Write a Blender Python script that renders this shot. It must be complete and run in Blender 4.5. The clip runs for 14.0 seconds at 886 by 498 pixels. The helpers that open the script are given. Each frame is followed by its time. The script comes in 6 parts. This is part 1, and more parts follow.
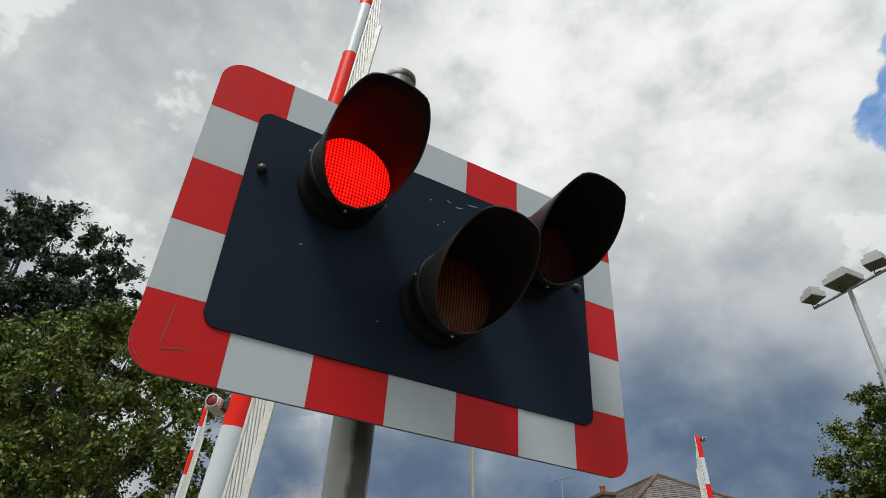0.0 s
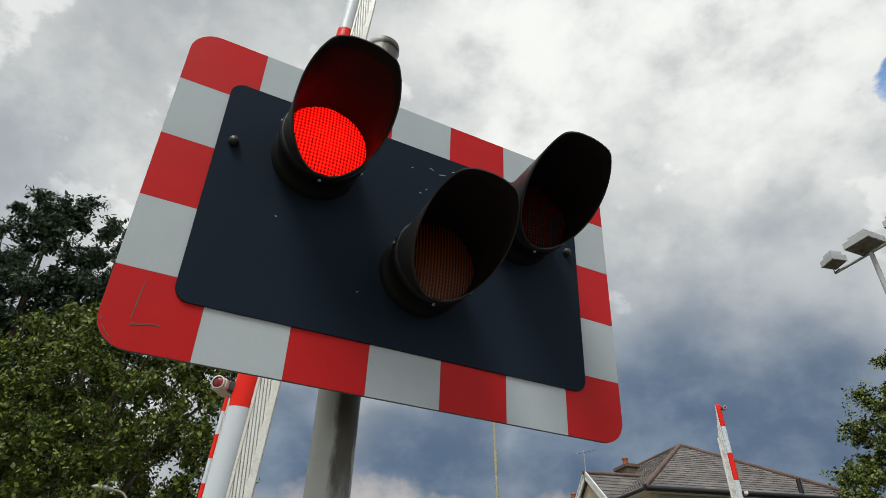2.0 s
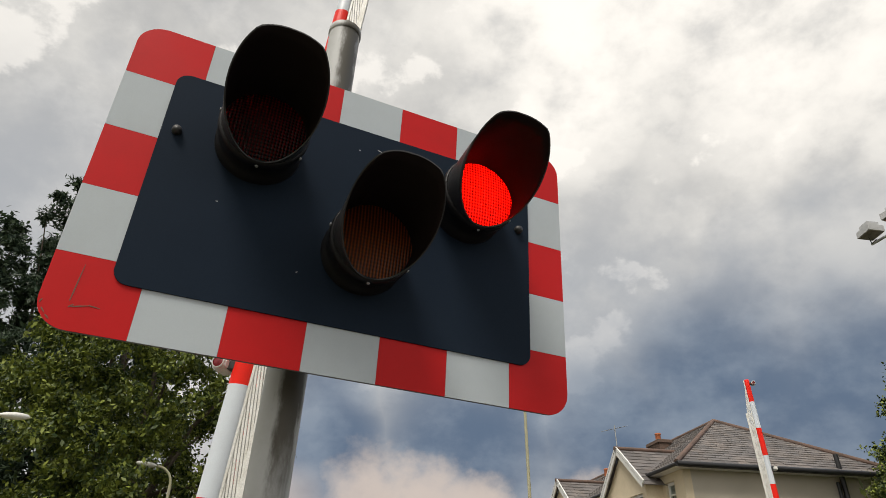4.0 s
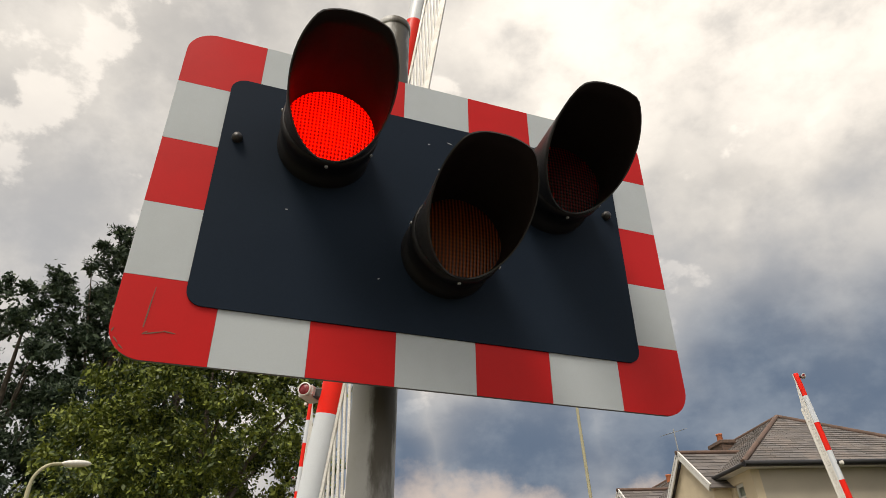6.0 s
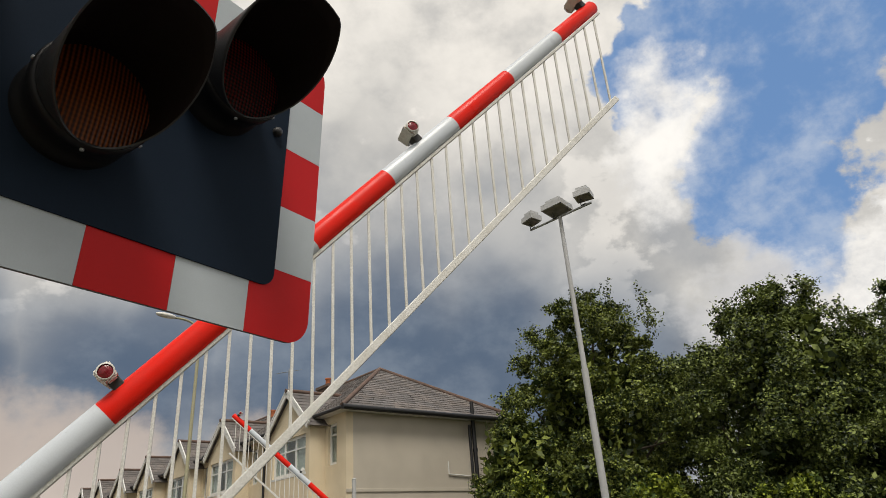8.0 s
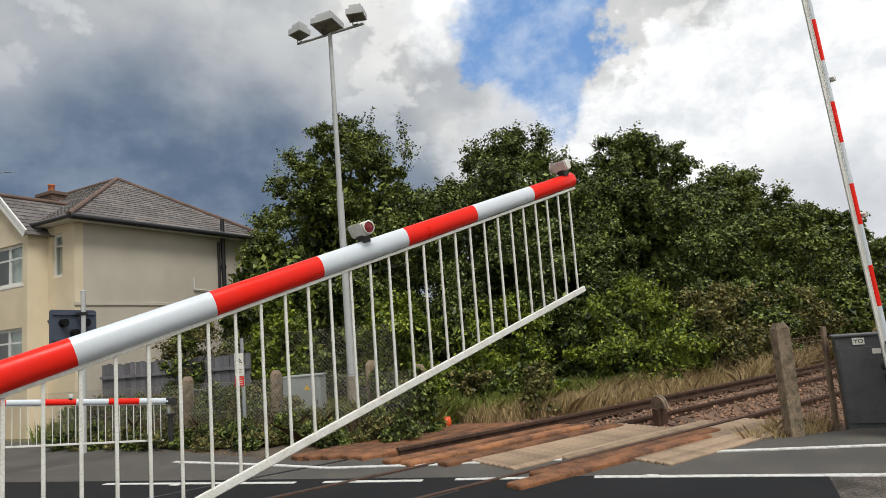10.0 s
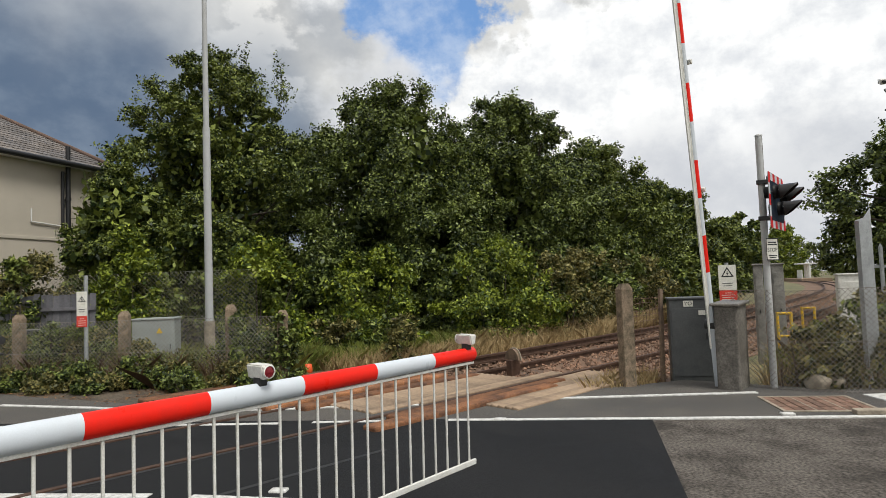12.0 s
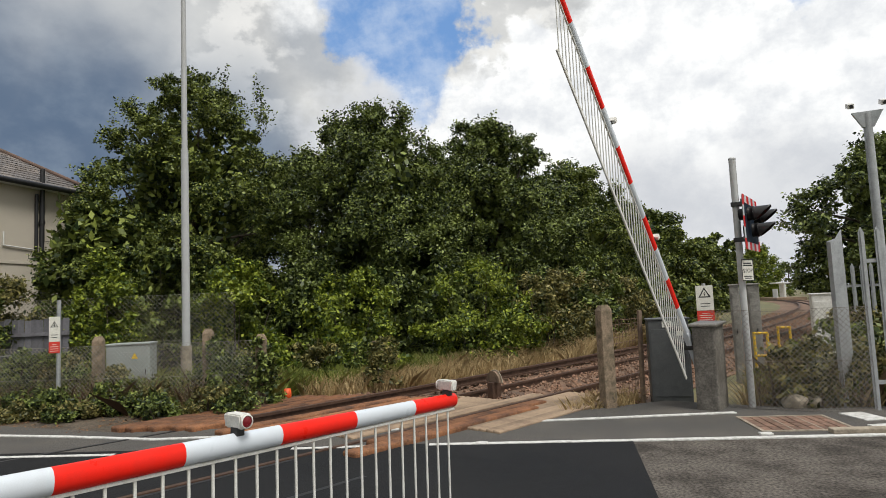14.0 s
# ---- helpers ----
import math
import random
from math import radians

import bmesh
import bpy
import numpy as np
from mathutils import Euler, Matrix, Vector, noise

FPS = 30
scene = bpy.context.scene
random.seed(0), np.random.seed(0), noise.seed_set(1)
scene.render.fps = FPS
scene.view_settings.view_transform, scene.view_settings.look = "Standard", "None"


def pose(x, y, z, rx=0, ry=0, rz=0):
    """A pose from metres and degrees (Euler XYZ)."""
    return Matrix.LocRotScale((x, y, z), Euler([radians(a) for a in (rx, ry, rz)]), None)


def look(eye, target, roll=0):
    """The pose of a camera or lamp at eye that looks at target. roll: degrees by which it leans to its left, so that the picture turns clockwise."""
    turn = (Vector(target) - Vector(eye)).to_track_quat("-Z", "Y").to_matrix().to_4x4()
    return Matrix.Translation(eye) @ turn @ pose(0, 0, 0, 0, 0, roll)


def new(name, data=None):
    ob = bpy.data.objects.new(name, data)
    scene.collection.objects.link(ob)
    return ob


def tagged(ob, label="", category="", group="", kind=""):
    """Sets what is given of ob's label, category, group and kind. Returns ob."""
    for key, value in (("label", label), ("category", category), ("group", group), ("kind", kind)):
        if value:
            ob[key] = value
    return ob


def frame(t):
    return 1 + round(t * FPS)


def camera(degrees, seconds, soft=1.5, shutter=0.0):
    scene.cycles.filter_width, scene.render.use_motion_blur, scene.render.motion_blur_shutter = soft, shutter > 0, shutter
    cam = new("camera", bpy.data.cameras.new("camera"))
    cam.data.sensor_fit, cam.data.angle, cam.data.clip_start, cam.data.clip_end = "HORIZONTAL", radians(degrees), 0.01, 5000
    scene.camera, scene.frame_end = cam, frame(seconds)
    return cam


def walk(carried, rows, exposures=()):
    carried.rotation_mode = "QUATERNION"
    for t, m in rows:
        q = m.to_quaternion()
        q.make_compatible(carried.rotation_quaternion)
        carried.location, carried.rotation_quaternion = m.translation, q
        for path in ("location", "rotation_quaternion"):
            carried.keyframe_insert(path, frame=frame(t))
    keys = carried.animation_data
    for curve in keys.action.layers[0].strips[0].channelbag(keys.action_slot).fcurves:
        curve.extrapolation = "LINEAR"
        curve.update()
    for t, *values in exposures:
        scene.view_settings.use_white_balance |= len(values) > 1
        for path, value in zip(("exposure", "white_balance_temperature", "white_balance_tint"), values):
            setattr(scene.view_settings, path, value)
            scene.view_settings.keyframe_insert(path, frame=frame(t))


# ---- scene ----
cam = camera(69.8, 14.0, 0.8)
PATH = [
    (0, (-0.47, -1.293, 1.796), (0.262, 0.191, 2.921), 1.2),
    (0.5, (-0.467, -1.287, 1.795), (0.255, 0.199, 2.923), 0.9),
    (1, (-0.45, -1.293, 1.797), (0.272, 0.2, 2.915), 0.4),
    (1.5, (-0.418, -1.306, 1.795), (0.291, 0.197, 2.909), 0.0),
    (2, (-0.382, -1.29, 1.791), (0.318, 0.248, 2.862), -0.0),
    (4.5, (-0.191, -1.415, 1.762), (0.375, 0.216, 2.772), 0.0),
    (5, (-0.221, -1.371, 1.753), (0.286, 0.27, 2.777), -1.3),
    (5.5, (-0.278, -1.256, 1.795), (0.314, 0.353, 2.825), -4.2),
    (6, (-0.268, -1.236, 1.803), (0.241, 0.381, 2.865), -2.6),
    (6.5, (-0.241, -1.213, 1.797), (0.287, 0.407, 2.844), -1.8),
    (7, (-0.245, -1.187, 1.795), (0.577, 0.314, 2.831), -3.6),
    (7.5, (-0.241, -1.183, 1.792), (0.891, 0.152, 2.76), -4.3),
    (8, (-0.216, -1.175, 1.795), (1.2, -0.037, 2.633), -4.2),
    (8.5, (-0.197, -1.183, 1.776), (1.416, -0.181, 2.405), -3.8),
    (9, (-0.176, -1.18, 1.755), (1.549, -0.278, 2.211), -4.7),
    (11.5, (-0.106, -1.206, 1.592), (1.871, -0.934, 1.73), -2.2),
    (12, (-0.11, -1.202, 1.581), (1.873, -0.962, 1.689), -2.1),
    (12.5, (-0.107, -1.191, 1.584), (1.879, -0.972, 1.676), -1.2),
    (13, (-0.111, -1.208, 1.58), (1.872, -0.967, 1.673), -1.5),
    (13.5, (-0.114, -1.213, 1.587), (1.872, -1.015, 1.718), -2.1),
    (14, (-0.116, -1.209, 1.599), (1.869, -1.033, 1.771), -2.5),
]
EXPOSE = [(0.0, -0.08, 6150, 7), (2.0, -0.05, 6200, 7), (4.5, 0.13, 6800, 11), (5.5, 0.17, 7050, 12), (6.5, 0.18, 7000, 12), (7.5, 0.03, 6900, 11), (8.0, -0.16, 6700, 10), (8.5, -0.22, 6450, 10), (9.0, 0.03, 6300, 9), (11.5, 0.06, 6350, 9), (14.0, 0.06, 6350, 9)]
walk(cam, [(t, look(eye, target, roll)) for t, eye, target, roll in PATH], EXPOSE)

# ---- sky and sun ----
SUN_YAW, SUN_UP = -136.0, 58.0       # degrees to the right of +y, degrees above the horizon


def direction(yaw, up):
    """Unit vector at yaw degrees to the right of +y and up degrees above the horizon."""
    a, b = radians(yaw), radians(up)
    return Vector((math.sin(a) * math.cos(b), math.cos(a) * math.cos(b), math.sin(b)))


def link(tree, a, b):
    tree.links.new(a, b)


def node(tree, kind, **values):
    n = tree.nodes.new(kind)
    for k, v in values.items():
        if k in n.inputs:
            n.inputs[k].default_value = v
    return n


def math_node(tree, op, a, b=None, clamp=False):
    n = tree.nodes.new("ShaderNodeMath")
    n.operation, n.use_clamp = op, clamp
    for i, v in enumerate((a, b)):
        if v is None:
            continue
        if isinstance(v, (int, float)):
            n.inputs[i].default_value = v
        else:
            link(tree, v, n.inputs[i])
    return n.outputs[0]


def mix_colour(tree, fac, a, b, blend="MIX"):
    n = tree.nodes.new("ShaderNodeMix")
    n.data_type, n.blend_type = "RGBA", blend
    for sock, v in ((n.inputs[0], fac), (n.inputs[6], a), (n.inputs[7], b)):
        if isinstance(v, (int, float)):
            sock.default_value = v
        elif isinstance(v, tuple):
            sock.default_value = (*v[:3], 1)
        else:
            link(tree, v, sock)
    return n.outputs[2]


def ramp(tree, value, low, high, out_low=0.0, out_high=1.0):
    n = tree.nodes.new("ShaderNodeMapRange")
    n.interpolation_type = "SMOOTHSTEP"
    link(tree, value, n.inputs[0])
    for i, v in enumerate((low, high, out_low, out_high)):
        n.inputs[i + 1].default_value = v
    return n.outputs[0]


def make_world():
    world = bpy.data.worlds.new("cloudy_sky")
    scene.world = world
    world.use_nodes = True
    t = world.node_tree
    t.nodes.clear()
    out = t.nodes.new("ShaderNodeOutputWorld")
    bg = t.nodes.new("ShaderNodeBackground")
    link(t, bg.outputs[0], out.inputs[0])
    sky = t.nodes.new("ShaderNodeTexSky")
    sky.sky_type, sky.sun_disc = "NISHITA", False
    sky.sun_elevation, sky.sun_rotation = radians(SUN_UP), radians(SUN_YAW)
    sky.air_density, sky.dust_density = 1.2, 0.6
    coord = t.nodes.new("ShaderNodeTexCoord").outputs["Generated"]

    def cloud_noise(scale, detail, rough, stretch=(1, 1, 1.25), dist=0.0):
        m = t.nodes.new("ShaderNodeMapping")
        m.inputs["Scale"].default_value = stretch
        link(t, coord, m.inputs[0])
        n = node(t, "ShaderNodeTexNoise", Scale=scale, Detail=detail, Roughness=rough, Distortion=dist)
        link(t, m.outputs[0], n.inputs["Vector"])
        return n

    wob = cloud_noise(4.5, 9, 0.56)
    fine = cloud_noise(10, 9, 0.62)
    puff = cloud_noise(6.5, 9, 0.56, (1, 1, 1.4), 0.0)
    sub = t.nodes.new("ShaderNodeVectorMath")
    sub.operation = "SUBTRACT"
    link(t, wob.outputs["Color"], sub.inputs[0])
    sub.inputs[1].default_value = (0.5, 0.5, 0.5)
    sca = t.nodes.new("ShaderNodeVectorMath")
    sca.operation = "SCALE"
    link(t, sub.outputs[0], sca.inputs[0])
    sca.inputs["Scale"].default_value = 0.34
    add = t.nodes.new("ShaderNodeVectorMath")
    add.operation = "ADD"
    curl = t.nodes.new("ShaderNodeVectorMath")
    curl.operation = "MULTIPLY_ADD"
    link(t, fine.outputs["Color"], curl.inputs[0])
    curl.inputs[1].default_value = (0.10, 0.10, 0.10)
    curl.inputs[2].default_value = (-0.05, -0.05, -0.05)
    both = t.nodes.new("ShaderNodeVectorMath")
    both.operation = "ADD"
    link(t, sca.outputs[0], both.inputs[0])
    link(t, curl.outputs[0], both.inputs[1])
    link(t, coord, add.inputs[0])
    link(t, both.outputs[0], add.inputs[1])
    unit = t.nodes.new("ShaderNodeVectorMath")
    unit.operation = "NORMALIZE"
    link(t, add.outputs[0], unit.inputs[0])
    warped = unit.outputs[0]

    wide = cloud_noise(2.6, 3, 0.5)
    calm_sub = t.nodes.new("ShaderNodeVectorMath")
    calm_sub.operation = "SUBTRACT"
    link(t, wide.outputs["Color"], calm_sub.inputs[0])
    calm_sub.inputs[1].default_value = (0.5, 0.5, 0.5)
    calm_sca = t.nodes.new("ShaderNodeVectorMath")
    calm_sca.operation = "SCALE"
    link(t, calm_sub.outputs[0], calm_sca.inputs[0])
    calm_sca.inputs["Scale"].default_value = 0.25
    calm_add = t.nodes.new("ShaderNodeVectorMath")
    calm_add.operation = "ADD"
    link(t, coord, calm_add.inputs[0])
    link(t, calm_sca.outputs[0], calm_add.inputs[1])
    calm_unit = t.nodes.new("ShaderNodeVectorMath")
    calm_unit.operation = "NORMALIZE"
    link(t, calm_add.outputs[0], calm_unit.inputs[0])
    calm = calm_unit.outputs[0]

    def blob(yaw, up, radius, soft, vec=None):
        """1 inside a ragged patch of sky, 0 outside; radius and soft in degrees."""
        d = t.nodes.new("ShaderNodeVectorMath")
        d.operation = "DOT_PRODUCT"
        link(t, vec or warped, d.inputs[0])
        d.inputs[1].default_value = direction(yaw, up)
        return ramp(t, d.outputs["Value"], math.cos(radians(radius + soft)), math.cos(radians(max(radius - soft, 0))))

    def either(*some):
        v = some[0]
        for s in some[1:]:
            v = math_node(t, "MAXIMUM", v, s)
        return v

    # the cloud deck: pale grey above with lighter and darker billows
    deck = mix_colour(t, ramp(t, wob.outputs["Fac"], 0.32, 0.70), (0.50, 0.50, 0.495), (0.84, 0.82, 0.775))
    deck = mix_colour(t, ramp(t, wide.outputs["Fac"], 0.40, 0.62, 0.35, 0.0), deck, (0.40, 0.41, 0.42))
    deck = mix_colour(t, ramp(t, fine.outputs["Fac"], 0.45, 0.72, 0.0, 0.32), deck, (0.90, 0.88, 0.84))
    deck = mix_colour(t, ramp(t, puff.outputs["Fac"], 0.50, 0.34, 0.0, 0.45), deck, (0.42, 0.43, 0.445))
    deck = mix_colour(t, ramp(t, puff.outputs["Fac"], 0.57, 0.63, 0.0, 0.6), deck, (0.97, 0.94, 0.89))
    # thin bright cloud high up
    glow = either(blob(56, 47, 9, 9, calm), blob(68, 46, 9, 8, calm), blob(38, 52, 8, 8, calm), blob(34, 43, 4, 4, calm))
    deck = mix_colour(t, math_node(t, "MULTIPLY", glow, ramp(t, puff.outputs["Fac"], 0.34, 0.60, 0.25, 0.95)), deck, (1.02, 0.985, 0.925))
    # grey, then the dark rain cloud low over the houses, with a pale gap along the horizon
    grey = either(blob(50, 24, 5, 5, calm), blob(75, 24, 4, 3, calm), blob(56, 25, 5, 4, calm), blob(34, 23, 8, 7, calm), blob(-20, 18, 12, 10, calm))
    deck = mix_colour(t, math_node(t, "MULTIPLY", grey, ramp(t, wob.outputs["Fac"], 0.66, 0.36, 0.30, 0.75)), deck, (0.36, 0.39, 0.435))
    dark = either(blob(24, 12, 7, 5, calm), blob(38, 12, 8, 6, calm), blob(52, 12, 9, 7, calm), blob(63, 9, 8, 6, calm), blob(10, 12, 7, 5, calm), blob(45, 17, 7, 6, calm), blob(53, 15, 6, 6, calm))
    deck = mix_colour(t, math_node(t, "MULTIPLY", dark, 0.95), deck, mix_colour(t, ramp(t, puff.outputs["Fac"], 0.38, 0.64), (0.092, 0.142, 0.225), (0.19, 0.245, 0.325)))
    gap = either(blob(25, 5.5, 4.8, 2.5), blob(15, 6, 5.2, 3), blob(20, 5.5, 5, 2.5), blob(31, 5, 4.0, 2.5), blob(4, 5, 5.5, 4, calm))
    deck = mix_colour(t, math_node(t, "MULTIPLY", gap, 0.8), deck, (0.66, 0.56, 0.49))
    # ragged gaps of blue
    blue = either(blob(74, 36, 4.5, 0.5), blob(83, 37, 6, 0.6), blob(83.5, 26, 6, 0.7), blob(88, 32, 7, 0.8), blob(119, 25, 9, 2), blob(102, 44, 12, 3), blob(82, 20, 3.4, 1))
    thin = mix_colour(t, 1.0, sky.outputs[0], (0.1, 0.1, 0.1), "MULTIPLY")
    air = mix_colour(t, 0.3, (0.18, 0.36, 0.72), thin)
    air = mix_colour(t, ramp(t, fine.outputs["Fac"], 0.4, 0.75, 0.0, 0.55), air, (0.72, 0.78, 0.86))
    full = mix_colour(t, blue, deck, air)
    # white heaps of cumulus before the blue
    heap = either(blob(98, 13, 11.5, 0.5), blob(110, 11, 12, 0.7), blob(124, 13, 12, 1.6), blob(105, 23, 4, 1.5), blob(140, 10, 14, 4), blob(76, 30.5, 2.4, 1.6), blob(88, 15, 4, 2), blob(79, 17, 4, 2), blob(74, 31, 4, 2.5))
    shade = mix_colour(t, ramp(t, fine.outputs["Fac"], 0.30, 0.66), (0.74, 0.75, 0.77), (1.12, 1.10, 1.06))
    low = either(blob(104, 5, 6, 5, calm), blob(114, 5, 6, 5, calm), blob(78, 17, 4, 3))
    shade = mix_colour(t, math_node(t, "MULTIPLY", low, 0.7), shade, (0.56, 0.57, 0.60))
    full = mix_colour(t, heap, full, shade)
    link(t, full, bg.inputs[0])
    bg.inputs[1].default_value = 1.0


make_world()
sun = new("sun", bpy.data.lights.new("sun", "SUN"))
sun.data.energy, sun.data.angle, sun.data.color = 2.8, radians(22), (1.0, 0.95, 0.87)
sun.matrix_world = look(direction(SUN_YAW, SUN_UP) * 60, (0, 0, 0))

# ---- materials ----


def material(name, base, rough=0.6, metal=0.0, vary=None, scale=6.0, amount=0.5, fine=60.0, bump=0.2, bump_scale=None, spec=0.5, island=0.0, piece=0.0, speck=0.14):
    """A surface with two scales of variation: broad stains towards the colour vary, and fine grain with relief."""
    m = bpy.data.materials.new(name)
    m.use_nodes = True
    t = m.node_tree
    b = t.nodes["Principled BSDF"]
    coord = t.nodes.new("ShaderNodeTexCoord").outputs["Object"]
    broad = node(t, "ShaderNodeTexNoise", Scale=scale, Detail=6, Roughness=0.65)
    grain = node(t, "ShaderNodeTexNoise", Scale=fine, Detail=4, Roughness=0.6)
    link(t, coord, broad.inputs["Vector"])
    link(t, coord, grain.inputs["Vector"])
    colour = base
    if vary:
        fac = math_node(t, "MULTIPLY", ramp(t, broad.outputs["Fac"], 0.38, 0.68), amount)
        colour = mix_colour(t, fac, base, vary)
    g = ramp(t, grain.outputs["Fac"], 0.25, 0.75, 1 - speck, 1 + speck)
    colour = mix_colour(t, 1.0, colour, g, "MULTIPLY") if not isinstance(colour, tuple) else mix_colour(t, 1.0, colour, g, "MULTIPLY")
    if island or piece:
        if island:
            r = t.nodes.new("ShaderNodeNewGeometry").outputs["Random Per Island"]
            s = island
        else:
            r = t.nodes.new("ShaderNodeObjectInfo").outputs["Random"]
            s = piece
        colour = mix_colour(t, 1.0, colour, ramp(t, r, 0.0, 1.0, 1 - s, 1 + s), "MULTIPLY")
    link(t, colour, b.inputs["Base Color"])
    link(t, ramp(t, broad.outputs["Fac"], 0.3, 0.7, max(rough - 0.1, 0.02), min(rough + 0.12, 1)), b.inputs["Roughness"])
    b.inputs["Metallic"].default_value = metal
    b.inputs["Specular IOR Level"].default_value = spec
    if bump:
        n = node(t, "ShaderNodeBump", Strength=bump, Distance=0.01)
        src = grain
        if bump_scale:
            src = node(t, "ShaderNodeTexNoise", Scale=bump_scale, Detail=5, Roughness=0.65)
            link(t, coord, src.inputs["Vector"])
        link(t, src.outputs["Fac"], n.inputs["Height"])
        link(t, n.outputs[0], b.inputs["Normal"])
    return m


def leaf_material(name, base, tip, light=0.10):
    m = bpy.data.materials.new(name)
    m.use_nodes = True
    t = m.node_tree
    b = t.nodes["Principled BSDF"]
    r = t.nodes.new("ShaderNodeNewGeometry").outputs["Random Per Island"]
    coord = t.nodes.new("ShaderNodeTexCoord").outputs["Object"]
    n = node(t, "ShaderNodeTexNoise", Scale=0.9, Detail=4)
    link(t, coord, n.inputs["Vector"])
    c = mix_colour(t, ramp(t, r, 0.25, 1.0, 0.0, 0.9), base, tip)
    c = mix_colour(t, ramp(t, n.outputs["Fac"], 0.45, 0.75, 0.0, 0.5), c, tip)
    link(t, c, b.inputs["Base Color"])
    b.inputs["Roughness"].default_value = 0.5
    b.inputs["Specular IOR Level"].default_value = 0.3
    tr = t.nodes.new("ShaderNodeBsdfTranslucent")
    link(t, c, tr.inputs[0])
    mixer = t.nodes.new("ShaderNodeMixShader")
    mixer.inputs[0].default_value = light
    link(t, b.outputs[0], mixer.inputs[1])
    link(t, tr.outputs[0], mixer.inputs[2])
    link(t, mixer.outputs[0], t.nodes["Material Output"].inputs[0])
    return m


def glow_material(name, colour, strength):
    m = bpy.data.materials.new(name)
    m.use_nodes = True
    b = m.node_tree.nodes["Principled BSDF"]
    b.inputs["Base Color"].default_value = (*colour, 1)
    b.inputs["Emission Color"].default_value = (*colour, 1)
    b.inputs["Emission Strength"].default_value = strength
    return m


def lens_material(name, tint, body, rows=0.7):
    """Moulded signal glass: tinted, scattering the light behind it, with a grid of small prisms whose bright and dark
    is painted into the colours.
    """
    m = bpy.data.materials.new(name)
    m.use_nodes = True
    t = m.node_tree
    t.nodes.clear()
    out = t.nodes.new("ShaderNodeOutputMaterial")
    coord = t.nodes.new("ShaderNodeTexCoord").outputs["Object"]
    sep = t.nodes.new("ShaderNodeSeparateXYZ")
    link(t, coord, sep.inputs[0])
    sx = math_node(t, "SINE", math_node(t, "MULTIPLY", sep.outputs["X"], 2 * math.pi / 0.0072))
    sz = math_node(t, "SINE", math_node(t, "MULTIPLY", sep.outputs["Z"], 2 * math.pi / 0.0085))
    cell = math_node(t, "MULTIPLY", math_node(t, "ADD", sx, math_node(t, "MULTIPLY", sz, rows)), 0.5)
    bumpn = node(t, "ShaderNodeBump", Strength=0.6, Distance=0.003)
    link(t, cell, bumpn.inputs["Height"])
    see = t.nodes.new("ShaderNodeBsdfTranslucent")
    # prism hollows shaded by colour: tint and body darken where cell is low
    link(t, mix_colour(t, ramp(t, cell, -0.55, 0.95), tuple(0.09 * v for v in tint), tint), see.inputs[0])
    solid = t.nodes.new("ShaderNodeBsdfPrincipled")
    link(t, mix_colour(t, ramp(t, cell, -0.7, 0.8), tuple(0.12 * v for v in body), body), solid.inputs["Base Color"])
    solid.inputs["Roughness"].default_value = 0.25
    link(t, bumpn.outputs[0], solid.inputs["Normal"])
    mixer = t.nodes.new("ShaderNodeMixShader")
    mixer.inputs[0].default_value = 0.45
    link(t, see.outputs[0], mixer.inputs[1])
    link(t, solid.outputs[0], mixer.inputs[2])
    link(t, mixer.outputs[0], out.inputs[0])
    return m


RED = material("signal_red_sheeting", (0.56, 0.008, 0.010), 0.5, vary=(0.45, 0.012, 0.012), scale=3, amount=0.5, fine=400, bump=0.0, spec=0.2, speck=0.02)
WHITE = material("signal_white_sheeting", (0.48, 0.53, 0.565), 0.5, vary=(0.43, 0.475, 0.505), scale=4, amount=0.6, fine=400, bump=0.0, spec=0.25, speck=0.02)
PANEL = material("dark_signal_panel", (0.012, 0.020, 0.034), 0.6, vary=(0.016, 0.025, 0.040), scale=5, amount=0.5, fine=300, bump=0.02, spec=0.06, speck=0.05)
RUST_MARK = material("bare_scratched_metal", (0.16, 0.10, 0.07), 0.8, fine=200, bump=0.0)
ALU = material("board_edge_metal", (0.16, 0.16, 0.165), 0.5, metal=0.3, fine=200, bump=0.05)
HOOD = material("black_hood_plastic", (0.020, 0.020, 0.021), 0.42, vary=(0.034, 0.034, 0.035), scale=12, amount=0.6, fine=200, bump=0.06, spec=0.5)
HOUSING = material("black_lamp_housing", (0.007, 0.007, 0.008), 0.5, fine=200, bump=0.05, spec=0.25)
HOOD_IN = material("matt_black_hood_inside", (0.013, 0.009, 0.009), 0.6, fine=200, bump=0.05, spec=0.1, speck=0.05)
BLACK = material("black_metal", (0.02, 0.02, 0.021), 0.45, vary=(0.05, 0.05, 0.05), scale=9, amount=0.5, bump=0.08)
GALV = material("galvanised_steel", (0.42, 0.44, 0.45), 0.45, metal=0.35, vary=(0.30, 0.31, 0.32), scale=5, amount=0.8, fine=90, bump=0.08)
POST = material("grey_painted_post", (0.44, 0.45, 0.46), 0.5, vary=(0.37, 0.375, 0.375), scale=3, amount=0.6, fine=60, bump=0.0, speck=0.04)


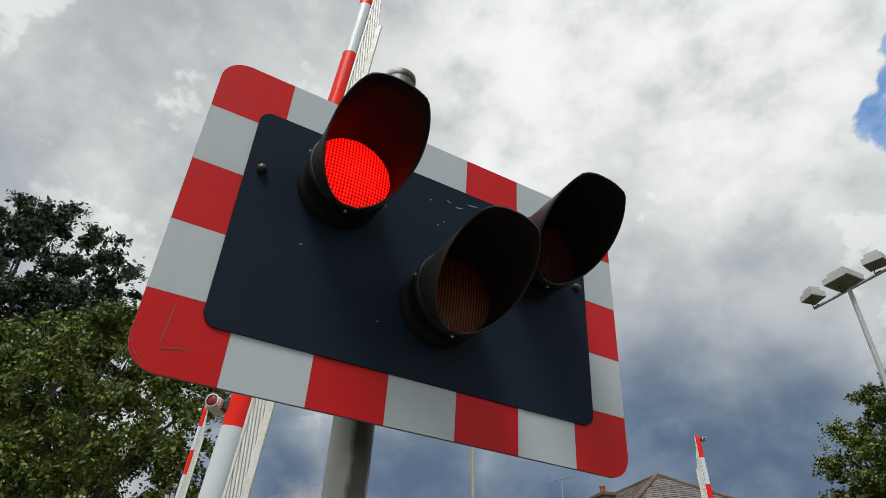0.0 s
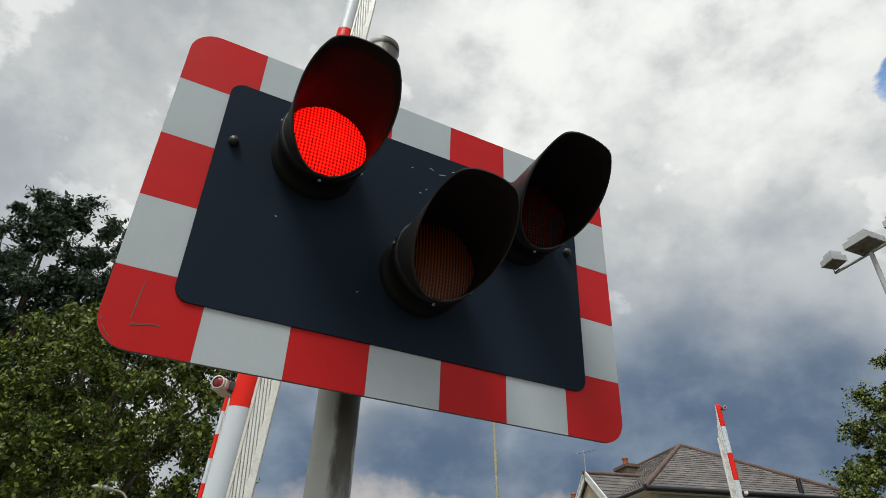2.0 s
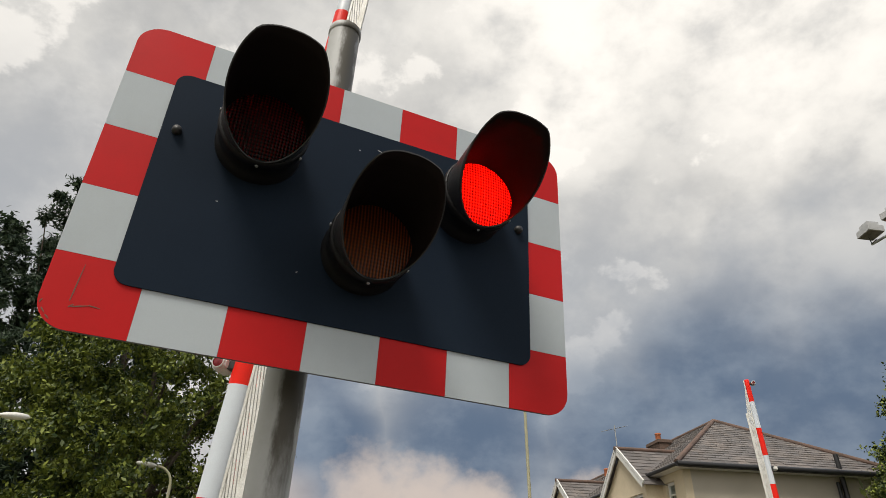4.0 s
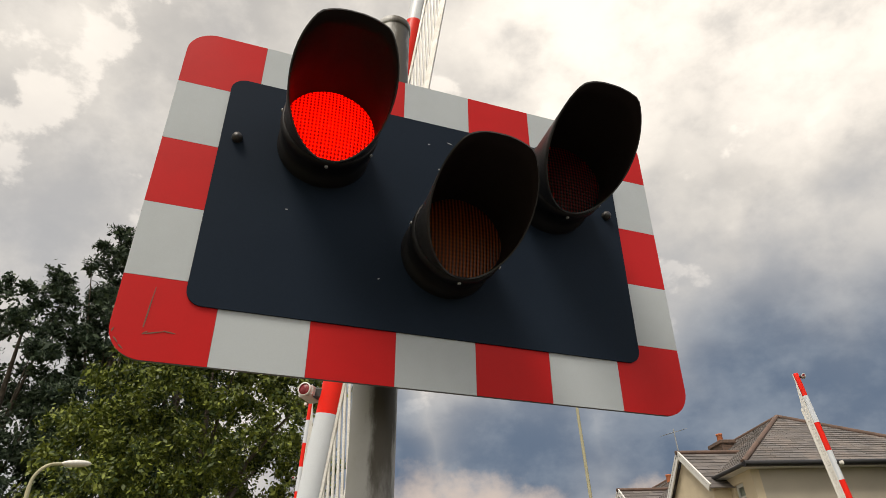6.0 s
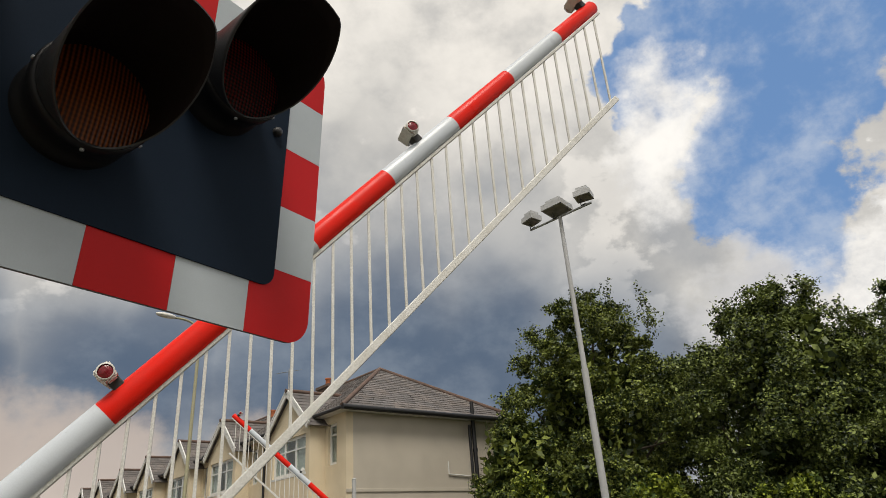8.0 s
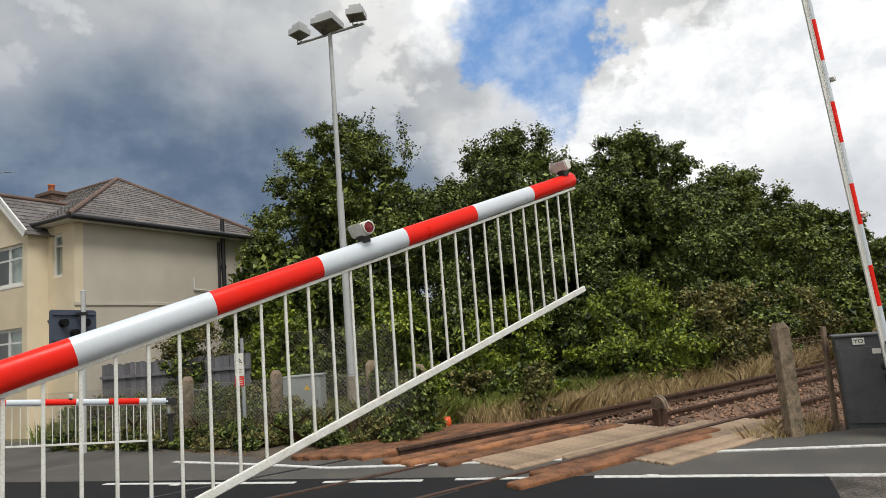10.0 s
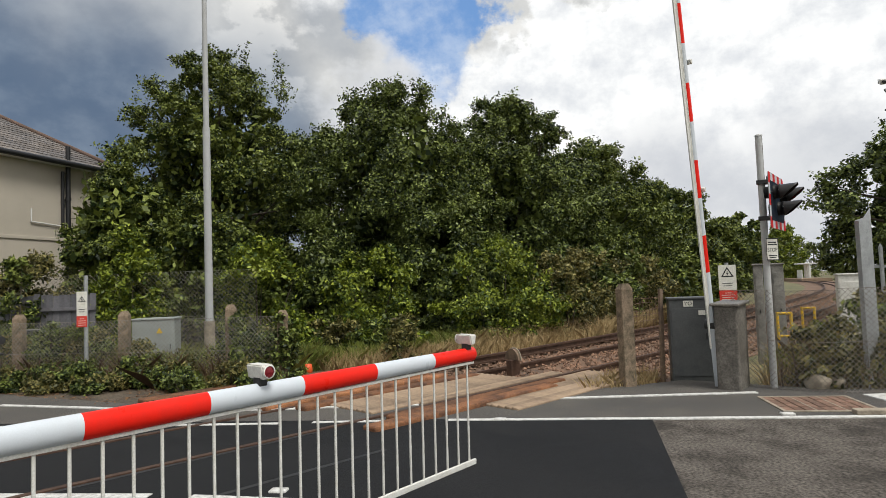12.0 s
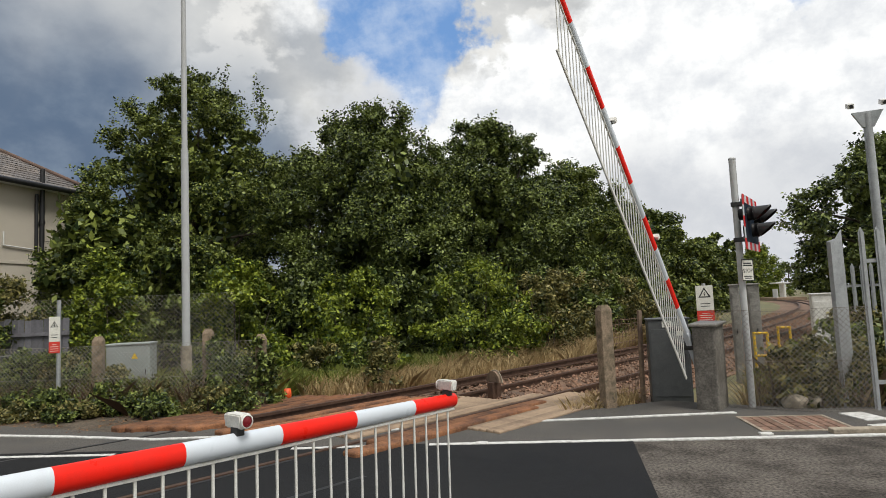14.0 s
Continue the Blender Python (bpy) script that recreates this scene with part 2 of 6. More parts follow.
def stained_post():
    """Grey paint with a dark run of dirt below the board."""
    m = bpy.data.materials.new("stained_grey_post")
    m.use_nodes = True
    t = m.node_tree
    b = t.nodes["Principled BSDF"]
    coord = t.nodes.new("ShaderNodeTexCoord").outputs["Object"]
    sep = t.nodes.new("ShaderNodeSeparateXYZ")
    link(t, coord, sep.inputs[0])
    stretch = t.nodes.new("ShaderNodeMapping")
    stretch.inputs["Scale"].default_value = (1, 1, 0.3)
    link(t, coord, stretch.inputs[0])
    n = node(t, "ShaderNodeTexNoise", Scale=38, Detail=6, Roughness=0.65)
    link(t, stretch.outputs[0], n.inputs["Vector"])
    broad = node(t, "ShaderNodeTexNoise", Scale=7, Detail=6, Roughness=0.65)
    link(t, coord, broad.inputs["Vector"])
    x = math_node(t, "ADD", sep.outputs["X"], math_node(t, "MULTIPLY", math_node(t, "SUBTRACT", n.outputs["Fac"], 0.5), 0.05))
    z = math_node(t, "ADD", sep.outputs["Z"], math_node(t, "MULTIPLY", math_node(t, "SUBTRACT", n.outputs["Fac"], 0.5), 0.30))
    run = math_node(t, "MULTIPLY", ramp(t, x, -0.098, -0.076), ramp(t, x, -0.028, -0.046))
    run = math_node(t, "MULTIPLY", run, ramp(t, z, 1.66, 1.93))
    run = math_node(t, "MULTIPLY", run, ramp(t, sep.outputs["Y"], 0.17, 0.15))
    c = mix_colour(t, math_node(t, "MULTIPLY", ramp(t, broad.outputs["Fac"], 0.4, 0.7), 0.6), (0.47, 0.48, 0.48), (0.36, 0.36, 0.34))
    c = mix_colour(t, math_node(t, "MULTIPLY", run, 0.92), c, (0.055, 0.046, 0.03))
    link(t, c, b.inputs["Base Color"])
    b.inputs["Roughness"].default_value = 0.55
    return m


STAINED = stained_post()
BOOM_RED = material("boom_red_paint", (0.84, 0.020, 0.010), 0.35, vary=(0.66, 0.03, 0.02), scale=5, amount=0.5, fine=200, bump=0.0, spec=0.18, speck=0.03)
BOOM_WHITE = material("boom_white_paint", (0.63, 0.68, 0.74), 0.35, vary=(0.58, 0.62, 0.66), scale=5, amount=0.5, fine=200, bump=0.0, speck=0.03)
ROD = material("white_rod_paint", (0.72, 0.72, 0.69), 0.45, vary=(0.55, 0.53, 0.47), scale=9, amount=0.6, fine=150, bump=0.05)
LAMP_WHITE = material("white_lamp_case", (0.75, 0.74, 0.70), 0.45, vary=(0.55, 0.53, 0.48), scale=14, amount=0.5, bump=0.05)
LAMP_RED = material("dull_red_lamp_glass", (0.16, 0.01, 0.015), 0.2, vary=(0.30, 0.03, 0.04), scale=40, amount=0.6, fine=300, bump=0.1)
ASPHALT = material("worn_asphalt", (0.118, 0.104, 0.090), 0.9, vary=(0.046, 0.040, 0.035), scale=1.7, amount=0.95, fine=34, bump=0.9, bump_scale=70, spec=0.25, speck=0.7)
NEW_ASPHALT = material("fresh_dark_asphalt", (0.0145, 0.015, 0.0165), 0.8, vary=(0.024, 0.0245, 0.026), scale=0.6, amount=0.7, fine=60, bump=0.6, bump_scale=80, spec=0.15, speck=0.25)
PATH_ASPHALT = material("footway_asphalt", (0.070, 0.065, 0.060), 0.85, vary=(0.110, 0.100, 0.088), scale=1.3, amount=0.8, fine=55, bump=0.8, bump_scale=70, speck=0.4)
PAINT = material("white_road_paint", (0.66, 0.66, 0.64), 0.7, vary=(0.36, 0.35, 0.33), scale=14, amount=0.75, fine=90, bump=0.3)
EARTH = material("earth_and_ballast", (0.19, 0.112, 0.07), 0.95, vary=(0.085, 0.058, 0.043), scale=1.1, amount=0.9, fine=22, bump=0.9, bump_scale=26, speck=0.5)
LITTER = material("earth_and_leaf_litter", (0.11, 0.085, 0.06), 0.95, vary=(0.055, 0.045, 0.034), scale=1.6, amount=0.9, fine=26, bump=1.0, bump_scale=30, speck=0.5)
WIRE = material("dull_weathered_wire", (0.25, 0.24, 0.22), 0.7, vary=(0.17, 0.13, 0.10), scale=2, amount=0.8, bump=0.0)
POST_CONCRETE = material("mossy_brown_concrete", (0.26, 0.195, 0.135), 0.95, vary=(0.10, 0.085, 0.055), scale=7, amount=0.9, fine=50, bump=0.7, speck=0.35)
GRASSY = material("rough_ground", (0.10, 0.105, 0.045), 0.95, vary=(0.20, 0.16, 0.08), scale=0.35, amount=0.9, fine=14, bump=0.8, bump_scale=20)
BALLAST = material("rusty_ballast_stone", (0.25, 0.15, 0.098), 0.9, vary=(0.12, 0.072, 0.05), scale=2.5, amount=0.8, fine=60, bump=0.4, island=0.45)
RAIL = material("rusty_rail", (0.098, 0.055, 0.036), 0.65, metal=0.3, vary=(0.06, 0.034, 0.025), scale=7, amount=0.9, fine=80, bump=0.3)
SLEEPER = material("weathered_sleeper", (0.19, 0.135, 0.092), 0.9, vary=(0.075, 0.055, 0.045), scale=3, amount=0.9, fine=40, bump=0.5, piece=0.3)
TIMBER = material("rust_stained_timber", (0.27, 0.115, 0.048), 0.85, vary=(0.085, 0.043, 0.027), scale=3.5, amount=0.9, fine=50, bump=0.6, piece=0.35, speck=0.35)
GUARD = material("concrete_cattle_guard", (0.31, 0.225, 0.15), 0.9, vary=(0.17, 0.12, 0.085), scale=2.5, amount=0.8, fine=60, bump=0.4, piece=0.2)
CONCRETE = material("old_concrete", (0.36, 0.31, 0.24), 0.9, vary=(0.20, 0.17, 0.13), scale=6, amount=0.9, fine=60, bump=0.5)
SLAB = material("weathered_grey_slab", (0.26, 0.25, 0.23), 0.9, vary=(0.15, 0.145, 0.13), scale=5, amount=0.9, fine=40, bump=0.4, speck=0.3)
PAVIOUR = material("worn_brown_paviour", (0.20, 0.115, 0.08), 0.9, vary=(0.12, 0.085, 0.065), scale=6, amount=0.8, fine=60, bump=0.4, piece=0.25, speck=0.3)
CABINET = material("grey_green_cabinet", (0.30, 0.325, 0.315), 0.5, vary=(0.24, 0.26, 0.25), scale=4, amount=0.6, bump=0.05)
DARK_CABINET = material("dark_grey_cabinet", (0.085, 0.09, 0.092), 0.5, vary=(0.06, 0.062, 0.064), scale=4, amount=0.6, bump=0.05)
PEDESTAL = material("weathered_barrier_housing", (0.115, 0.105, 0.092), 0.5, vary=(0.22, 0.205, 0.18), scale=6, amount=0.8, fine=35, bump=0.25, speck=0.35)
RENDER_WALL = material("cream_render", (0.72, 0.62, 0.45), 0.9, vary=(0.60, 0.51, 0.36), scale=0.9, amount=0.7, fine=40, bump=0.25)
GREY_RENDER = material("pale_grey_render", (0.54, 0.49, 0.41), 0.9, vary=(0.45, 0.41, 0.34), scale=0.7, amount=0.7, fine=40, bump=0.25)
TRIM = material("white_window_paint", (0.74, 0.74, 0.72), 0.5, vary=(0.6, 0.6, 0.57), scale=4, amount=0.5, bump=0.04)
SLATE = material("weathered_roof_slate", (0.125, 0.115, 0.112), 0.75, vary=(0.20, 0.17, 0.15), scale=1.2, amount=0.8, fine=30, bump=0.3, island=0.22)
RIDGE = material("red_brown_ridge_tile", (0.145, 0.09, 0.07), 0.85, vary=(0.10, 0.075, 0.062), scale=3, amount=0.8, bump=0.3)
BRICK = material("red_brick", (0.28, 0.10, 0.062), 0.9, vary=(0.19, 0.075, 0.05), scale=7, amount=0.8, fine=70, bump=0.4, piece=0.25)
CHIMNEY = material("sooty_brick", (0.11, 0.08, 0.065), 0.95, vary=(0.18, 0.11, 0.08), scale=6, amount=0.8, fine=60, bump=0.5, speck=0.3)
POT = material("orange_clay", (0.48, 0.15, 0.06), 0.8, vary=(0.35, 0.12, 0.06), scale=9, amount=0.6)
PIPE = material("black_cast_pipe", (0.02, 0.02, 0.022), 0.45, fine=80, bump=0.08)
BARK = material("tree_bark", (0.10, 0.08, 0.06), 0.95, vary=(0.05, 0.04, 0.03), scale=4, amount=0.9, fine=30, bump=0.7)
SIGN_WHITE = material("white_sign_face", (0.70, 0.69, 0.63), 0.45, vary=(0.58, 0.56, 0.48), scale=8, amount=0.5, bump=0.02)
SIGN_RED = material("red_sign_face", (0.60, 0.04, 0.025), 0.45, fine=100, bump=0.02)
SIGN_INK = material("black_sign_ink", (0.015, 0.015, 0.016), 0.5, bump=0.0)
YELLOW = material("yellow_paint", (0.70, 0.44, 0.02), 0.5, vary=(0.5, 0.32, 0.04), scale=8, amount=0.6, bump=0.05)
LAMPPOST = material("yellow_green_lamp_column", (0.40, 0.38, 0.24), 0.55, vary=(0.32, 0.32, 0.26), scale=4, amount=0.6, bump=0.05)
ORANGE = material("orange_plastic", (0.75, 0.10, 0.02), 0.5, fine=80, bump=0.05)
FENCE_WOOD = material("grey_fence_boards", (0.15, 0.148, 0.165), 0.9, vary=(0.10, 0.095, 0.10), scale=4, amount=0.8, fine=50, bump=0.4, piece=0.2)
BLUE_GREY = material("blue_grey_signal_back", (0.07, 0.085, 0.12), 0.5, bump=0.05)


def pane_material():
    m = bpy.data.materials.new("window_glass")
    m.use_nodes = True
    nt = m.node_tree
    nt.nodes.remove(nt.nodes["Principled BSDF"])
    clear = nt.nodes.new("ShaderNodeBsdfTransparent")
    clear.inputs["Color"].default_value = (0.86, 0.9, 0.88, 1)
    gloss = nt.nodes.new("ShaderNodeBsdfGlossy")
    gloss.inputs["Roughness"].default_value = 0.04
    mix = nt.nodes.new("ShaderNodeMixShader")
    mix.inputs["Fac"].default_value = 0.12
    nt.links.new(clear.outputs[0], mix.inputs[1])
    nt.links.new(gloss.outputs[0], mix.inputs[2])
    nt.links.new(mix.outputs[0], nt.nodes["Material Output"].inputs["Surface"])
    return m


GLASS = pane_material()
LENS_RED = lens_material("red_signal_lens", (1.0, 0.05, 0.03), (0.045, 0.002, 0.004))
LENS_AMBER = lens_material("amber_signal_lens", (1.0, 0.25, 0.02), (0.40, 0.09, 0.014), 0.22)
LIT = glow_material("glowing_red_element", (1.0, 0.06, 0.03), 24.0)
LEAF_ASH = leaf_material("ash_leaf", (0.026, 0.048, 0.010), (0.225, 0.265, 0.042))
LEAF_DARK = leaf_material("sycamore_leaf", (0.016, 0.030, 0.009), (0.245, 0.30, 0.07), 0.04)
LEAF_MID = leaf_material("lime_leaf", (0.020, 0.038, 0.010), (0.265, 0.31, 0.062), 0.04)
LEAF_DRY = leaf_material("dry_shrub_leaf", (0.04, 0.048, 0.014), (0.31, 0.27, 0.09))
LEAF_YEL = leaf_material("bright_shrub_leaf", (0.04, 0.07, 0.010), (0.34, 0.40, 0.045))
NEEDLE = leaf_material("pine_needle", (0.018, 0.036, 0.022), (0.075, 0.11, 0.06), 0.1)
STRAW = leaf_material("dry_grass", (0.38, 0.28, 0.135), (0.60, 0.46, 0.25))
DEAD_LEAF = leaf_material("dead_leaf", (0.10, 0.05, 0.025), (0.26, 0.14, 0.06), 0.1)
STEM = leaf_material("brown_stem", (0.07, 0.045, 0.028), (0.20, 0.13, 0.075), 0.05)
GREEN_GRASS = leaf_material("weed_leaf", (0.12, 0.17, 0.03), (0.32, 0.32, 0.08))

# ---- mesh helpers ----


def finish(bm, name, mat, smooth=False):
    me = bpy.data.meshes.new(name)
    bmesh.ops.recalc_face_normals(bm, faces=bm.faces)
    bm.to_mesh(me)
    bm.free()
    for m in mat if isinstance(mat, (list, tuple)) else [mat]:
        me.materials.append(m)
    if smooth:
        for p in me.polygons:
            p.use_smooth = True
    return me


def part(name, bm, mat, parent, label="", smooth=False, at=None):
    ob = new(name, finish(bm, name, mat, smooth))
    ob.parent = parent
    if at is not None:
        ob.matrix_basis = at
    return tagged(ob, label) if label else ob


def piece(name, me, parent, at):
    ob = new(name, me)
    ob.parent = parent
    ob.matrix_basis = at
    return ob


def thing(name, at, label, category, group="", kind=""):
    ob = new(name)
    ob.matrix_basis = at
    return tagged(ob, label, category, group, kind)


def single(name, bm, mat, label, category, at=None, group="", kind="", smooth=False):
    ob = new(name, finish(bm, name, mat, smooth))
    if at is not None:
        ob.matrix_basis = at
    return tagged(ob, label, category, group, kind)


def box(bm, x0, x1, y0, y1, z0, z1, bevel=0.0, m=None, mi=0):
    g = bmesh.ops.create_cube(bm, size=1)
    vs = g["verts"]
    for v in vs:
        v.co = Vector(((x0 + x1) / 2 + v.co.x * (x1 - x0), (y0 + y1) / 2 + v.co.y * (y1 - y0), (z0 + z1) / 2 + v.co.z * (z1 - z0)))
    faces = list({f for v in vs for f in v.link_faces})
    for f in faces:
        f.material_index = mi
    if bevel:
        r = bmesh.ops.bevel(bm, geom=list({e for v in vs for e in v.link_edges}), offset=bevel, segments=2, affect="EDGES", profile=0.5)
        vs = list({v for f in r["faces"] for v in f.verts} | {v for v in vs if v.is_valid})
    if m is not None:
        bmesh.ops.transform(bm, matrix=m, verts=vs)
    return vs


def tube(bm, a, b, r0, r1=None, sides=12, caps=True, mi=0):
    """A round bar from a to b."""
    a, b = Vector(a), Vector(b)
    r1 = r0 if r1 is None else r1
    q = (b - a).to_track_quat("Z", "Y")
    rings = []
    for p, r in ((a, r0), (b, r1)):
        rings.append([bm.verts.new(p + q @ Vector((r * math.cos(2 * math.pi * i / sides), r * math.sin(2 * math.pi * i / sides), 0))) for i in range(sides)])
    for i in range(sides):
        f = bm.faces.new((rings[0][i], rings[0][(i + 1) % sides], rings[1][(i + 1) % sides], rings[1][i]))
        f.material_index = mi
        f.smooth = True
    if caps:
        for ring in (rings[0][::-1], rings[1]):
            bm.faces.new([bm.verts.new(v.co) for v in ring]).material_index = mi


def lathe(bm, profile, sides=32, axis="Z", mi=0, closed=False, centre=(0, 0, 0)):
    """Turns (radius, height) pairs about an axis."""
    rings = []
    c0 = Vector(centre)
    for r, h in profile:
        ring = []
        for i in range(sides):
            a = 2 * math.pi * i / sides
            p = (r * math.cos(a), r * math.sin(a), h)
            if axis == "Y":
                p = (p[0], p[2], p[1])
            ring.append(bm.verts.new(c0 + Vector(p)))
        rings.append(ring)
    for a, b in zip(rings, rings[1:]):
        for i in range(sides):
            f = bm.faces.new((a[i], a[(i + 1) % sides], b[(i + 1) % sides], b[i]))
            f.material_index = mi
            f.smooth = True
    if closed:
        for ring in (rings[0], rings[-1]):
            f = bm.faces.new(ring)
            f.material_index = mi


def prism(bm, outline, z0, z1, mi=0):
    """A flat outline in x and y raised from z0 to z1."""
    lo = [bm.verts.new((x, y, z0)) for x, y in outline]
    hi = [bm.verts.new((x, y, z1)) for x, y in outline]
    n = len(outline)
    bm.faces.new(lo[::-1]).material_index = mi
    bm.faces.new(hi).material_index = mi
    for i in range(n):
        bm.faces.new((lo[i], lo[(i + 1) % n], hi[(i + 1) % n], hi[i])).material_index = mi


def rounded(x0, x1, z0, z1, r, seg=7):
    pts = []
    for cx, cz, a0 in ((x1 - r, z1 - r, 0), (x0 + r, z1 - r, 90), (x0 + r, z0 + r, 180), (x1 - r, z0 + r, 270)):
        for i in range(seg + 1):
            a = radians(a0 + 90 * i / seg)
            pts.append((cx + r * math.cos(a), cz + r * math.sin(a)))
    return pts


def holed_plate(bm, outline, holes, z0, z1):
    """A flat plate in x and y from z0 to z1 with round holes (x, y, radius) through it."""
    loops = [list(outline)] + [[(x + r * math.cos(2 * math.pi * i / 40), y + r * math.sin(2 * math.pi * i / 40)) for i in range(40)] for x, y, r in holes]
    rings = []
    edges = []
    for pts in loops:
        ring = [bm.verts.new((x, y, z1)) for x, y in pts]
        edges += [bm.edges.new((ring[i], ring[(i + 1) % len(ring)])) for i in range(len(ring))]
        rings.append(ring)
    got = bmesh.ops.triangle_fill(bm, use_beauty=True, edges=edges, normal=(0, 0, 1))
    faces = [g for g in got["geom"] if isinstance(g, bmesh.types.BMFace)]
    ext = bmesh.ops.extrude_face_region(bm, geom=faces)
    for v in ext["geom"]:
        if isinstance(v, bmesh.types.BMVert):
            v.co.z = z0


UPRIGHT = Matrix.Rotation(radians(90), 4, "X")      # lays an outline in x and y into x and z


def raw_mesh(name, verts, faces, mat):
    me = bpy.data.meshes.new(name)
    me.from_pydata([tuple(v) for v in verts], [], faces)
    me.materials.append(mat)
    me.update()
    return me

def letters(text, size, parent, at, mat=None, name="lettering"):
    c = bpy.data.curves.new(name, "FONT")
    c.body, c.size, c.align_x, c.align_y, c.extrude = text, size, "CENTER", "CENTER", 0.0008
    ob = new(name, c)
    ob.data.materials.append(mat or SIGN_INK)
    ob.parent = parent
    ob.matrix_basis = at
    return ob


def bars(parent, x, z, y, widths, h, gap, mat):
    """Rows of small bars that stand for writing too small to read."""
    for k, w in enumerate(widths):
        bm = bmesh.new()
        box(bm, x - w / 2, x + w / 2, y - 0.001, y, z - k * gap - h / 2, z - k * gap + h / 2)
        part("text_bar", bm, mat, parent)


# ---- plan ----
# x to the right across the road, y along the road towards the far side, z up; the road surface is z = 0.
RAIL_ANGLE = -38.0
ALONG = Vector((math.cos(radians(RAIL_ANGLE)), math.sin(radians(RAIL_ANGLE)), 0))     # along the rails, away to the right
ACROSS = Vector((-ALONG.y, ALONG.x, 0))                                               # across the rails, to the far side


def by_rail(s, o, z=0.0):
    """A place s metres along the rails and o metres across them."""
    s2 = max(s - 5, 0)
    bend = 0.00214 * s2 * s2                         # the line bends away beyond the crossing
    return ALONG * s + ACROSS * (o + bend) + Vector((0, 0, z))


def build_ground():
    bm = bmesh.new()
    n, size = 60, 900.0
    for i in range(n + 1):
        for j in range(n + 1):
            u, v = (i / n * 2 - 1), (j / n * 2 - 1)
            bm.verts.new((10 + size * u * abs(u), 5 + size * v * abs(v), -0.12))
    bm.verts.ensure_lookup_table()
    for i in range(n):
        for j in range(n):
            a = i * (n + 1) + j
            bm.faces.new([bm.verts[k] for k in (a, a + n + 1, a + n + 2, a + 1)])
    single("ground", bm, GRASSY, "rough grassy ground with bare earth", "ground", kind="structure")
    # the road and the footways on both sides
    bm = bmesh.new()
    prism(bm, [(1.75, -60), (7.32, -60), (7.32, 9), (8.6, 14), (24, 75), (17, 77), (2.6, 16), (1.75, 9)], -0.3, 0.0)
    single("road", bm, ASPHALT, "worn grey asphalt road over the crossing", "road", kind="structure")
    bm = bmesh.new()
    prism(bm, [(7.32, -60), (8.9, -60), (8.9, -5.2), (9.9, -3.6), (8.95, -1.6), (8.5, 4.2), (9.4, 6.9), (10.5, 9.5), (25.5, 74), (24, 75), (8.6, 14), (7.32, 9)], -0.3, 0.0)
    single("pavement_right", bm, PATH_ASPHALT, "dark asphalt footway flush with the road", "pavement", kind="structure")
    bm = bmesh.new()
    prism(bm, [(1.6, -60), (1.6, 9), (2.4, 16), (15, 77), (11, 78), (-0.6, 16), (-1.4, 9), (-1.4, -60)], -0.3, 0.09)
    single("pavement_left", bm, PATH_ASPHALT, "asphalt footway beside the road", "pavement", kind="structure")
    bm = bmesh.new()
    y = -60.0
    while y < 8.5:
        box(bm, 1.6, 1.75, y, y + 0.9, -0.3, 0.1, 0.012)
        y += 0.906
    single("kerb_left", bm, CONCRETE, "concrete kerb stones along the road", "kerb", kind="structure")
    bm = bmesh.new()
    y = -60.0
    while y < -5.2:
        box(bm, 7.32, 7.45, y, y + 0.9, -0.3, 0.05, 0.012)
        y += 0.906
    single("kerb_right", bm, CONCRETE, "low concrete kerb stones along the road", "kerb", kind="structure")
    bm = bmesh.new()
    prism(bm, [(8.56, 4.3), (9.4, 2.9), (11.9, 2.5), (14.2, 1.9), (16.5, 4.5), (15.2, 13.0), (11.8, 13.4), (10.52, 9.5), (9.42, 6.9)], -0.3, -0.012)
    single("verge", bm, LITTER, "bare brown earth with leaf litter", "verge", kind="structure")
    # fresh asphalt over the crossing
    bm = bmesh.new()
    prism(bm, [(1.76, -2.15), (4.6, -2.3), (7.2, -2.57), (7.31, -2.0), (7.31, 8.8), (2.0, 8.8), (1.76, 8)], -0.05, 0.006)
    single("crossing_surface", bm, NEW_ASPHALT, "fresh black asphalt laid over the crossing", "road surface", kind="structure")


def strip(bm, pts, w, z0=-0.01, z1=0.012):
    """A painted line of width w along points in x and y."""
    for (x0, y0), (x1, y1) in zip(pts, pts[1:]):
        d = Vector((x1 - x0, y1 - y0)).normalized()
        s = Vector((-d.y, d.x)) * w / 2
        prism(bm, [(x0 + s.x, y0 + s.y), (x0 - s.x, y0 - s.y), (x1 - s.x, y1 - s.y), (x1 + s.x, y1 + s.y)], z0, z1)


